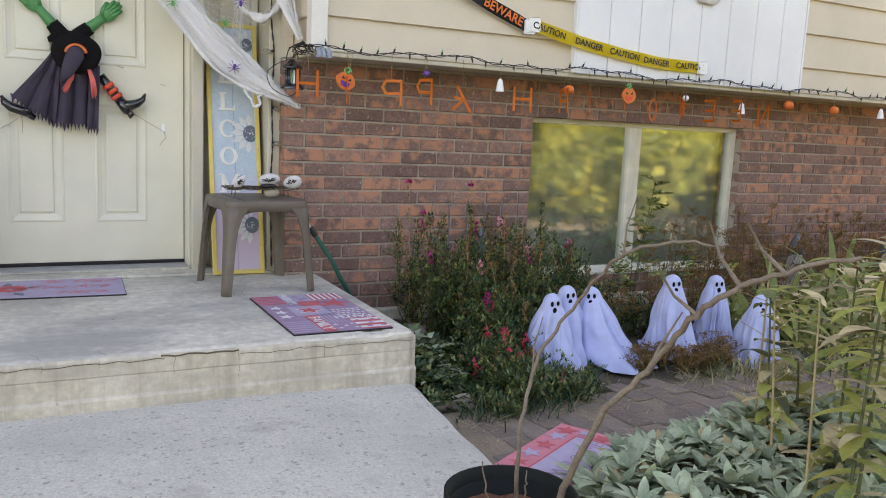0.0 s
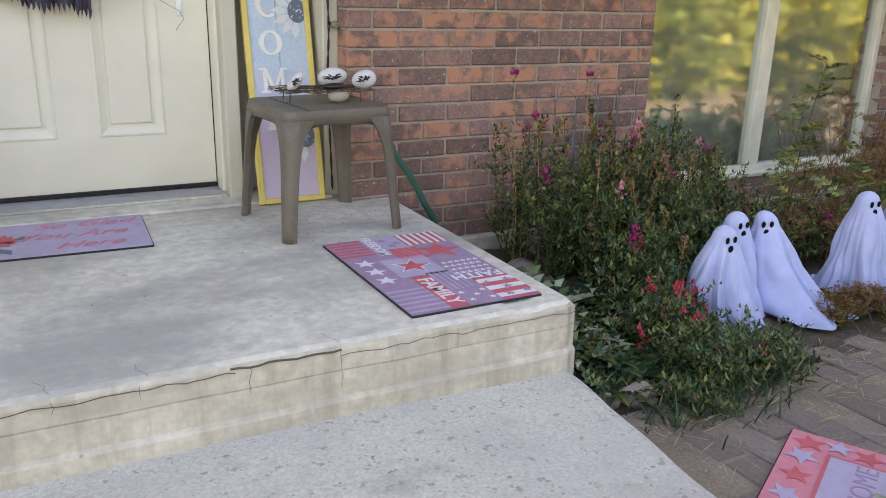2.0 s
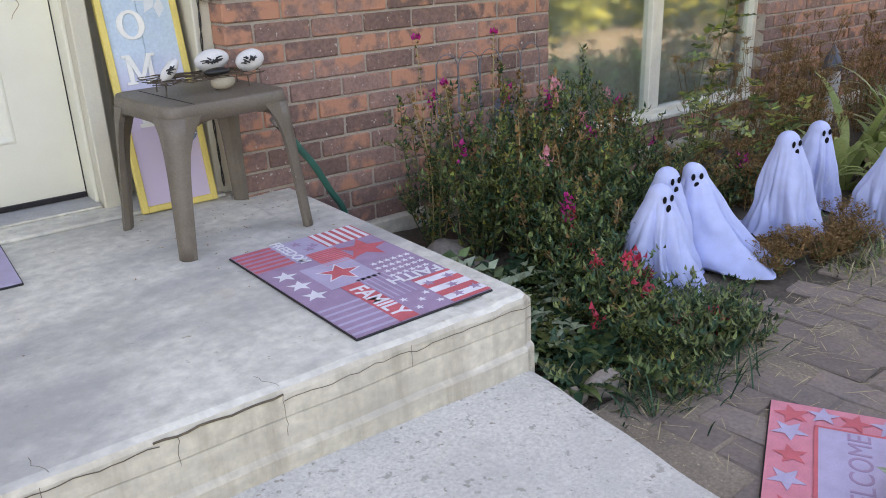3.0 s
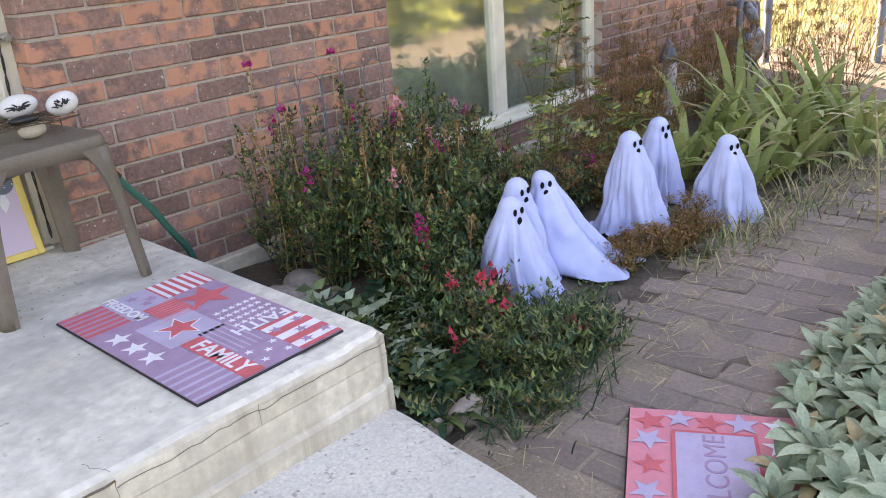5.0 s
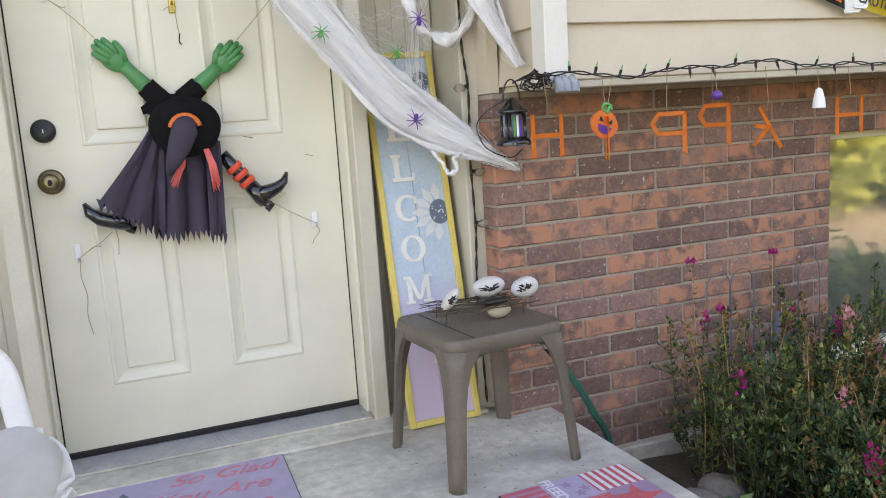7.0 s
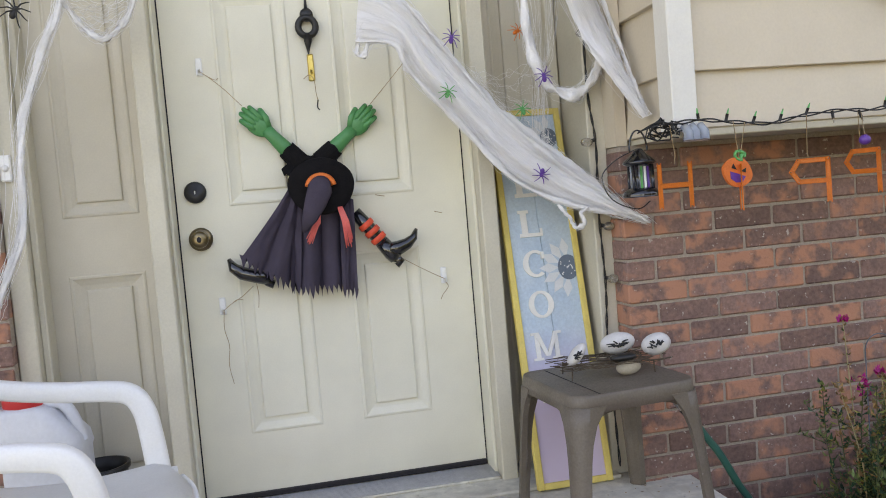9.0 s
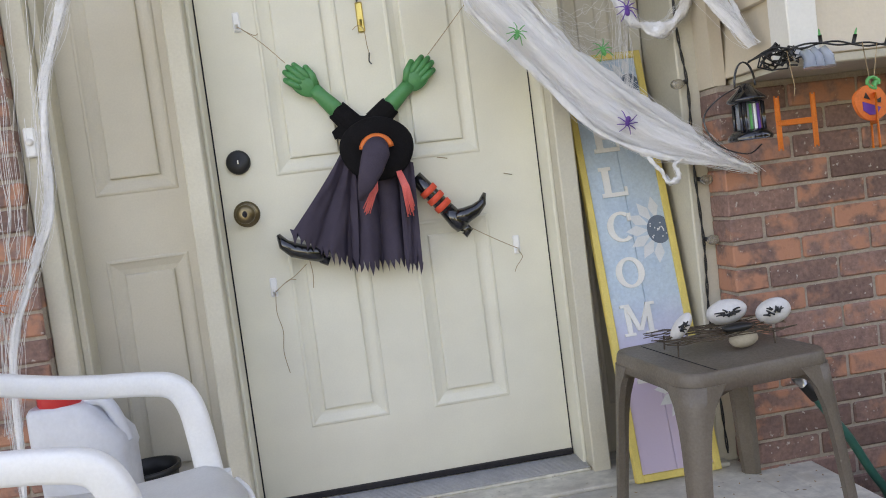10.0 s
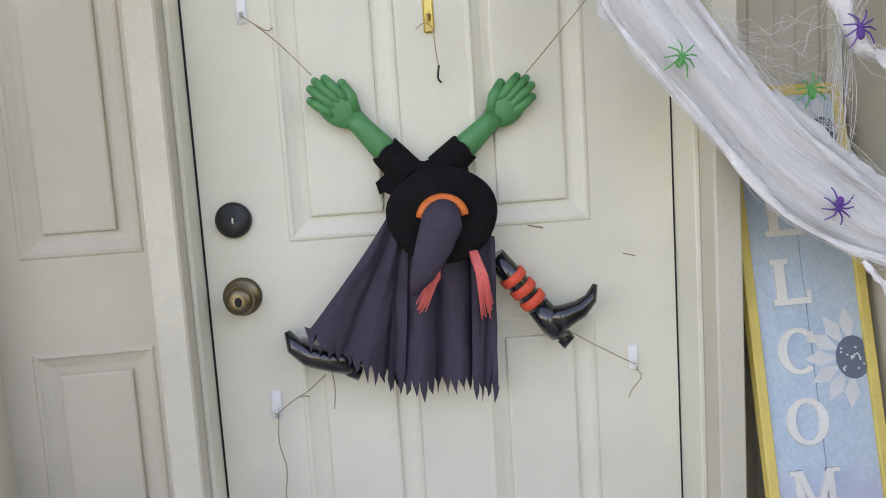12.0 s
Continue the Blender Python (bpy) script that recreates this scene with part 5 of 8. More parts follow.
def fibre_sheet(t, upper, lower, y0, seed, bend=None, nu=60, nv=22):
    U, Lw = smooth_path([(x, 0, z) for x, z in upper], 8), smooth_path([(x, 0, z) for x, z in lower], 8)
    bm = bmesh.new()
    uvl = bm.loops.layers.uv.new("UVMap")

    def at(path, q):
        f = q * (len(path) - 1)
        i = min(int(f), len(path) - 2)
        return path[i].lerp(path[i + 1], f - i)

    g = []
    for i in range(nu + 1):
        a = i / nu
        row = []
        for j in range(nv + 1):
            b = j / nv
            ragged = 0.11 * noise.noise((a * 22, 3.0 if j == 0 else 8.0, seed)) if j in (0, nv) else 0
            p = at(U, a).lerp(at(Lw, a), b + ragged)
            p.y = y0 - 0.02 * math.sin(math.pi * b) + 0.003 * math.sin(b * 26 + 3 * noise.noise((a * 2, b, seed))) + 0.02 * noise.noise((a * 5, b * 4, seed))
            row.append((bm.verts.new(p), (a, b)))
        g.append(row)
    for i in range(nu):
        for j in range(nv):
            q = (g[i][j], g[i + 1][j], g[i + 1][j + 1], g[i][j + 1])
            f = bm.faces.new([c[0] for c in q])
            f.smooth = True
            for lp, c in zip(f.loops, q):
                lp[uvl].uv = (c[1][0] + seed, c[1][1])
    if bend:
        bend(bm)
    return part("fibre_sheet", bm, "fibresheet", t)


def rope(t, pts, rad, y, n, seed, bend=None):
    """A soft lumpy hank of teased fibre with wisps standing off it."""
    bm = bmesh.new()
    path = smooth_path([(x, y, z) for x, z in pts], 16)
    k, m = len(path), 14
    rings = []
    for i, p in enumerate(path):
        s = i / (k - 1)
        d = (path[min(i + 1, k - 1)] - path[max(i - 1, 0)]).normalized()
        side = Vector((d.z, 0, -d.x)).normalized()
        ring = []
        for j in range(m):
            c = 2 * math.pi * j / m
            w = rad * (0.50 + 0.55 * noise.noise((s * 9, seed, 0)) + 0.5 * noise.noise((s * 16, 2 * math.cos(c), 2 * math.sin(c) + seed))) * (0.35 + 0.65 * math.sin(math.pi * min(0.97, max(0.03, s))) ** 0.5)
            w = max(w, rad * 0.12)
            off = side * rad * 0.5 * noise.noise((s * 7, 5, seed))
            ring.append(bm.verts.new(p + off + side * w * math.cos(c) + Vector((0, 0.55 * w * math.sin(c), 0))))
        rings.append(ring)
    for q, u in zip(rings, rings[1:]):
        for j in range(m):
            bm.faces.new((q[j], q[(j + 1) % m], u[(j + 1) % m], u[j])).smooth = True
    bm.faces.new(rings[0][::-1]), bm.faces.new(rings[-1])
    fluff(bm, pts, rad * 1.15, y, max(6, n // 5), seed)
    if bend:
        bend(bm)
    part("fibre_rope", bm, "web", t)["kind"] = "stuff"


def loose(t, up, low, n, rad, seed, wob, y0=5.09, bend=None):
    bm = bmesh.new()
    strands(bm, up, low, n, rad, seed, wob, y0)
    if bend:
        bend(bm)
    part("loose_fibre", bm, "web", t)["kind"] = "stuff"


def cobweb_right():
    t = thing("cobweb", "white stretched cobweb fibre draped across door and sign", "cobweb", group="cobwebs")
    up = [(0.518, 1.62), (0.652, 1.508), (0.788, 1.332), (0.93, 1.169), (1.098, 1.030), (1.225, 0.915), (1.352, 0.800)]
    low = [(0.485, 1.40), (0.60, 1.385), (0.646, 1.292), (0.801, 1.111), (0.912, 0.982), (1.081, 0.880), (1.20, 0.845), (1.350, 0.795)]
    fibre_sheet(t, up, low, 5.09, 1, pull)
    fibre_sheet(t, up, [(x + 0.02, z + 0.02) for x, z in low], 5.105, 4, pull)
    loose(t, up, low, 70, 0.0004, 1, 0.045, 5.07, pull)
    rope(t, low, 0.016, 5.072, 40, 2, pull)
    for k, (f, n) in enumerate(((0.36, 30), (0.72, 30))):
        mid = [(a[0] + (b[0] - a[0]) * f, a[1] + (b[1] - a[1]) * f) for a, b in zip(up, [low[0], low[2], low[3], low[4], low[5], low[6], low[7]])]
        rope(t, mid, 0.013, 5.082, n, 50 + k, pull)
    rope(t, [(0.646, 1.50), (0.788, 1.31), (0.93, 1.135), (1.098, 0.985), (1.24, 0.88), (1.34, 0.80)], 0.010, 5.07, 14, 3, pull)
    rope(t, [(0.52, 1.47), (0.50, 1.42), (0.487, 1.37), (0.505, 1.36), (0.53, 1.395), (0.60, 1.40)], 0.012, 5.08, 18, 4)
    rope(t, [(1.06, 0.875), (1.09, 0.835), (1.115, 0.80), (1.14, 0.81), (1.135, 0.845), (1.16, 0.86)], 0.012, 5.06, 20, 5, pull)
    rope(t, [(1.20, 0.90), (1.27, 0.845), (1.352, 0.795)], 0.009, 5.05, 14, 6, pull)
    loose(t, [(0.80, 1.33), (0.90, 1.28), (1.0, 1.33), (1.04, 1.45)], [(0.86, 1.24), (0.95, 1.16), (1.02, 1.10), (1.06, 1.02)], 26, 0.0004, 7, 0.05)
    loose(t, [(0.99, 1.60), (1.01, 1.40), (1.015, 1.25), (0.99, 1.05)], [(1.14, 1.58), (1.10, 1.38), (1.06, 1.25), (1.05, 0.98)], 34, 0.0004, 8, 0.02)
    rope(t, [(0.985, 1.60), (1.00, 1.42), (1.025, 1.29), (1.075, 1.22), (1.155, 1.212), (1.21, 1.27), (1.235, 1.33)], 0.030, 5.05, 70, 9)
    t = thing("cobweb", "white cobweb strand pulled tight to the wall corner", "cobweb", group="cobwebs")
    a, b = [(1.16, 1.60), (1.23, 1.42), (1.29, 1.24), (1.345, 1.11)], [(1.06, 1.60), (1.16, 1.36), (1.25, 1.22), (1.335, 1.10)]
    fibre_sheet(t, a, b, 5.0, 11, corner_pull, 30, 12)
    loose(t, a, b, 60, 0.0008, 12, 0.012, 5.0, corner_pull)
    rope(t, [(1.17, 1.60), (1.25, 1.38), (1.30, 1.22), (1.338, 1.11)], 0.010, 4.98, 14, 13, corner_pull)


cobweb_right()


def cobweb_left():
    t = thing("cobweb", "white cobweb fibre hanging beside the sidelight", "cobweb", group="cobwebs")
    a = [(-0.30, 1.62), (-0.37, 1.37), (-0.43, 1.18), (-0.455, 0.95), (-0.50, 0.80), (-0.565, 0.66), (-0.60, 0.40)]
    b = [(-0.66, 1.62), (-0.60, 1.37), (-0.56, 1.18), (-0.57, 0.95), (-0.585, 0.80), (-0.62, 0.66), (-0.64, 0.40)]
    loose(t, a, b, 22, 0.0007, 21, 0.03, 5.05)
    rope(t, [(-0.285, 1.60), (-0.31, 1.50), (-0.37, 1.37), (-0.432, 1.18), (-0.452, 0.95), (-0.505, 0.80), (-0.56, 0.68), (-0.60, 0.50), (-0.62, 0.20)], 0.019, 5.03, 120, 22)
    rope(t, [(-0.30, 1.55), (-0.255, 1.47), (-0.20, 1.432), (-0.14, 1.48), (-0.105, 1.56)], 0.015, 5.05, 70, 23)
    loose(t, [(-0.30, 1.60), (-0.22, 1.60), (-0.11, 1.60)], [(-0.27, 1.48), (-0.20, 1.44), (-0.13, 1.50)], 50, 0.0006, 24, 0.03, 5.05)


cobweb_left()


def spider(x, y, z, s, turn, material, label):
    t = thing("spider", label, "spider", pose(x, y, z, 0, turn, 0) @ Matrix.Scale(s, 4), group="plastic spiders")
    bm = bmesh.new()
    ball(bm, (0, 0, -0.20), (0.17, 0.13, 0.24), 0, 10, 7)
    part("abdomen", bm, material, t)
    bm = bmesh.new()
    ball(bm, (0, -0.02, 0.10), (0.12, 0.09, 0.13), 0, 8, 6)
    part("head", bm, material, t)
    for sd in (-1, 1):
        for i, (a, ln) in enumerate(((62, 0.80), (25, 0.70), (-15, 0.70), (-52, 0.85))):
            a = radians(a)
            k = Vector((sd * math.cos(a), 0, math.sin(a)))
            bm = bmesh.new()
            tube(bm, [Vector((0, 0, 0.05)), k * ln * 0.45 + Vector((0, -0.20, 0.06)), k * ln * 0.8 + Vector((0, -0.08, 0.0)), k * ln + Vector((0, 0.05, -0.05 + 0.02 * i))], 0.045, 5, 0.025)
            part("leg", bm, material, t)


spider(0.742, 5.05, 1.234, 0.040, 20, "greenplastic", "small green plastic spider on the cobweb")
spider(0.970, 5.06, 1.171, 0.040, -20, "greenplastic", "small green plastic spider on the cobweb")
spider(1.012, 5.05, 0.972, 0.042, 200, "purple", "small purple plastic spider on the cobweb")
spider(1.032, 5.02, 1.262, 0.042, -8, "purple", "small purple plastic spider on the cobweb")
spider(0.768, 5.06, 1.395, 0.040, 10, "purple", "small purple plastic spider on the cobweb")
spider(0.985, 5.10, 1.415, 0.036, 60, "orangeplastic", "small orange plastic spider on the cobweb")
spider(-0.405, 5.01, 1.505, 0.055, 30, "black", "black plastic spider on the cobweb")
spider(-0.60, 5.0, 0.83, 0.04, 15, "greenplastic", "small green plastic spider on the cobweb")
spider(-0.60, 5.0, 0.72, 0.04, 70, "orangeplastic", "small orange plastic spider on the cobweb")


# ---- string lights, letters and ornaments along the overhang ----
LY = SY - 0.045


def string_lights():
    t = thing("string_lights", "black mini-light string with unlit bulbs along the siding", "string lights")
    r = random.Random(6)
    pts, x = [], 1.16
    while x < 6.2:
        pts.append((x, LY + 0.004 * math.sin(x * 9), 1.066 + 0.010 * math.sin(x * 7.3) + 0.006 * math.sin(x * 19 + 1)))
        x += 0.04
    pts[0] = (1.17, SY, 1.05)
    for ph in (0.0, 2.4):
        bm = bmesh.new()
        q = [Vector(p) + Vector((0, 0.0035 * math.cos(i * 1.7 + ph), 0.0045 * math.sin(i * 1.7 + ph))) for i, p in enumerate(pts)]
        tube(bm, smooth_path(q, 3), 0.0022, 5)
        part("cable", bm, "black", t)
    for i in range(2, len(pts), 2):
        p = Vector(pts[i])
        up = 1 if r.random() < 0.5 else -1
        d = Vector((r.uniform(-0.5, 0.5), -0.25, up)).normalized()
        bm = bmesh.new()
        tube(bm, [p, p + d * 0.020], 0.0042, 6)
        s = part("socket", bm, "black", t)
        bm = bmesh.new()
        tube(bm, [p + d * 0.020, p + d * 0.030, p + d * 0.034], 0.003, 5, 0.001)
        part("bulb", bm, "greenplastic" if up > 0 else "bulb", s)
    # bunched spare length and plug where the string starts
    bm = bmesh.new()
    for k in range(9):
        c = Vector((1.225 + r.uniform(-0.02, 0.05), SY - 0.035, 1.052))
        tube(bm, [c + Vector((0.034 * math.cos(a) * r.uniform(0.2, 1.3), r.uniform(-0.012, 0.012), 0.026 * math.sin(a) * r.uniform(0.2, 1.3))) for a in [0.9 * i + k for i in range(9)]], 0.0021, 5)
    part("bunched_cable", bm, "black", t)["kind"] = "stuff"
    for x in (1.285, 1.305, 1.33):
        bm = bmesh.new()
        tube(bm, [(x, LY + 0.012, 1.06), (x + 0.006, LY, 1.04), (x + 0.004, LY - 0.003, 1.018)], 0.011, 8, 0.015)
        part("tape_wrap", bm, "clear", t)


string_lights()


STROKES = {
    "H": [((-1, -1), (-1, 1)), ((1, -1), (1, 1)), ((-1, 0), (1, 0))],
    "A": [((-1, -1), (-0.9, 1)), ((1, -1), (0.9, 1)), ((-0.9, 1), (0.9, 1)), ((-1, 0), (1, 0))],
    "P": [((-1, -1), (-1, 1)), ((-1, 1), (0.6, 1)), ((0.6, 1), (1, 0.5)), ((1, 0.5), (0.6, 0)), ((0.6, 0), (-1, 0))],
    "Y": [((0.1, -0.1), (-1, -1)), ((-0.6, 1), (1, -1.2)), ((0.1, -0.1), (-0.9, 0.05))],
    "L": [((-0.6, 1), (-0.6, -1)), ((-0.6, -1), (1, -1))],
    "O": [((math.cos(a), math.sin(a)), (math.cos(a + 0.55), math.sin(a + 0.55))) for a in [0.5236 * i for i in range(12)]],
    "W": [((-1, 1), (-0.5, -1)), ((-0.5, -1), (0, 0.6)), ((0, 0.6), (0.5, -1)), ((0.5, -1), (1, 1))],
    "E": [((-1, -1), (-1, 1)), ((-1, 1), (1, 1)), ((-1, 0), (0.7, 0)), ((-1, -1), (1, -1))],
    "N": [((-1, -1), (-1, 1)), ((-1, 1), (1, -1)), ((1, -1), (1, 1))],
}


def hung_letter(ch, x, z, turn, w=0.045, h=0.056, tilt=0.0):
    t = thing("hanging_letter", "orange outlined plastic letter hanging from the light string", "letter", pose(x, LY - 0.012, z, 0, tilt, turn), group="banner letters")
    bm = bmesh.new()
    for (a, b), (c, d) in STROKES[ch]:
        p, q = Vector((a * w, 0, b * h)), Vector((c * w, 0, d * h))
        n = (q - p).normalized()
        s = Vector((-n.z, 0, n.x)) * 0.005
        for o in (s, -s):
            tube(bm, [p + o - n * 0.004, q + o + n * 0.004], 0.0018, 5)
        pts = [p - s * 0.8, p + s * 0.8, q + s * 0.8, q - s * 0.8]
        prism(bm, [(v.x, v.z) for v in pts], -0.0012, 0.0012)
    part("letter_body", bm, "orangeplastic", t)
    bm = bmesh.new()
    tube(bm, [(0, 0, h), (0.004, 0, h + 0.02), (0, 0.01, 1.062 - z)], 0.0011, 4)
    part("hanger", bm, "twine", t)


for ch, x, z, turn in (("H", 1.238, 0.905, 4), ("A", 1.425, 0.885, 62), ("P", 1.632, 0.885, 140), ("P", 1.795, 0.900, 112), ("Y", 1.996, 0.885, -12), ("H", 2.330, 0.900, -8), ("A", 2.575, 0.905, 80),
                       ("L", 2.735, 0.905, 60), ("L", 2.965, 0.905, 48), ("O", 3.157, 0.890, 25), ("W", 3.362, 0.920, 66), ("E", 3.560, 0.905, 84), ("E", 3.775, 0.915, 70), ("N", 3.985, 0.900, 80)):
    hung_letter(ch, x, z, turn)


def pumpkin_disc(x, z, turn, r=0.042, purple=True):
    t = thing("pumpkin_ornament", "orange pumpkin-face ornament with green stalk", "ornament", pose(x, LY - 0.035, z, 0, turn, 8), group="hanging ornaments")
    bm = bmesh.new()
    n = 32
    pts = [(r * (1.08 + 0.05 * math.cos(4 * a)) * math.cos(a), r * 0.92 * math.sin(a)) for a in [2 * math.pi * i / n for i in range(n)]]
    prism(bm, pts, -0.004, 0.004)
    part("pumpkin_body", bm, "orange", t)
    bm = bmesh.new()
    tube(bm, [(0, 0, r * 0.85), (0.003, 0, r * 1.1), (0.012, 0, r * 1.3)], 0.006, 8)
    tube(bm, [(0.016 * math.cos(a) - 0.004, -0.002, r * 1.05 + 0.012 * math.sin(a)) for a in [0.6 * i for i in range(10)]], 0.004, 6)
    part("stalk", bm, "greenplastic", t)
    bm = bmesh.new()
    prism(bm, [(-0.6 * r, -0.10 * r), (0.6 * r, -0.10 * r), (0.45 * r, -0.52 * r), (0, -0.66 * r), (-0.45 * r, -0.52 * r)], -0.0055, -0.004)
    part("mouth", bm, "purple" if purple else "redband", t)
    for s in (-1, 1):
        bm = bmesh.new()
        prism(bm, [(s * 0.5 * r, 0.42 * r), (s * 0.15 * r, 0.12 * r), (s * 0.55 * r, 0.12 * r)], -0.0055, -0.004)
        part("eye", bm, "black", t)
    bm = bmesh.new()
    tube(bm, [(0, 0, r), (0, 0.01, 1.062 - z)], 0.0011, 4)
    part("hanger", bm, "twine", t)


pumpkin_disc(1.402, 0.925, 18)
pumpkin_disc(2.968, 0.955, 0, 0.045, False)


def bauble(x, z, rad, material, label, ghost=False):
    t = thing("ghost_ornament" if ghost else "bauble", label, "ornament", pose(x, LY - 0.02, z), group="hanging ornaments")
    bm = bmesh.new()
    if ghost:
        lathe(bm, [(0.020, -0.034), (0.018, -0.012), (0.013, 0.010), (0.010, 0.022), (0.0, 0.029)], 14)
    else:
        ball(bm, (0, 0, 0), (rad, rad, rad * 0.9))
    part("ornament_body", bm, material, t)
    bm = bmesh.new()
    tube(bm, [(0, 0, rad), (0, 0.01, 1.062 - z)], 0.0011, 4)
    part("hanger", bm, "twine", t)


bauble(2.193, 0.962, 0.03, "whiteresin", "small white bell-shaped ghost ornament", True)
bauble(1.80, 0.985, 0.016, "purple", "small purple bauble hanging from the lights")
bauble(2.597, 0.960, 0.028, "orange", "round orange pumpkin bauble hanging from the lights")
bauble(3.375, 0.965, 0.018, "whiteresin", "small white bauble hanging from the lights")
bauble(3.80, 0.935, 0.03, "whiteresin", "small white bell-shaped ghost ornament", True)
bauble(4.178, 0.970, 0.028, "orange", "round orange pumpkin bauble hanging from the lights")
bauble(4.577, 0.960, 0.028, "orange", "round orange pumpkin bauble hanging from the lights")
bauble(5.02, 0.965, 0.022, "whiteresin", "small white bell-shaped ghost ornament", True)


def tape(nm, label, pts, width, material, words, wmat, reps, wsize):
    t = thing(nm, label, "tape")
    bm = bmesh.new()
    path = smooth_path(pts, 10)
    a = [bm.verts.new(p + Vector((0, 0.004 * math.sin(i * 0.7), width / 2))) for i, p in enumerate(path)]
    b = [bm.verts.new(p + Vector((0, -0.004 * math.sin(i * 0.7 + 1), -width / 2))) for i, p in enumerate(path)]
    for i in range(len(path) - 1):
        bm.faces.new((a[i], b[i], b[i + 1], a[i + 1]))
    bmesh.ops.solidify(bm, geom=bm.faces[:], thickness=0.0006)
    part("strip", bm, material, t)
    for k in range(reps):
        s = (k + 0.5) / reps
        f = s * (len(path) - 1)
        i = min(int(f), len(path) - 2)
        p = path[i].lerp(path[i + 1], f - i)
        d = path[i + 1] - path[i]
        lettering("printed_word", words[k % len(words)], wsize, Matrix.Translation(p + Vector((0, -0.006, 0))) @ pose(0, 0, 0, 0, -math.degrees(math.atan2(d.z, d.x)), 0) @ UP, wmat, t, 0.0004, bold=wsize * 0.02)
    for p in (path[0], path[-1]):
        bm = bmesh.new()
        vs = box(bm, (p.x - 0.03, p.y - 0.008, p.z - 0.035), (p.x + 0.03, p.y - 0.003, p.z + 0.035), 0.008)
        for v in vs:
            v.co += Vector((0.01, 0.003, 0.01)) * noise.noise(v.co * 60)
        part("sticky_tab", bm, "whiteresin", t)


tape("caution_tape", "yellow caution tape sagging across the siding", [(2.385, SY - 0.034, 1.262), (2.66, SY - 0.04, 1.205), (2.95, SY - 0.04, 1.165), (3.22, SY - 0.04, 1.140), (3.50, SY - 0.034, 1.138)], 0.062, "yellowtape",
     ["CAUTION", "DANGER"], "black", 5, 0.044)
tape("beware_tape", "black tape with orange lettering across the siding", [(1.80, SY - 0.03, 1.50), (2.03, SY - 0.03, 1.375), (2.36, SY - 0.03, 1.250)], 0.066, "black", ["BEWARE"], "orange", 2, 0.060)
bm = bmesh.new()
vs = ball(bm, (3.505, SY - 0.035, 1.53), (0.09, 0.014, 0.055), u=24, v=8)
for v in vs:
    v.co += Vector((1, 0, 1)) * 0.02 * noise.noise(v.co * 30)
tagged(finish("paper_ghost", bm, "pebble"), "pale ragged decoration fixed on the white board panel", "decoration")


def lantern():
    t = thing("lantern", "small black hanging lantern with coloured glass", "lantern", pose(1.214, 4.80, 0.880) @ Matrix.Diagonal((1.32, 1.32, 1.05, 1)))
    bm = bmesh.new()
    lathe(bm, [(0.038, 0.0), (0.040, 0.005), (0.037, 0.014), (0.028, 0.024), (0.0, 0.024)], 20)
    part("base", bm, "gloss", t)
    bm = bmesh.new()
    lathe(bm, [(0.0, 0.016), (0.021, 0.016), (0.021, 0.085), (0.0, 0.085)], 16)
    part("glass_tube", bm, "clear", t)
    for i, (c, a) in enumerate((("greenplastic", 4.4), ("whiteresin", 4.75), ("purple", 5.1))):
        bm = bmesh.new()
        x, y = 0.0225 * math.cos(a), 0.0225 * math.sin(a)
        tube(bm, [(x, y, 0.02), (x * 0.95, y, 0.08)], 0.0026, 5)
        part("coloured_strip", bm, c, t)
    for a in (0.6, 2.2, 3.75, 4.05, 5.45, 5.75):
        bm = bmesh.new()
        tube(bm, [(0.027 * math.cos(a), 0.027 * math.sin(a), 0.012), (0.026 * math.cos(a), 0.026 * math.sin(a), 0.09)], 0.0034, 6)
        part("cage_rod", bm, "gloss", t)
    bm = bmesh.new()
    lathe(bm, [(0.0, 0.083), (0.028, 0.083), (0.036, 0.090), (0.033, 0.096), (0.020, 0.110), (0.012, 0.120), (0.008, 0.128), (0.0, 0.130)], 20)
    part("cap", bm, "gloss", t)
    bm = bmesh.new()
    tube(bm, [(0.02 * math.cos(a), 0, 0.122 + 0.055 * math.sin(a)) for a in [math.pi * i / 12 for i in range(13)]], 0.0022, 5)
    part("handle", bm, "gloss", t)
    bm = bmesh.new()
    tube(bm, smooth_path([(-0.01, 0, 0.125), (-0.055, 0, 0.10), (-0.085, 0, 0.06), (-0.07, -0.01, 0.0), (-0.02, -0.02, -0.03), (0.01, -0.02, -0.012)], 5), 0.0016, 5)
    part("cord", bm, "gloss", t)


lantern()


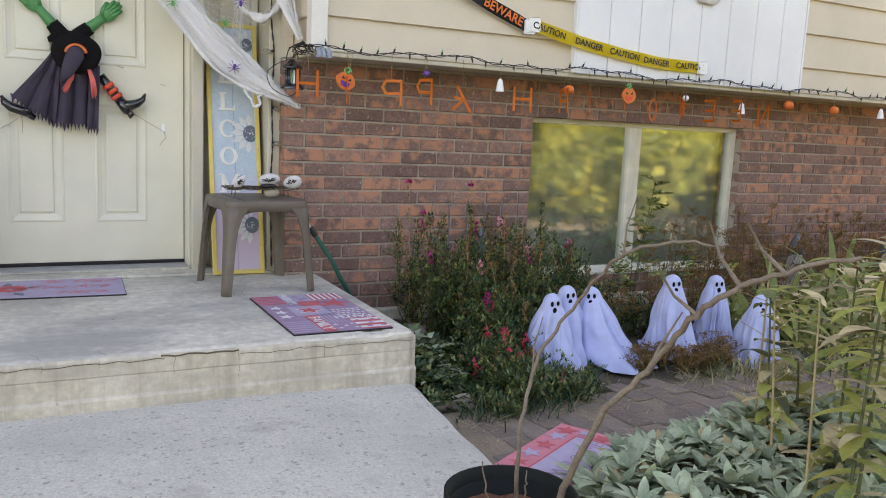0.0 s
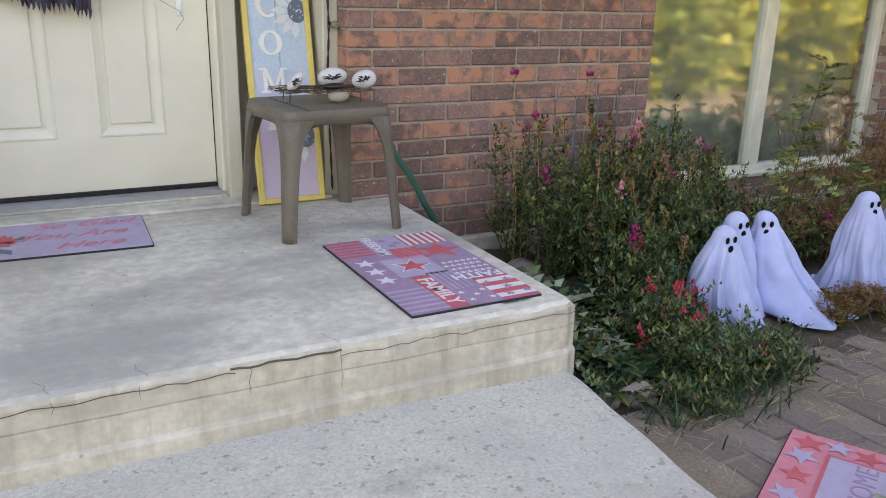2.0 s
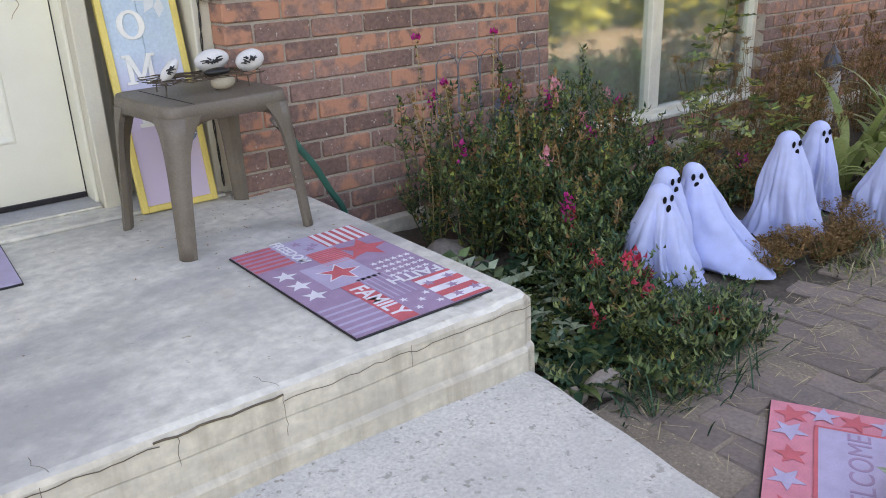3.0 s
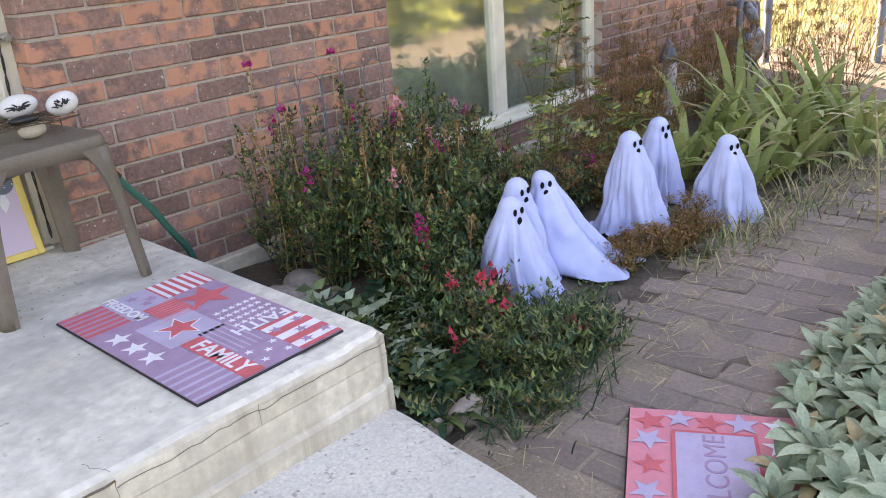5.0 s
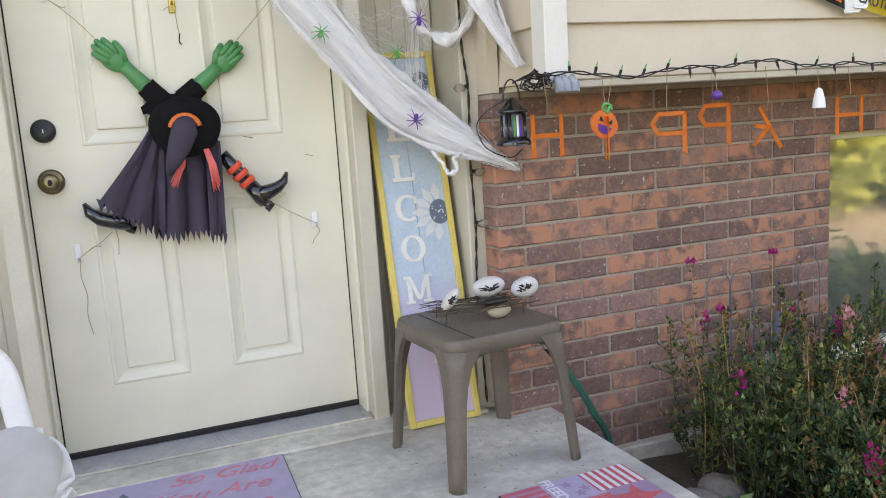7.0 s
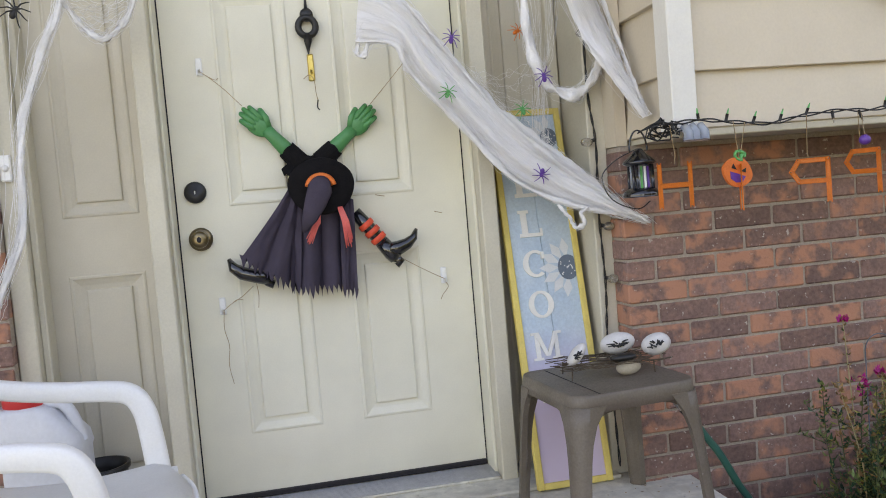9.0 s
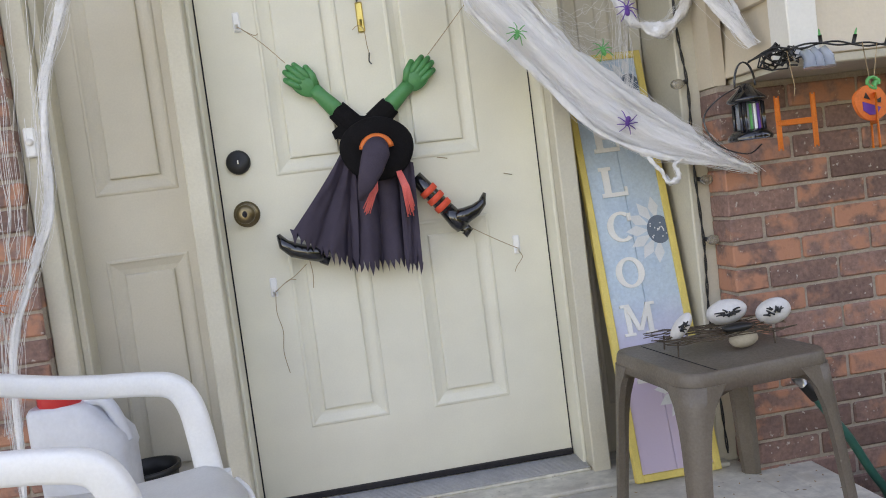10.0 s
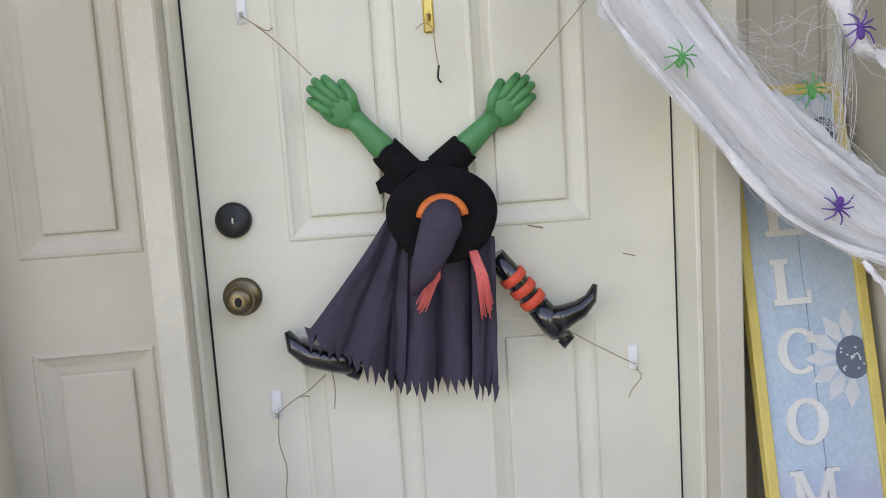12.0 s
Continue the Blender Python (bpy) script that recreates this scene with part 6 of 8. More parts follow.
def bulb_cable():
    t = thing("bulb_cable", "black cord with clear globe bulbs down the door casing", "light string")
    r = random.Random(4)
    pts = [(1.190, 5.076, 1.60), (1.188, 5.076, 1.42), (1.190, 5.076, 1.20), (1.204, 5.076, 1.05), (1.197, 5.076, 0.85), (1.203, 5.076, 0.62), (1.196, 5.076, 0.44), (1.20, 5.075, 0.25), (1.205, 5.07, 0.03)]
    bm = bmesh.new()
    q = smooth_path(pts, 8)
    for ph in (0, math.pi):
        tube(bm, [p + Vector((0.0025 * math.cos(i * 1.1 + ph), 0.0025 * math.sin(i * 1.1 + ph), 0)) for i, p in enumerate(q)], 0.0022, 5)
    part("cord", bm, "black", t)
    for x, z, s in ((1.185, 1.065, -1), (1.207, 0.80, 1), (1.208, 0.635, 1), (1.195, 1.40, -1)):
        bm = bmesh.new()
        tube(bm, [(1.198, 5.07, z), (x + s * 0.004, 5.066, z - 0.004)], 0.006, 8)
        so = part("socket", bm, "black", t)
        bm = bmesh.new()
        ball(bm, (x + s * 0.016, 5.062, z - 0.006), (0.020, 0.014, 0.014))
        part("globe", bm, "bulb", so)


bulb_cable()


def doorbell():
    t = thing("doorbell", "white plastic doorbell button on the casing", "doorbell", pose(-0.530, 5.215, 1.112))
    bm = bmesh.new()
    box(bm, (-0.015, -0.014, -0.038), (0.015, 0, 0.038), 0.004)
    part("housing", bm, "whiteresin", t)
    bm = bmesh.new()
    lathe(bm, [(0.010, 0.014), (0.010, 0.018), (0.0, 0.019)], 16, pose(0, 0, 0, 90, 0, 0))
    part("button", bm, "whitepaint", t)


doorbell()


def armchair():
    # faces along the porch, its open side towards the door's middle
    t = thing("plastic_armchair", "white moulded plastic armchair standing on the porch", "chair", pose(-0.090, 4.352, 0.0, 0, 0, -1.5))

    def band(bm, pts, wide, tall, k=6):
        """A sweep with a squarish rounded section: wide across the chair, tall in the plane of the path."""
        path = smooth_path(pts, k)
        m, n = len(path), 14
        rings = []
        for i, p in enumerate(path):
            d = (path[min(i + 1, m - 1)] - path[max(i - 1, 0)]).normalized()
            b = d.cross(Vector((0, 1, 0))).normalized()
            a = b.cross(d)
            f = i / (m - 1)
            w = wide[0] + (wide[1] - wide[0]) * f
            h = tall[0] + (tall[1] - tall[0]) * f
            ring = []
            for j in range(n):
                q = 2 * math.pi * j / n
                cx, sx = math.cos(q), math.sin(q)
                ring.append(bm.verts.new(p + a * math.copysign(abs(cx) ** 0.55, cx) * w / 2 + b * math.copysign(abs(sx) ** 0.55, sx) * h / 2))
            rings.append(ring)
        for q, u in zip(rings, rings[1:]):
            for j in range(n):
                bm.faces.new((q[j], q[(j + 1) % n], u[(j + 1) % n], u[j])).smooth = True
        bm.faces.new(rings[0][::-1]), bm.faces.new(rings[-1])

    bm = bmesh.new()
    nx, ny = 20, 16
    g = []
    for i in range(nx + 1):
        u = i / nx
        row = []
        for j in range(ny + 1):
            v = -1 + 2 * j / ny
            x = 0.075 - 0.045 * abs(v) ** 4 - 0.52 * u
            z = 0.378 - 0.028 * math.sin(math.pi * min(1, u)) + 0.012 * v * v - 0.045 * max(0, 1 - u / 0.10) ** 2 + 0.01 * u
            row.append(bm.verts.new((x, v * (0.232 - 0.02 * u), z)))
        g.append(row)
    for i in range(nx):
        for j in range(ny):
            bm.faces.new((g[i][j], g[i + 1][j], g[i + 1][j + 1], g[i][j + 1])).smooth = True
    bmesh.ops.solidify(bm, geom=bm.faces[:], thickness=0.006)
    part("seat", bm, "whiteresin", t)
    bm = bmesh.new()
    band(bm, [(0.030, -0.235, 0.318), (0.066, -0.15, 0.310), (0.074, 0, 0.306), (0.066, 0.15, 0.310), (0.030, 0.235, 0.318)], (0.012, 0.012), (0.062, 0.062))
    part("seat_apron", bm, "whiteresin", t)
    for y in (-0.06, 0.0, 0.06):
        bm = bmesh.new()
        box(bm, (-0.20, y - 0.002, 0.3535), (-0.07, y + 0.002, 0.3555))
        part("seat_slit", bm, "rubber", t)
    for sd in (-1, 1):
        bm = bmesh.new()
        band(bm, [(-0.014, sd * 0.243, 0.345), (-0.024, sd * 0.247, 0.44), (-0.036, sd * 0.250, 0.502), (-0.062, sd * 0.250, 0.540), (-0.115, sd * 0.250, 0.553), (-0.21, sd * 0.250, 0.562), (-0.32, sd * 0.248, 0.580), (-0.43, sd * 0.242, 0.612), (-0.52, sd * 0.225, 0.68)], (0.034, 0.040), (0.052, 0.040))
        part("armrest", bm, "whiteresin", t)
        for x, top, fx in ((-0.005, 0.36, 0.050), (-0.44, 0.40, -0.50)):
            bm = bmesh.new()
            band(bm, [(x, sd * 0.238, top), (x + 0.4 * (fx - x), sd * 0.244, top * 0.5), (fx, sd * 0.250, 0.0)], (0.036, 0.030), (0.060, 0.036))
            part("leg", bm, "whiteresin", t)
    for k in range(6):
        v = -1 + 2 * k / 5
        bm = bmesh.new()
        path = smooth_path([(-0.44, v * 0.19, 0.39), (-0.49, v * 0.20, 0.55), (-0.54, v * 0.19, 0.78 - 0.03 * v * v)], 5)
        tube(bm, path, 0.018, 6, flat=1.4)
        part("back_slat", bm, "whiteresin", t)
    bm = bmesh.new()
    tube(bm, smooth_path([(-0.50, -0.225, 0.62), (-0.54, -0.20, 0.78), (-0.555, 0, 0.83), (-0.54, 0.20, 0.78), (-0.50, 0.225, 0.62)], 6), 0.024, 8)
    part("back_rail", bm, "whiteresin", t)


armchair()


def jug():
    c = thing("black_bucket", "black plastic bucket standing behind the jug", "bucket", pose(-0.375, 5.215, 0.0))
    bm = bmesh.new()
    lathe(bm, [(0.070, 0.0), (0.084, 0.205), (0.092, 0.208), (0.092, 0.222), (0.084, 0.222), (0.080, 0.19), (0.066, 0.02)], 28)
    part("bucket_body", bm, "black", c)
    t = thing("plastic_jug", "large white plastic jug with red screw lid and handle", "jug", pose(-0.462, 5.065, 0.0, 0, 0, -6))
    bm = bmesh.new()
    lv = [(0.104, 0.066, 0.0), (0.112, 0.072, 0.012), (0.112, 0.072, 0.10), (0.108, 0.068, 0.112), (0.108, 0.068, 0.32), (0.112, 0.072, 0.332), (0.112, 0.072, 0.365), (0.098, 0.066, 0.40), (0.080, 0.060, 0.442), (0.066, 0.054, 0.455)]
    rings = []
    for a, b, z in lv:
        rings.append([bm.verts.new((a * math.copysign(abs(math.cos(q)) ** 0.4, math.cos(q)) - 0.045 * max(0.0, (z - 0.35) / 0.10), b * math.copysign(abs(math.sin(q)) ** 0.4, math.sin(q)), z)) for q in [2 * math.pi * i / 32 for i in range(32)]])
    for a, b in zip(rings, rings[1:]):
        for i in range(32):
            bm.faces.new((a[i], a[(i + 1) % 32], b[(i + 1) % 32], b[i])).smooth = True
    bm.faces.new(rings[0][::-1]), bm.faces.new(rings[-1])
    part("jug_body", bm, "jug", t)
    bm = bmesh.new()
    tube(bm, smooth_path([(0.01, -0.01, 0.445), (0.045, -0.012, 0.455), (0.072, -0.014, 0.435), (0.092, -0.014, 0.385), (0.100, -0.012, 0.345)], 5), 0.016, 10)
    part("jug_handle", bm, "jug", t)
    bm = bmesh.new()
    lathe(bm, [(0.055, 0.454), (0.057, 0.458), (0.057, 0.498), (0.053, 0.504), (0.0, 0.504)], 28, c=(-0.045, 0, 0))
    part("lid", bm, "redcap", t)


jug()


def garden_hose():
    t = thing("garden_hose", "dark green hose hanging over the porch edge", "hose")
    bm = bmesh.new()
    tube(bm, smooth_path([(1.362, 4.88, 0.212), (1.40, 4.88, 0.155), (1.446, 4.88, 0.09), (1.50, 4.88, -0.01), (1.545, 4.88, -0.09), (1.58, 4.87, -0.25)], 6), 0.0115, 10)
    part("hose_tube", bm, "hose", t)
    bm = bmesh.new()
    tube(bm, [(1.318, 4.885, 0.268), (1.330, 4.882, 0.252), (1.338, 4.88, 0.243)], 0.013, 10)
    part("coupling", bm, "steel", t)
    bm = bmesh.new()
    tube(bm, smooth_path([(1.335, 4.88, 0.246), (1.348, 4.88, 0.230), (1.366, 4.88, 0.206)], 6), 0.0145, 10)
    part("grip", bm, "black", t)


garden_hose()


# ---- garden ----
def cloth_ghost(x, y, top, h, rb, face, lean=(0, 0), trail=None, seed=0, turn=0.0):
    """A sheet ghost: dome head, folds that deepen towards the ragged hem; one plain figure."""
    r = random.Random(seed)
    bm = bmesh.new()
    n, m = 132, 30
    ph = [r.uniform(0, 6.28) for _ in range(4)]
    rings = []
    gz = top - h
    for j in range(m + 1):
        v = j / m
        if v < 0.22:
            a = v / 0.22 * math.pi / 2
            rad, z = 0.041 * math.sin(a), top - 0.046 * (1 - math.cos(a))
        else:
            k = (v - 0.22) / 0.78
            rad = 0.041 + (rb * 1.12 - 0.041) * (0.60 * k + 0.40 * math.sin(k * math.pi / 2)) + 0.010 * math.sin(math.pi * min(1, k * 1.6))
            z = top - 0.046 - (h - 0.046) * k
        amp = max(0, (v - 0.20)) ** 0.7 * 0.88
        ring = []
        for i in range(n):
            t = 2 * math.pi * i / n
            q = t + 0.35 * math.sin(2 * t + ph[2]) + 0.16 * math.sin(3 * t + ph[3]) + 0.25 * noise.noise((2 * math.cos(t), 2 * math.sin(t), v * 2.2 + seed))
            f = 1 + amp * (1.05 * (abs(math.sin(2.5 * q + ph[0])) ** 0.8 - 0.65) + 0.48 * (abs(math.sin(5 * q + ph[1] + 1.2 * v)) - 0.6) * min(1, 1.6 * v) + 0.30 * math.cos(4 * t + ph[0]) * v ** 2 + 0.3 * math.sin(t + ph[2] + 2 * v) + 0.3 * noise.noise((3 * math.cos(t), 3 * math.sin(t), v * 5 + seed)))
            px, py = rad * f * math.cos(t), rad * f * math.sin(t)
            pz = z
            if trail and v > 0.4:
                w = max(0, math.cos(t - trail[0])) ** 2 * ((v - 0.4) / 0.6) ** 2 * trail[1]
                px, py = px + w * math.cos(trail[0]), py + w * math.sin(trail[0])
            if j == m:
                pz += 0.012 * math.sin(9 * t + ph[3]) + 0.020 * max(0.0, -math.cos(4 * t + ph[0])) + 0.006
            pz = max(pz, gz + 0.004)
            ring.append(bm.verts.new((x + px + lean[0] * (1 - v), y + py + lean[1] * (1 - v), pz)))
        rings.append(ring)
    for a, b in zip(rings, rings[1:]):
        for i in range(n):
            f = bm.faces.new((a[i], b[i], b[(i + 1) % n], a[(i + 1) % n]))
            f.smooth = True
    bmesh.ops.remove_doubles(bm, verts=bm.verts[:], dist=1e-5)
    d = Vector((math.cos(radians(face)), math.sin(radians(face)), 0))
    s = Vector((-d.y, d.x, 0))
    hd = Vector((x + lean[0] * 0.85, y + lean[1] * 0.85, top - 0.045))
    for o, dz, rx, rz in ((-0.0140, 0.006, 0.0070, 0.0116), (0.0120, 0.009, 0.0068, 0.0110), (-0.003, -0.020, 0.0092, 0.0122)):
        c = hd + d * (0.0425 if dz > 0 else 0.049) + s * o + Vector((0, 0, dz))
        q = Matrix((s, d, Vector((0, 0, 1)))).transposed()
        ball(bm, c, (rx, 0.0030, rz), 1, 12, 8, q)
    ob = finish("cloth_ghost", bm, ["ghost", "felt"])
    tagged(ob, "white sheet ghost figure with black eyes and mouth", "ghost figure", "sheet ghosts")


FACE = 242
cloth_ghost(2.163, 4.035, 0.058, 0.345, 0.100, FACE + 13, trail=(radians(-100), 0.09), seed=1)
cloth_ghost(2.293, 4.110, 0.072, 0.345, 0.085, FACE + 16, seed=2)
cloth_ghost(2.470, 4.080, 0.062, 0.330, 0.105, FACE - 10, lean=(-0.05, 0.03), trail=(radians(-68), 0.15), seed=3)
cloth_ghost(2.810, 4.005, 0.120, 0.370, 0.084, FACE + 10, trail=(radians(-60), 0.05), seed=4)
cloth_ghost(3.165, 4.085, 0.088, 0.350, 0.074, FACE + 6, seed=5)
cloth_ghost(3.172, 3.805, 0.047, 0.325, 0.092, FACE - 4, seed=6)


class Leaves:
    """Collects folded leaf blades, each a small kite with a raised rib."""

    def __init__(self):
        self.v, self.f, self.i = [], [], []

    def add(self, base, d, side, ln, w, mi=0, curl=0.25, fold=0.25):
        d = d.normalized()
        side = (side - d * side.dot(d)).normalized()
        up = side.cross(d)
        k = len(self.v)
        c = base + d * ln * 0.5 - up * 0.02 * ln
        tip = base + d * ln - up * curl * ln
        for p in (base, c + side * w / 2 + up * fold * w, c, c - side * w / 2 + up * fold * w, tip):
            self.v.append(tuple(p))
        self.f += [(k, k + 2, k + 1), (k, k + 3, k + 2), (k + 1, k + 2, k + 4), (k + 2, k + 3, k + 4)]
        self.i += [mi] * 4

    def blade(self, base, d, side, ln, w, mi=0, droop=0.5, n=6):
        d = d.normalized()
        side = (side - d * side.dot(d)).normalized()
        k = len(self.v)
        p = base.copy()
        for j in range(n + 1):
            u = j / n
            ww = w * (0.75 + 0.5 * u if u < 0.4 else 0.95 * (1 - ((u - 0.4) / 0.6) ** 2) + 0.0)
            g = 0.12 * ww
            self.v += [tuple(p + side * ww / 2), tuple(p - Vector((d.x, d.y, 0)) * g), tuple(p - side * ww / 2)]
            d = (d + Vector((0, 0, -droop / n * (0.3 + 1.6 * u)))).normalized()
            p = p + d * ln / n
        for j in range(n):
            a, b = k + 3 * j, k + 3 * (j + 1)
            self.f += [(a, a + 1, b + 1, b), (a + 1, a + 2, b + 2, b + 1)]
            self.i += [mi, mi]

    def mesh(self, name, mats, parent=None, label=""):
        return from_lists(name, self.v, self.f, mats, parent, label, self.i, True)


def rdir(r, zmin=-0.2, zmax=0.6):
    a = r.uniform(0, 2 * math.pi)
    z = r.uniform(zmin, zmax)
    return Vector((math.cos(a), math.sin(a), z))


def snapdragon(x, y, h, spread, seed, flowers=None, dry=0.25, stems=13, dens=1.0, label="bushy snapdragon plant with small leaves, partly dry", leaf=0.032):
    """Upright stems clothed in small narrow leaves, a few ending in flower spikes."""
    r = random.Random(seed)
    gz = bed_height(x, y) - 0.01
    t = thing("snapdragon", label, "plant", pose(x, y, gz), group="bed plants")
    lv, fl, bm = Leaves(), Leaves(), bmesh.new()
    for s in range(stems):
        a = r.uniform(0, 6.28)
        k = r.random() ** 0.6
        hh = h * r.uniform(0.35, 1.32) * (1 - 0.25 * k)
        b = Vector((0.25 * spread * k * math.cos(a), 0.25 * spread * k * math.sin(a), 0))
        tip = Vector((spread * k * math.cos(a) + r.uniform(-0.02, 0.02), spread * k * math.sin(a) + r.uniform(-0.02, 0.02), hh))
        mid = b.lerp(tip, 0.5) + Vector((r.uniform(-0.03, 0.03), r.uniform(-0.03, 0.03), 0.05 * hh))
        path = smooth_path([b, mid, tip], 5)
        isdry = r.random() < dry
        tube(bm, path, 0.0028, 4, 0.0012, mi=1 if isdry else 0)
        n = int(hh / 0.0072 * dens)
        for i in range(n):
            u = 0.12 + 0.88 * i / n
            f = u * (len(path) - 1)
            q = path[min(int(f), len(path) - 2)].lerp(path[min(int(f) + 1, len(path) - 1)], f % 1)
            d = rdir(r, 0.0, 0.8)
            top = isdry and u > 0.55
            lv.add(q, d, Vector((0, 0, 1)).cross(d), leaf * r.uniform(0.7, 1.25) * (0.55 if top else 1.15 - 0.45 * u), leaf * 0.40 * r.uniform(0.7, 1.3) * (1.3 if top else 1), 2 if top else r.choice((0, 0, 0, 0, 1, 1, 1, 3, 3, 2)), r.uniform(0, 0.5))
        for side_branch in range(6):
            if r.random() < 0.7:
                u = r.uniform(0.3, 0.8)
                q = path[int(u * (len(path) - 1))]
                d = rdir(r, 0.4, 1.0).normalized() * r.uniform(0.05, 0.10)
                tube(bm, [q, q + d], 0.0012, 3, 0.0007, mi=0)
                for i in range(12):
                    e = rdir(r, 0, 0.8)
                    lv.add(q + d * (i / 8), e, Vector((0, 0, 1)).cross(e), leaf * r.uniform(0.6, 1.0), leaf * 0.3, r.choice((0, 0, 1)), 0.3)
        if flowers and r.random() < flowers[1]:
            for i in range(r.randint(12, 18)):
                d = rdir(r, -0.3, 0.7)
                q = tip + Vector((r.gauss(0, 0.008), r.gauss(0, 0.008), 0.026 - 0.006 * i * r.uniform(0.5, 1.0)))
                fl.add(q, d, Vector((0, 0, 1)).cross(d), 0.019 * r.uniform(0.7, 1.2), 0.018, 0, 0.6, 0.3)
    part("stalk", bm, ["stem", "drystem"], t)["kind"] = "stuff"
    lv.mesh("foliage", ["leaf", "leafdark", "leafdry", "brightleaf"], t)["kind"] = "stuff"
    if fl.v:
        fl.mesh("blossom", [flowers[0]], t)["kind"] = "stuff"


# tall bushes in front of the brick, behind the ghosts
tall = [(1.82, 4.72, 0.56), (1.92, 4.60, 0.52), (2.02, 4.74, 0.62), (2.14, 4.62, 0.56), (2.26, 4.72, 0.58), (2.36, 4.58, 0.50), (2.48, 4.70, 0.52), (2.58, 4.56, 0.46), (2.70, 4.72, 0.44), (1.98, 4.46, 0.44),
        (2.12, 4.42, 0.42), (2.28, 4.42, 0.42), (1.86, 4.52, 0.42), (2.44, 4.42, 0.38), (2.20, 4.55, 0.55), (2.82, 4.60, 0.38), (2.62, 4.40, 0.36), (1.92, 4.36, 0.36), (2.04, 4.34, 0.36), (2.18, 4.32, 0.34), (2.32, 4.30, 0.32), (2.46, 4.30, 0.30), (2.56, 4.26, 0.26), (2.72, 4.28, 0.26), (2.90, 4.30, 0.24), (1.98, 4.24, 0.28), (2.10, 4.22, 0.26)]
for i, (x, y, h) in enumerate(tall):
    snapdragon(x, y, h, 0.15, 100 + i, (("magenta", "magenta", "pinkpetal")[i % 3], 0.07), 0.45 if i in (0, 2, 7, 9, 11, 14, 16) else 0.10, 11, 0.9)
# lower plants at the front of the bed, with red flowers
low = [(1.78, 3.94, 0.25), (1.90, 3.84, 0.24), (1.98, 3.98, 0.25), (1.86, 4.14, 0.26), (1.80, 3.70, 0.16), (1.96, 3.72, 0.16), (1.94, 4.10, 0.26), (1.78, 3.80, 0.22), (2.08, 3.80, 0.17), (2.0, 3.64, 0.12), (1.70, 3.62, 0.11)]
for i, (x, y, h) in enumerate(low):
    snapdragon(x, y, h * (0.62 if x > 1.88 and y < 4.05 else 0.85), 0.11, 200 + i, ("redpetal", 0.38 if i in (0, 1, 2, 4, 7) else 0.12), 0.1, 9, 0.85, "low green snapdragon plant with red flowers", 0.032)


def single_stem(x, y, h, seed, lean):
    """One tall flowering stem standing clear of the bush."""
    r = random.Random(seed)
    gz = bed_height(x, y)
    t = thing("snapdragon", "tall dry snapdragon stem tipped with a magenta flower", "plant", pose(x, y, gz), group="bed plants")
    bm, lv, fl = bmesh.new(), Leaves(), Leaves()
    path = smooth_path([(0, 0, 0), (lean[0] * 0.4, lean[1] * 0.4, h * 0.55), (lean[0], lean[1], h)], 8)
    tube(bm, path, 0.003, 5, 0.0014)
    for i, p in enumerate(path[5:]):
        for _ in range(5):
            d = rdir(r, 0, 0.9)
            lv.add(p + Vector((0, 0, r.uniform(-0.01, 0.01))), d, Vector((0, 0, 1)).cross(d), r.uniform(0.010, 0.022), 0.009, r.choice((0, 0, 1)), 0.2)
    for _ in range(9):
        d = rdir(r, -0.2, 0.8)
        fl.add(path[-1], d, Vector((0, 0, 1)).cross(d), 0.020, 0.018, 0, 0.5, 0.4)
    part("stalk", bm, "drystem", t)
    lv.mesh("seed_head", ["leafdry", "leaf"], t)["kind"] = "stuff"
    fl.mesh("blossom", ["magenta"], t)["kind"] = "stuff"


single_stem(1.80, 4.72, 0.72, 1, (-0.02, 0.02))
single_stem(1.88, 4.66, 0.58, 2, (-0.05, 0.0))
single_stem(2.10, 4.74, 0.72, 3, (0.03, 0.02))


def fern_weed(x, y, h, seed, label="tall weed with feathery leaflets before the window", lean=(0.02, -0.03)):
    r = random.Random(seed)
    gz = bed_height(x, y)
    t = thing("feathery_weed", label, "plant", pose(x, y, gz), group="bed plants")
    bm, lv = bmesh.new(), Leaves()
    path = smooth_path([(0, 0, 0), (lean[0], lean[1], h * 0.5), (lean[0] * 3, lean[1] * 2, h)], 8)
    tube(bm, path, 0.0035, 5, 0.0012)
    for i in range(5, len(path)):
        for _ in range(r.choice((0, 1, 1, 2))):
            d = rdir(r, 0.1, 0.9).normalized()
            ln = r.uniform(0.07, 0.15) * (1.2 - 0.4 * i / len(path))
            side = Vector((0, 0, 1)).cross(d).normalized()
            tube(bm, [path[i], path[i] + d * ln - Vector((0, 0, 0.02))], 0.0012, 3)
            for k in range(7):
                if r.random() < 0.3:
                    continue
                q = path[i] + d * ln * (0.2 + 0.8 * k / 6) - Vector((0, 0, 0.02 * k / 6))
                for s in (-1, 1):
                    lv.add(q, side * s + d * 0.4, d, 0.042 * r.uniform(0.7, 1.1), 0.018, r.choice((0, 0, 2)), 0.2)
    part("stalk", bm, "stem", t)["kind"] = "stuff"
    lv.mesh("foliage", ["leaf", "leafdark", "brightleaf"], t)["kind"] = "stuff"


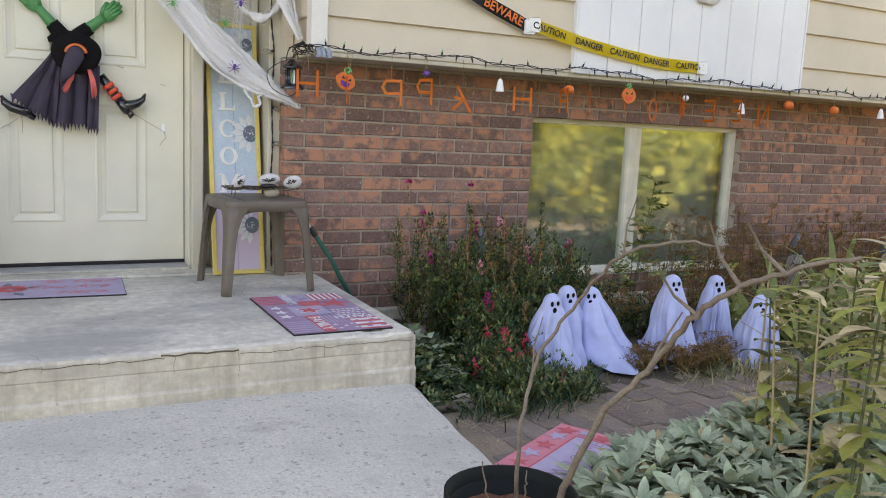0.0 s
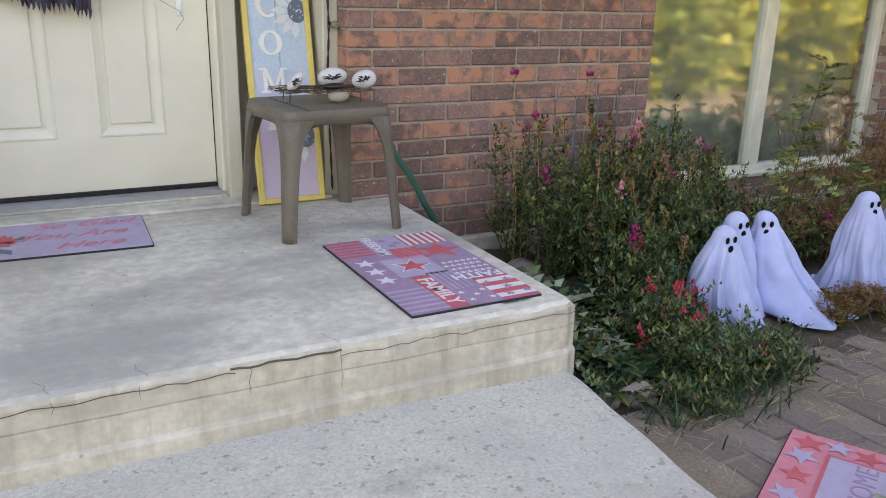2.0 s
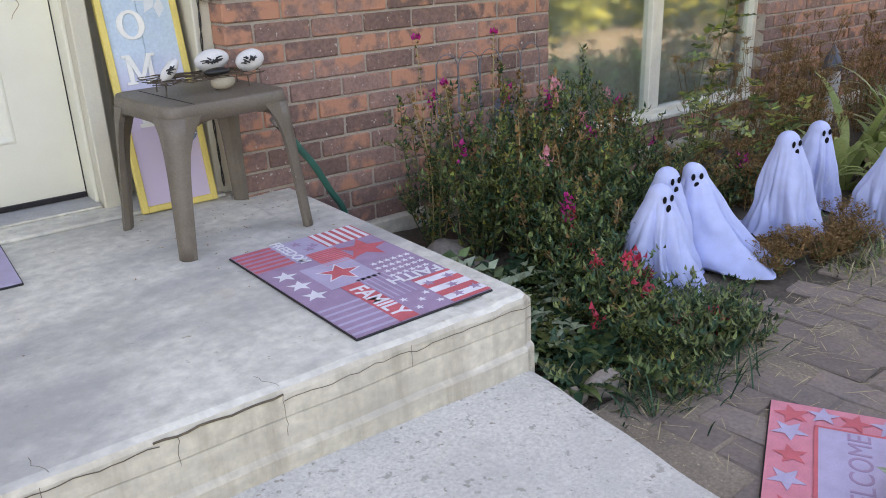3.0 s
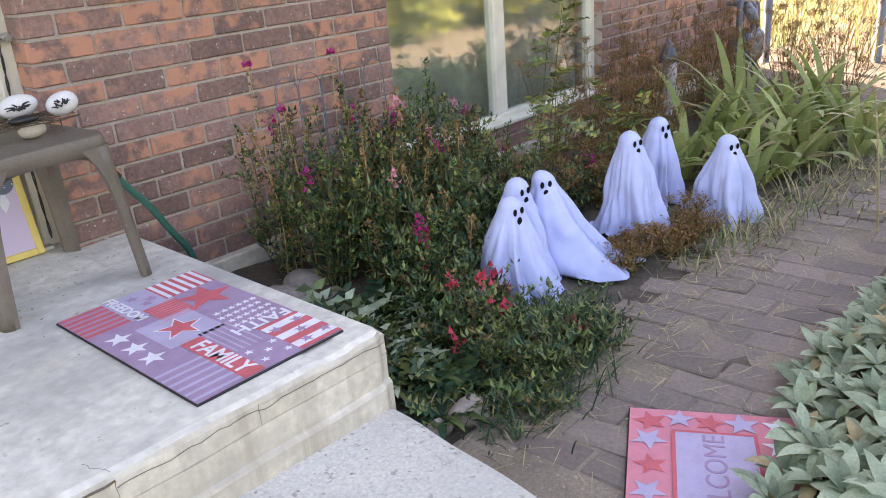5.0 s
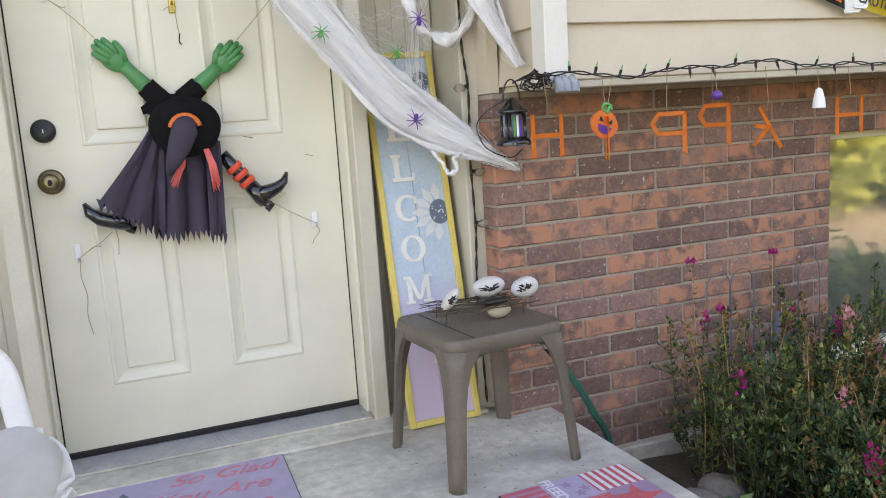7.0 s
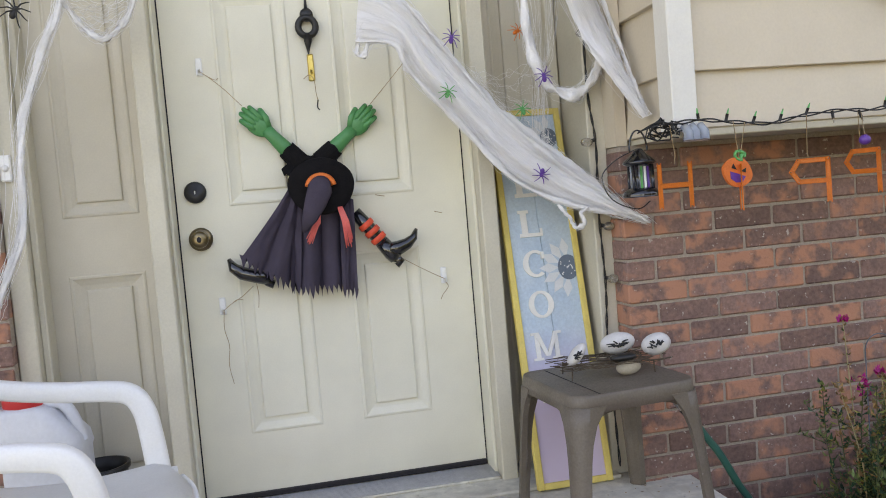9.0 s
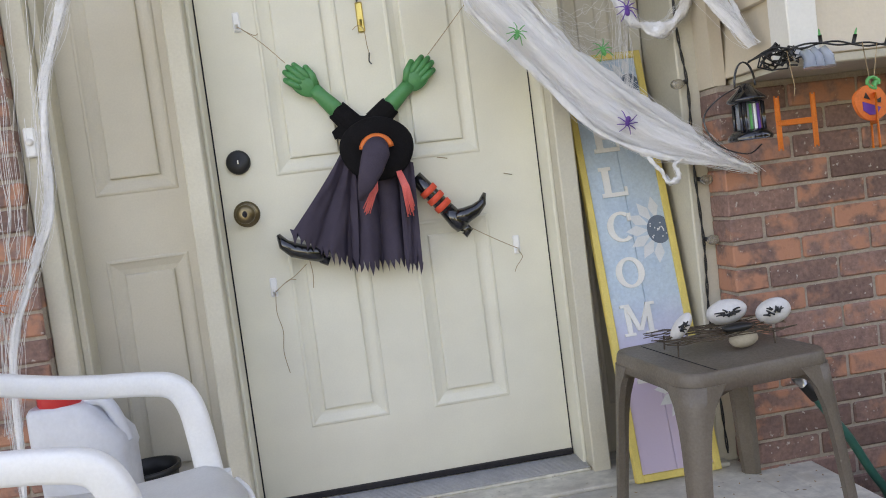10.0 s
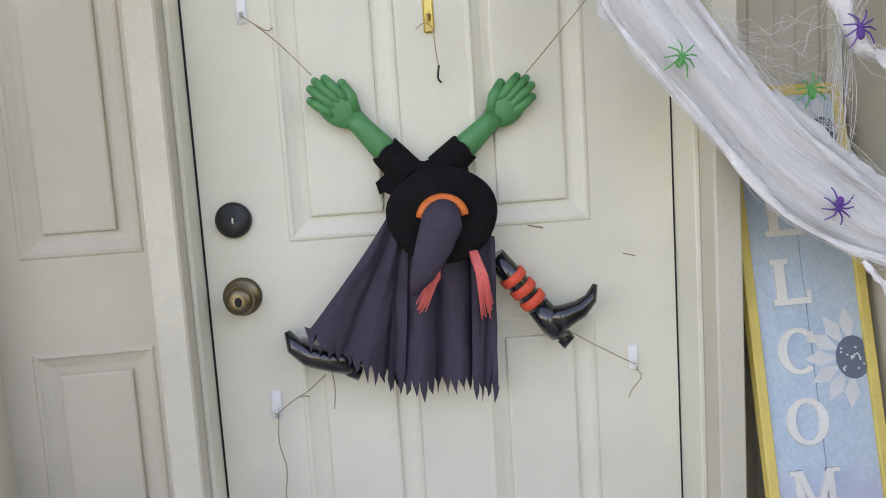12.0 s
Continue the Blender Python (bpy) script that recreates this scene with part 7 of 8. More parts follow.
fern_weed(2.98, 4.50, 0.78, 1)
fern_weed(3.10, 4.62, 0.62, 2, lean=(0.03, 0.0))
fern_weed(2.90, 4.42, 0.46, 3, lean=(-0.02, -0.04))
fern_weed(3.30, 4.55, 0.40, 4, lean=(0.03, -0.03))
fern_weed(3.0, 4.35, 0.36, 5, lean=(0.04, -0.05))
fern_weed(3.45, 4.45, 0.34, 6, lean=(0.03, -0.05))
fern_weed(2.75, 4.45, 0.34, 7, lean=(0.0, -0.05))


def yarrow(x, y, h, spread, seed, stems=16):
    """Dry brown stems with flat seed heads."""
    r = random.Random(seed)
    t = thing("dry_yarrow", "clump of dry brown yarrow with flat seed heads", "plant", pose(x, y, bed_height(x, y) - 0.01), group="bed plants")
    bm, lv = bmesh.new(), Leaves()
    for s in range(stems):
        a, k = r.uniform(0, 6.28), r.random() ** 0.6
        tip = Vector((spread * k * math.cos(a), spread * k * math.sin(a), h * r.uniform(0.5, 1.05)))
        tube(bm, [Vector((tip.x * 0.3, tip.y * 0.3, 0)), tip * 0.6 + Vector((r.uniform(-0.02, 0.02), 0, 0)), tip], 0.0018, 3, 0.0012)
        for _ in range(16):
            o = Vector((r.gauss(0, 0.020), r.gauss(0, 0.020), r.uniform(-0.006, 0.008)))
            tube(bm, [tip - Vector((0, 0, 0.025)), tip + o], 0.0006, 3)
            for _ in range(3):
                d = rdir(r, 0, 1)
                lv.add(tip + o, d, Vector((1, 0, 0)), 0.008, 0.007, 0, 0.2)
        for _ in range(8):
            u = r.uniform(0.1, 0.7)
            d = rdir(r, -0.4, 0.5)
            lv.add(Vector((tip.x * (0.3 + 0.7 * u), tip.y * (0.3 + 0.7 * u), tip.z * u)), d, Vector((0, 0, 1)).cross(d), 0.045, 0.010, r.choice((0, 0, 1)), 0.4)
    part("stalk", bm, "leafdry", t)["kind"] = "stuff"
    lv.mesh("seed_head", ["leafdry", "leaf"], t)["kind"] = "stuff"


for i, (x, y, h, s, n) in enumerate(((2.62, 4.28, 0.26, 0.14, 16), (2.80, 4.35, 0.24, 0.14, 16), (2.96, 4.24, 0.22, 0.12, 14), (3.08, 4.30, 0.24, 0.14, 16), (3.3, 4.38, 0.34, 0.16, 18), (3.5, 4.5, 0.42, 0.16, 18), (3.7, 4.55, 0.46, 0.18, 20),
                                     (3.95, 4.55, 0.46, 0.18, 20), (4.2, 4.60, 0.50, 0.2, 20), (4.55, 4.45, 0.55, 0.2, 22), (4.85, 4.25, 0.55, 0.2, 22), (4.95, 4.62, 0.60, 0.2, 22), (5.25, 4.35, 0.58, 0.22, 22), (5.15, 4.0, 0.5, 0.2, 20), (5.6, 4.2, 0.55, 0.22, 20), (2.62, 3.86, 0.14, 0.10, 16), (2.74, 3.80, 0.13, 0.10, 16), (2.86, 3.78, 0.13, 0.09, 14), (2.98, 3.84, 0.15, 0.09, 14), (2.52, 3.84, 0.11, 0.08, 12),
                                     (4.5, 4.55, 0.5, 0.22, 20), (3.62, 4.30, 0.32, 0.14, 16), (3.4, 4.75, 0.5, 0.16, 18), (3.75, 4.78, 0.58, 0.18, 20), (4.05, 4.78, 0.62, 0.18, 20), (4.4, 4.8, 0.6, 0.2, 20), (4.8, 4.7, 0.6, 0.22, 20), (5.1, 4.6, 0.55, 0.25, 20))):
    yarrow(x, y, h, s, 300 + i, n)


def iris_clump(x, y, h, seed, n=15, mi=0, label="clump of long arching iris leaves", mats=("iris", "drystem")):
    r = random.Random(seed)
    t = thing("iris_clump", label, "plant", pose(x, y, bed_height(x, y) - 0.01), group="bed plants")
    lv = Leaves()
    for i in range(n):
        a = r.uniform(0, 6.28)
        d = Vector((math.cos(a), math.sin(a), r.uniform(0.9, 3.2)))
        lv.blade(Vector((0.05 * math.cos(a) * r.random(), 0.05 * math.sin(a) * r.random(), 0)), d, Vector((-math.sin(a), math.cos(a), 0)), h * r.uniform(0.65, 1.15), r.uniform(0.034, 0.060), 1 if r.random() < 0.14 else 0, r.uniform(0.8, 2.0), 8)
    lv.mesh("leaf_clump", list(mats), t)["kind"] = "stuff"


for i, (x, y, h) in enumerate(((3.50, 4.14, 0.36), (3.66, 4.02, 0.36), (3.82, 4.12, 0.42), (3.98, 3.98, 0.42), (4.14, 4.10, 0.48), (3.58, 3.88, 0.28), (3.78, 3.84, 0.36), (4.0, 3.80, 0.40), (4.25, 3.9, 0.48), (3.9, 4.3, 0.46), (4.3, 4.25, 0.52), (4.5, 4.05, 0.50), (3.44, 4.30, 0.32), (3.36, 4.18, 0.26), (4.2, 3.66, 0.40), (4.5, 3.75, 0.45), (4.75, 3.95, 0.5))):
    iris_clump(x, y, h, 400 + i)


def dandelion(x, y, s, seed, mats=("leaf", "leafdark"), n=16, label="leafy green weed rosette at the porch foot", w=0.30, up=0.9):
    r = random.Random(seed)
    t = thing("leafy_weed", label, "plant", pose(x, y, bed_height(x, y)), group="bed plants")
    lv = Leaves()
    for i in range(n):
        a = 2 * math.pi * i / n + r.uniform(-0.2, 0.2)
        d = Vector((math.cos(a), math.sin(a), r.uniform(0.3, up)))
        ln = s * r.uniform(0.6, 1.1)
        side = Vector((-math.sin(a), math.cos(a), 0))
        lv.blade(Vector((0, 0, 0)), d, side, ln, ln * w * 0.6, r.choice((0, 1)), 0.9, 6)
        for k in range(4):
            for sd in (-1, 1):
                q = d.normalized() * ln * (0.25 + 0.17 * k) + Vector((0, 0, -0.03 * k * s))
                lv.add(q, side * sd + d * 0.3, d, ln * 0.20, ln * 0.12, r.choice((0, 1)), 0.3)
    lv.mesh("rosette", list(mats), t)["kind"] = "stuff"


for i, (x, y, s) in enumerate(((1.52, 4.18, 0.15), (1.62, 4.26, 0.16), (1.74, 4.28, 0.15), (1.56, 4.08, 0.12), (1.50, 3.98, 0.12), (1.68, 4.16, 0.14), (1.52, 3.76, 0.10), (1.84, 4.30, 0.14), (1.36, 3.16, 0.07), (1.33, 3.24, 0.05), (1.96, 4.26, 0.13), (1.60, 3.90, 0.12), (1.55, 3.95, 0.12), (1.64, 3.80, 0.11), (1.60, 4.05, 0.13), (1.72, 4.04, 0.12))):
    dandelion(x, y, s * (1.5 if x < 1.80 and y > 3.7 else 1), 500 + i, ("leaf", "leafsilver") if i in (0, 1, 3, 5, 12, 14) else ("leafdark", "leaf"))


def grass_tufts():
    r = random.Random(9)
    lv = Leaves()
    for cx, cy, n, h, sp in ((1.62, 3.66, 90, 0.08, 0.07), (1.76, 3.60, 150, 0.10, 0.09), (1.92, 3.64, 160, 0.11, 0.09), (2.04, 3.74, 140, 0.12, 0.08), (1.84, 3.72, 110, 0.10, 0.12), (2.10, 3.86, 80, 0.09, 0.10), (1.58, 3.56, 60, 0.07, 0.05), (2.9, 3.66, 170, 0.11, 0.12), (2.75, 3.70, 80, 0.08, 0.08), (3.05, 3.62, 110, 0.10, 0.12), (3.3, 3.65, 160, 0.12, 0.16), (3.55, 3.6, 150, 0.14, 0.18), (1.34, 3.18, 60, 0.05, 0.03), (2.2, 3.78, 60, 0.06, 0.07), (3.9, 3.55, 150, 0.16, 0.2), (4.3, 3.5, 150, 0.16, 0.25)):
        for _ in range(n):
            x, y = r.gauss(cx, sp), r.gauss(cy, sp * 0.6)
            a = r.uniform(0, 6.28)
            lv.blade(Vector((x, y, bed_height(x, y) - 0.004)), Vector((math.cos(a), math.sin(a), r.uniform(0.5, 2.5))), Vector((-math.sin(a), math.cos(a), 0)), h * r.uniform(0.6, 1.4), 0.0045, 1 if r.random() < (0.08 if cx < 2.5 else 0.5) else (2 if cx < 2.5 and r.random() < 0.7 else 0), 0.9, 4)
    tagged(lv.mesh("grass", ["leaf", "straw", "leafdark"]), "short grass tufts along the bed and path", "grass", kind="stuff")
    lv = Leaves()
    for _ in range(700):
        x, y = r.uniform(1.42, 4.4), r.uniform(3.05, 3.75)
        if r.random() < 0.5:
            x, y = r.gauss(2.7, 0.6), r.gauss(3.55, 0.09)
        a = r.uniform(0, 6.28)
        lv.blade(Vector((x, y, GZ + 0.012 + r.uniform(0, 0.006))), Vector((math.cos(a), math.sin(a), r.uniform(-0.02, 0.05))), Vector((-math.sin(a), math.cos(a), 0)), r.uniform(0.03, 0.10), r.uniform(0.0012, 0.0028), 0, 0.0, 3)
    tagged(lv.mesh("straw_litter", ["straw"]), "dry straw and clippings scattered on the path", "straw", kind="stuff")
    lv = Leaves()
    for _ in range(90):
        x, y = r.uniform(-0.8, 1.38), r.uniform(3.85, 5.0)
        a = r.uniform(0, 6.28)
        if r.random() < 0.55:
            x, y = r.uniform(0.8, 1.38), r.uniform(4.45, 5.0)
        lv.add(Vector((x, y, 0.002)), Vector((math.cos(a), math.sin(a), 0.05)), Vector((-math.sin(a), math.cos(a), 0)), r.uniform(0.005, 0.014), 0.005, 0, 0.0)
    tagged(lv.mesh("leaf_litter", ["leafdry"]), "tiny dry leaf crumbs on the porch floor", "leaf litter", kind="stuff")


grass_tufts()


def lambs_ear():
    """Soft silver-green rosettes packed into one low mound beside the path."""
    r = random.Random(12)
    kinds = []
    for v in range(10):
        lv = Leaves()
        for i in range(r.randint(12, 17)):
            a = i * 2.4 + r.uniform(-0.3, 0.3)
            el = r.uniform(0.15, 1.9)
            d = Vector((math.cos(a), math.sin(a), el))
            ln = r.uniform(0.068, 0.112) * (1 - 0.25 * (el > 1.0))
            lv.blade(Vector((0, 0, 0)), d, Vector((-math.sin(a), math.cos(a), 0)), ln, ln * r.uniform(0.32, 0.44), 1 if r.random() < 0.03 else 0, r.uniform(0.3, 1.2), 6)
        ob = lv.mesh("woolly_leaf_rosette", ["leafsilver", "drystem"])
        kinds.append(ob.data)
        bpy.data.objects.remove(ob)
    bm = bmesh.new()
    tube(bm, [(0, 0, -0.19), (0, 0, 0.005)], 0.005, 5)
    stalk = finish("stalk", bm, "stem")
    stalk_mesh = stalk.data
    bpy.data.objects.remove(stalk)
    rim = ((1.30, 2.62), (1.39, 2.88), (1.60, 3.035), (1.93, 3.115), (2.20, 3.17), (2.6, 3.14), (3.2, 3.12), (4.0, 3.1))
    placed = []
    for _ in range(6000):
        x, y = r.uniform(1.42, 3.5), r.uniform(2.25, 3.2)
        i = max(k for k in range(len(rim) - 1) if rim[k][0] <= x)
        front = rim[i][1] + (rim[i + 1][1] - rim[i][1]) * (x - rim[i][0]) / (rim[i + 1][0] - rim[i][0]) + 0.03 * noise.noise((x * 4, 0, 5))
        edge = front - 0.03 - y
        if edge < 0 or any((x - a) ** 2 + (y - b) ** 2 < 0.0042 for a, b in placed):
            continue
        placed.append((x, y))
        hz = 0.02 + 0.15 * min(1, edge / 0.22) + r.uniform(-0.015, 0.02)
        t = thing("lambs_ear", "soft silver-green woolly lamb's-ear rosette", "plant", pose(x, y, GZ + hz, r.uniform(-12, 12), r.uniform(-12, 12), r.uniform(0, 360)), group="lamb's-ear plants")
        for nm, me in (("woolly_leaf_rosette", r.choice(kinds)), ("stalk", stalk_mesh)):
            o = new(nm, me)
            o.parent = t
        if len(placed) > 295:
            break


lambs_ear()


def tall_weed(x, y, h, seed, leafy=True, lean=(0.1, 0.0)):
    r = random.Random(seed)
    t = thing("tall_weed", "tall pale weed with broad yellow-green leaves" if leafy else "dry straw-coloured weed stalk", "plant", pose(x, y, GZ), group="tall weeds")
    bm, lv = bmesh.new(), Leaves()
    path = smooth_path([(0, 0, 0), (lean[0] * 0.4, lean[1] * 0.4, h * 0.5), (lean[0], lean[1], h)], 8)
    tube(bm, path, 0.005, 6, 0.002)
    for i in range(3, len(path)):
        for _ in range(3 if leafy else 1):
            d = rdir(r, -0.1, 0.5)
            if leafy:
                lv.blade(path[i], d, Vector((-d.y, d.x, 0)), r.uniform(0.08, 0.15), r.uniform(0.022, 0.046), r.choice((0, 0, 0, 1, 2, 2)), 0.9, 6)
            else:
                e = path[i] + d.normalized() * r.uniform(0.04, 0.12)
                tube(bm, [path[i], e], 0.0012, 3)
                for _ in range(6):
                    g = rdir(r, -0.2, 0.8)
                    lv.add(e, g, Vector((0, 0, 1)).cross(g), 0.015, 0.008, 2, 0.2)
    part("stalk", bm, "stem" if leafy else "drystem", t)
    lv.mesh("foliage", ["brightleaf", "leaf", "straw"], t)["kind"] = "stuff"


for i, (x, y, h, lf, ln) in enumerate(((2.05, 2.75, 0.58, True, (0.0, 0.05)), (2.2, 2.62, 0.66, True, (0.06, 0.0)), (2.30, 2.85, 0.58, True, (-0.05, 0.02)), (2.45, 2.95, 0.62, True, (0.04, 0.0)), (2.55, 2.75, 0.66, True, (0.0, 0.0)), (1.92, 2.62, 0.62, False, (-0.03, 0.03)),
                                       (2.10, 2.85, 0.70, False, (0.05, 0.05)), (2.4, 2.7, 0.7, False, (0.05, -0.03)), (2.75, 3.05, 0.55, False, (-0.06, 0.05)), (2.95, 3.15, 0.5, False, (0.05, 0.1)), (3.15, 3.2, 0.55, False, (0.03, 0.03)), (2.7, 2.85, 0.62, True, (0.03, 0.02)), (3.3, 3.3, 0.5, False, (-0.05, 0.05)), (3.5, 3.2, 0.55, True, (0.0, 0.05)), (1.74, 2.28, 0.82, True, (0.0, -0.03)), (1.86, 2.34, 0.76, True, (0.04, 0.0)), (2.0, 2.5, 0.72, True, (0.02, 0.02)), (2.15, 2.45, 0.8, True, (-0.04, 0.0)), (1.80, 2.42, 0.66, False, (0.03, 0.05)))):
    tall_weed(x, y, h, 600 + i, lf, ln)


def potted_branches():
    t = thing("flower_pot", "dark green plastic pot of soil with bare branches", "pot", pose(1.085, 2.60, GZ))
    bm = bmesh.new()
    lathe(bm, [(0.105, 0.0), (0.132, 0.212), (0.147, 0.212), (0.147, 0.242), (0.139, 0.242), (0.133, 0.205), (0.128, 0.160)], 32)
    part("pot_body", bm, "potgreen", t)
    bm = bmesh.new()
    n = 26
    c = bm.verts.new((0, 0, 0.186))
    prev = [c] * n
    for rr in (0.045, 0.09, 0.130):
        cur = [bm.verts.new((rr * math.cos(2 * math.pi * i / n), rr * math.sin(2 * math.pi * i / n), 0.180 + 0.012 * noise.noise((rr * 20, i * 0.9, 0)))) for i in range(n)]
        for i in range(n):
            f = [prev[i], cur[i], cur[(i + 1) % n]] + ([prev[(i + 1) % n]] if prev[0] is not c else [])
            bm.faces.new(f)
        prev = cur
    part("soil_fill", bm, "potsoil", t)
    o = Vector((1.085, 2.60, GZ))

    def branch(pts, r0, r1, twigs, seed):
        r = random.Random(seed)
        bm = bmesh.new()
        path = smooth_path([Vector(p) - o for p in pts], 6)
        path = [p + Vector((r.uniform(-1, 1), r.uniform(-1, 1), r.uniform(-1, 1))) * 0.004 for p in path]
        tube(bm, path, r0 * 0.85, 7, r1 * 0.8)
        for k in twigs:
            p = path[int(k * (len(path) - 1))]
            d = Vector((r.uniform(-0.6, 0.6), r.uniform(-0.3, 0.6), r.uniform(0.2, 1))).normalized()
            tube(bm, [p, p + d * 0.06, p + d * 0.12 + Vector((0.02, 0, 0.01))], r1 * 0.9, 5, r1 * 0.3)
        part("branch", bm, "bark", t)

    branch([(1.125, 2.59, -0.10), (1.15, 2.52, -0.02), (1.168, 2.43, 0.18), (1.24, 2.38, 0.292), (1.245, 2.285, 0.413), (1.254, 2.20, 0.486), (1.31, 2.17, 0.515), (1.42, 2.09, 0.56)], 0.010, 0.005, (0.45, 0.6, 0.75, 0.9), 1)
    branch([(1.12, 2.635, -0.10), (1.10, 2.605, 0.069), (1.142, 2.635, 0.219), (1.205, 2.63, 0.325), (1.235, 2.55, 0.443), (1.225, 2.44, 0.519), (1.26, 2.36, 0.546), (1.37, 2.335, 0.541)], 0.006, 0.003, (0.3, 0.7), 2)
    branch([(1.03, 2.58, -0.10), (1.01, 2.57, -0.02), (0.985, 2.57, 0.07)], 0.003, 0.0015, (), 3)
    branch([(1.09, 2.56, -0.10), (1.085, 2.55, -0.01), (1.078, 2.54, 0.04)], 0.003, 0.0015, (), 4)


potted_branches()


def rock(x, y, s, seed):
    bm = bmesh.new()
    vs = ball(bm, (0, 0, 0), (s, s * 0.8, s * 0.6), u=16, v=10)
    for v in vs:
        v.co *= 1 + 0.35 * noise.noise(v.co / s * 1.2 + Vector((seed, 0, 0))) + 0.12 * noise.noise(v.co / s * 4)
    ob = finish("garden_rock", bm, "rock")
    ob.location = (x, y, GZ + s * 0.35)
    tagged(ob, "rough brown rock lying in the flower bed", "rock", "bed rocks")


for i, (x, y, s) in enumerate(((1.66, 4.56, 0.10), (1.78, 4.46, 0.07), (1.82, 4.64, 0.08), (1.54, 4.60, 0.05), (1.56, 3.70, 0.055), (1.47, 3.72, 0.035), (1.50, 4.44, 0.04), (1.66, 4.66, 0.05))):
    rock(x, y, s, i * 3.1)


def wire_edging(x0, n, y, seed):
    t = thing("wire_edging", "dark bent-wire garden edging with round-topped hoops", "edging", pose(x0, y, GZ))
    for i in range(n):
        bm = bmesh.new()
        c, w, h = i * 0.108, 0.050, 0.655
        tube(bm, [(c - w, 0, 0)] + [(c - w * math.cos(a), 0.004 * i, h - w + w * math.sin(a)) for a in [math.pi * k / 10 for k in range(11)]] + [(c + w, 0, 0)], 0.0019, 5)
        part("hoop", bm, "meter", t)


wire_edging(2.05, 5, 4.93, 1)


def gnome_post(x, y, h, seed):
    t = thing("garden_ornament", "pale garden ornament with a pointed blue-grey top among the plants", "ornament", pose(x, y, GZ))
    bm = bmesh.new()
    lathe(bm, [(0.030, 0.0), (0.046, h * 0.35), (0.050, h * 0.62), (0.042, h * 0.76), (0.0, h * 0.77)], 16)
    part("ornament_body", bm, "pebble", t)
    bm = bmesh.new()
    lathe(bm, [(0.0, h * 0.70), (0.056, h * 0.70), (0.050, h * 0.76), (0.026, h * 0.90), (0.0, h)], 16)
    part("pointed_top", bm, "meter", t)


gnome_post(2.26, 4.86, 0.52, 1)
gnome_post(4.55, 4.78, 0.46, 2)


def gas_meter():
    t = thing("gas_meter", "grey gas meter with regulator and pipes at the wall end", "gas meter", pose(5.62, 4.80, GZ) @ Matrix.Scale(0.85, 4))
    bm = bmesh.new()
    box(bm, (-0.16, -0.10, 0.18), (0.16, 0.08, 0.42), 0.05, seg=3)
    part("meter_body", bm, "meter", t)
    bm = bmesh.new()
    lathe(bm, [(0.0, -0.03), (0.09, -0.03), (0.10, 0.0), (0.09, 0.03), (0.0, 0.05)], 20, pose(0.02, -0.02, 0.54, 60, 0, 20))
    part("regulator", bm, "meter", t)
    for pts in ([(-0.12, 0, 0.40), (-0.12, 0, 0.62), (-0.05, 0, 0.64), (0.04, 0, 0.60)], [(0.12, 0, 0.40), (0.14, 0, 0.58), (0.10, 0.1, 0.60), (0.10, 0.2, 0.60)], [(0.20, 0, 0), (0.20, 0, 0.55), (0.10, 0, 0.58)]):
        bm = bmesh.new()
        tube(bm, smooth_path(pts, 4), 0.022, 10)
        part("pipe", bm, "meter", t)


gas_meter()


def fence_post(x, y, h):
    bm = bmesh.new()
    tube(bm, [(0, 0, 0), (0, 0, h)], 0.03, 12)
    ob = finish("metal_post", bm, "meter")
    ob.location = (x, y, GZ)
    tagged(ob, "grey metal post in the side yard", "post", "yard posts")


fence_post(6.35, 4.95, 2.2)
fence_post(6.55, 4.25, 2.0)


# ---- yard beyond the corner and trees across the lawn, in sunlight ----
def tree(x, y, h, crown, seed, material, label):
    r = random.Random(seed)
    t = thing("tree", label, "tree", pose(x, y, GZ), group="yard trees")
    bm = bmesh.new()
    tips = []
    top = h * 0.45
    tube(bm, smooth_path([(0, 0, 0), (r.uniform(-0.1, 0.1), 0, top * 0.5), (r.uniform(-0.2, 0.2), r.uniform(-0.2, 0.2), top)], 4), h * 0.028, 8, h * 0.016)
    for i in range(15):
        a = i * 2.4
        z0 = top * r.uniform(0.15, 1.0)
        e = Vector((crown * r.uniform(0.45, 0.9) * math.cos(a), crown * r.uniform(0.45, 0.9) * math.sin(a), h * r.uniform(0.10, 0.95)))
        path = smooth_path([(0, 0, z0), (e.x * 0.45, e.y * 0.45, z0 + (e.z - z0) * 0.6), e], 4)
        tube(bm, path, h * 0.010, 5, h * 0.003)
        tips += path[3:]
    part("trunk", bm, "bark", t)
    lv = Leaves()
    for p in tips:
        for _ in range(95):
            o = Vector((r.gauss(0, 1), r.gauss(0, 1), r.gauss(0, 0.8))) * crown * 0.17
            d = rdir(r, -0.6, 0.6)
            lv.add(p + o, d, Vector((0, 0, 1)).cross(d), r.uniform(0.10, 0.20), r.uniform(0.06, 0.11), r.choice((0, 0, 1)), 0.2)
    lv.mesh("crown", [material, "leaf"], t)["kind"] = "stuff"


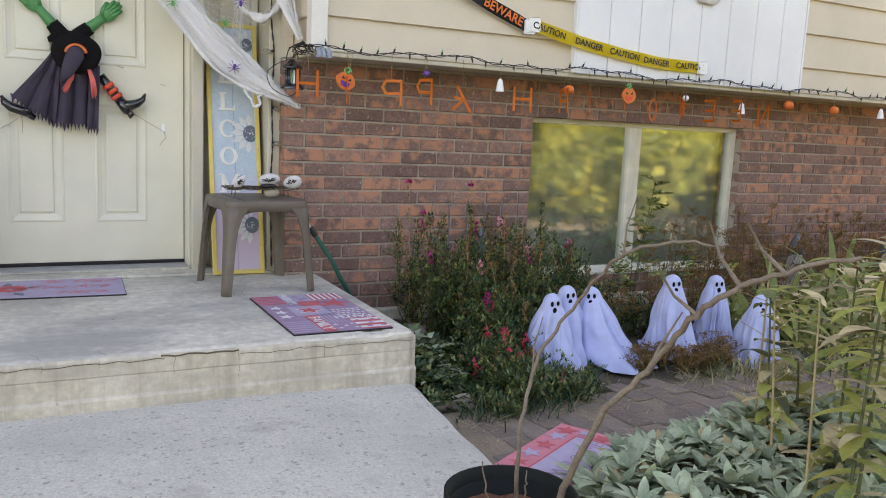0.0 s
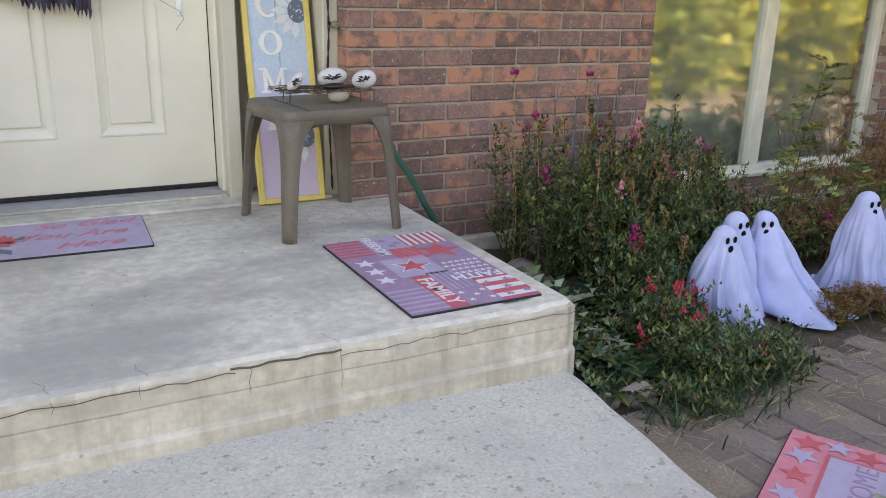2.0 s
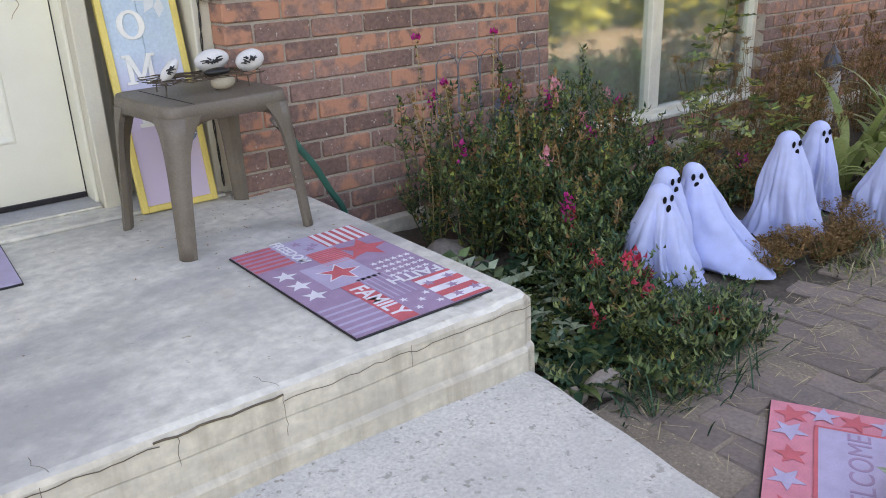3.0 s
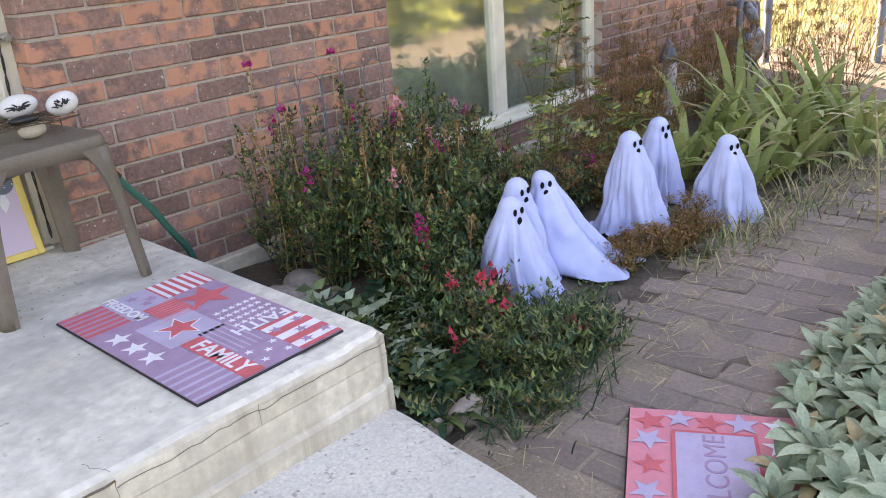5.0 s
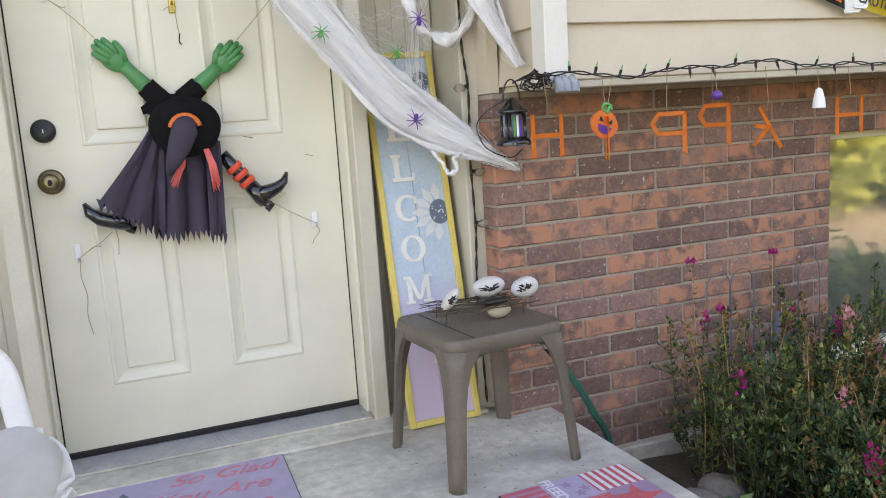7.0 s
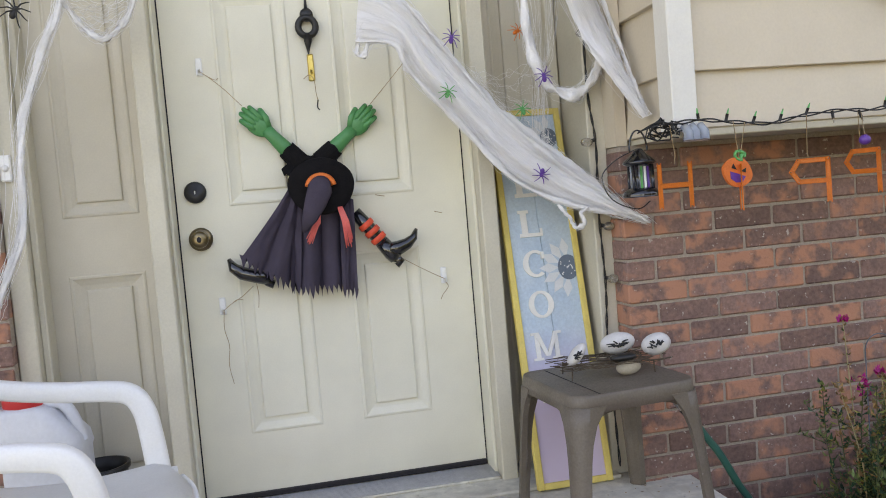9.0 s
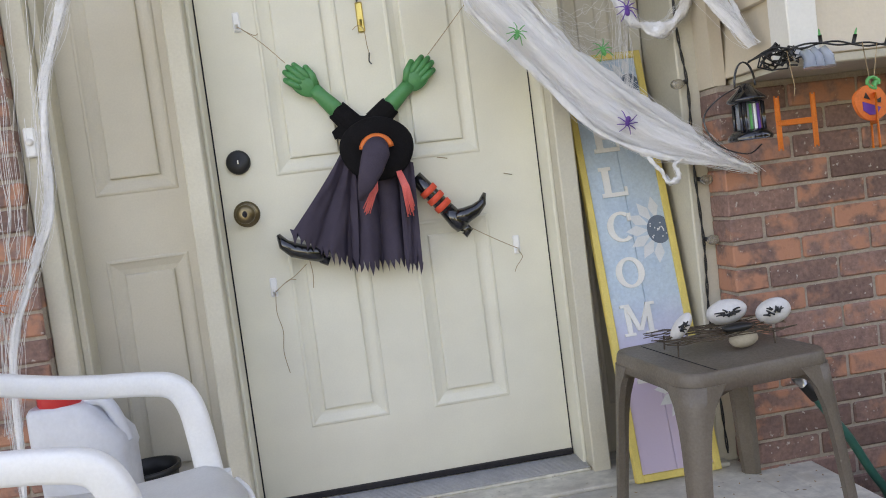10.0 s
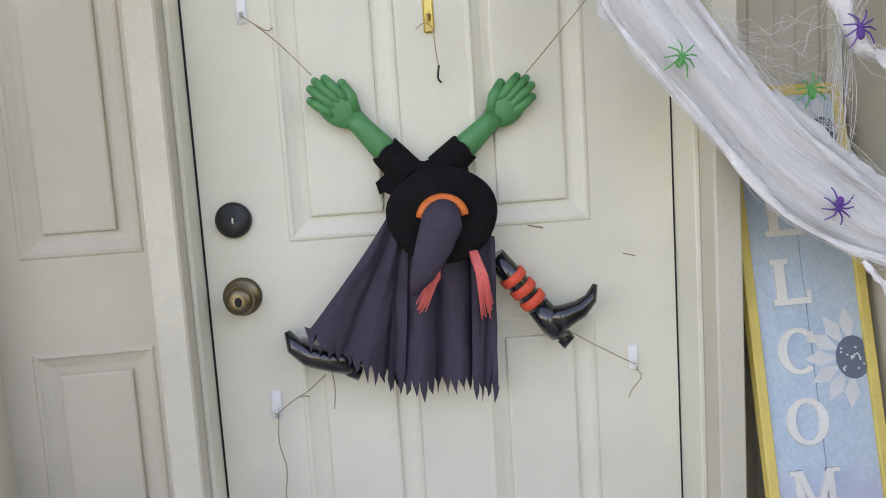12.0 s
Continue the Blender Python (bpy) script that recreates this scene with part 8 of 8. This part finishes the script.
for i, (x, y, h, c, mt) in enumerate(((3.2, -5.5, 4.6, 2.2, "brightleaf"), (6.6, -6.0, 5.2, 2.6, "brightleaf"), (10.5, -5.0, 5.0, 2.5, "brightleaf"), (0.5, -7.5, 5.6, 2.6, "brightleaf"), (14.5, -7.0, 6.0, 3.0, "brightleaf"), (8.5, -9.5, 6.5, 3.0, "leaf"), (18.0, -2.0, 6.0, 3.0, "brightleaf"), (-5.0, -7.0, 5.5, 2.6, "brightleaf"), (5.2, -3.4, 2.6, 1.6, "leaf"), (7.6, -3.6, 2.8, 1.7, "brightleaf"), (10.0, -3.2, 2.9, 1.8, "leaf"), (12.6, -3.4, 3.0, 1.9, "brightleaf"), (15.4, -3.2, 3.4, 2.0, "leaf"), (3.2, -3.0, 2.4, 1.5, "brightleaf"), (20.5, -6.0, 6.0, 3.0, "leaf"), (1.8, -4.8, 2.4, 1.5, "leaf"), (24.0, -3.0, 6.0, 3.0, "brightleaf"))):
    tree(x, y, h, c, 700 + i, mt, "leafy yellow-green tree standing in sun across the lawn")

for i, (x, y, h, c, mt) in enumerate(((5.6, 0.4, 1.4, 1.1, "yellowleaf"), (6.8, 0.8, 1.2, 1.1, "brightleaf"), (8.0, 0.6, 1.5, 1.2, "yellowleaf"), (9.1, 1.0, 1.2, 1.1, "yellowleaf"), (10.4, 0.7, 1.5, 1.2, "brightleaf"), (11.6, 1.0, 1.3, 1.2, "yellowleaf"), (12.9, 0.9, 1.6, 1.3, "yellowleaf"), (14.4, 1.1, 1.5, 1.3, "brightleaf"), (16.0, 1.1, 1.7, 1.4, "yellowleaf"), (7.4, -1.9, 1.8, 1.3, "yellowleaf"), (9.6, -1.9, 1.9, 1.4, "brightleaf"), (12.0, -1.8, 2.0, 1.5, "yellowleaf"))):
    tree(x, y, h, c, 760 + i, mt, "round yellow-green garden shrub standing in sun")


def side_yard():
    r = random.Random(31)
    lv = Leaves()
    for _ in range(2600):
        x, y = r.uniform(6.3, 12.0), r.uniform(3.2, 8.0)
        if x < 6.6 and y > 4.9:
            continue
        a = r.uniform(0, 6.28)
        lv.blade(Vector((x, y, GZ - 0.03)), Vector((math.cos(a), math.sin(a), r.uniform(1, 4))), Vector((-math.sin(a), math.cos(a), 0)), r.uniform(0.2, 0.55), 0.012, r.choice((0, 1, 1)), 0.7, 4)
    tagged(lv.mesh("dry_grass", ["iris", "straw"]), "tall dry sunlit grass in the side yard", "grass", kind="stuff")
    f = thing("board_fence", "weathered wooden board fence across the side yard", "fence", pose(13.0, 4.0, GZ))
    for i in range(46):
        bm = bmesh.new()
        box(bm, (-0.01, -4.5 + i * 0.2, 0), (0.01, -4.5 + i * 0.2 + 0.18, 1.7 + 0.02 * math.sin(i * 2.1)), 0.004)
        part("board", bm, "brightboard", f)
    for z in (0.4, 1.3):
        bm = bmesh.new()
        box(bm, (0.012, -4.5, z), (0.05, 4.7, z + 0.09))
        part("rail", bm, "brightboard", f)


side_yard()


# ---- pieces of walls and paths ----
def lay_bricks():
    kinds = {}
    r = random.Random(11)
    near, far = [], []
    for s in brick_slots:
        (near if s[0] < 4.4 else far).append(s)
    for a, z, ln in near:
        key = (round(ln, 3), r.randrange(3))
        if key not in kinds:
            kinds[key] = brick_mesh(ln, len(kinds))
        ob = new("brick", kinds[key])
        ob.parent = wall_b
        ob.location = (a, BY + r.uniform(-0.0015, 0.0015), z)
    bm = bmesh.new()
    for a, z, ln in far:
        box(bm, (a, BY + r.uniform(-0.0015, 0.0015), z), (a + ln, BY + 0.09, z + C - J), 0.003)
    part("far_bricks", bm, "brick", wall_b)["kind"] = "stuff"
    # short return of the brick corner towards the door
    me = {}
    for k in range(-3, 15):
        z = k * C + 0.012
        segs = [(5.068, 5.083)] if k % 2 == 0 else [(4.996, 5.083)]
        for y0, y1 in segs:
            key = round(y1 - y0, 3)
            if key not in me:
                bm = bmesh.new()
                box(bm, (0, 0, 0), (0.05, y1 - y0, C - J), 0.002)
                mm = bpy.data.meshes.new("brick")
                bm.to_mesh(mm), bm.free()
                mm.materials.append(M["brick"])
                me[key] = mm
            ob = new("brick", me[key])
            ob.parent = wall_b
            ob.location = (BX0 + 0.001, y0, z)
    # the wall left of the entry
    base = brick_mesh(L, 77, 0.06)
    for k in range(0, 33):
        for i in range(4):
            x = -0.560 - (i + 1) * (L + J) + J + (0.101 if k % 2 else 0)
            ln = min(L, -0.561 - x)
            ob = new("brick", base if ln > L - 0.002 else brick_mesh(ln, k, 0.06))
            ob.parent = wall_l
            ob.location = (x, 5.18 + r.uniform(-0.001, 0.001), k * C + 0.006)


lay_bricks()


def pavers():
    p = thing("brick_path", "worn grey-brown paver path with straw in the joints", "path", kind="structure")
    r = random.Random(2)
    kinds = []
    for s in range(4):
        bm = bmesh.new()
        for v in box(bm, (-0.098, -0.048, 0), (0.099, 0.049, 0.05), 0.005):
            v.co += Vector((r.uniform(-1, 1), r.uniform(-1, 1), r.uniform(-1, 1))) * 0.0018
        me = bpy.data.meshes.new("paver")
        bm.to_mesh(me), bm.free()
        me.materials.append(M["paver"])
        kinds.append(me)
    sand = grid_sheet("joint_sand", 1.33, 4.55, 2.6, 3.66, 0.04, lambda x, y: GZ + 0.0035 + 0.004 * noise.noise((x * 5, y * 5, 3)), "sand")
    sand.parent = p
    q = pose(1.9, 3.2, 0, 0, 0, 94)
    n = 0
    for j in range(-32, 14):
        for i in range(-8, 18):
            c = q @ Vector(((i + 0.5 * (j % 2)) * 0.203, j * 0.102, 0))
            x, y = c.x, c.y
            edge = 1.402 - 0.105 * (3.8 - y)
            top = 3.70 + 0.05 * math.sin(x * 3) if x > 2.1 else 3.50 + 0.25 * max(0, 1.75 - x)
            if x < edge + 0.06 or y > top or y < 2.6 or x > 4.6 or n > 295:
                continue
            ob = new("paver", kinds[r.randrange(4)])
            ob.parent = p
            ob.matrix_basis = Matrix.Translation((x, y, GZ - 0.043 + r.uniform(-0.005, 0.005))) @ pose(0, 0, 0, r.uniform(-2.2, 2.2), r.uniform(-2.2, 2.2), 94 + r.uniform(-3, 3))
            n += 1


pavers()
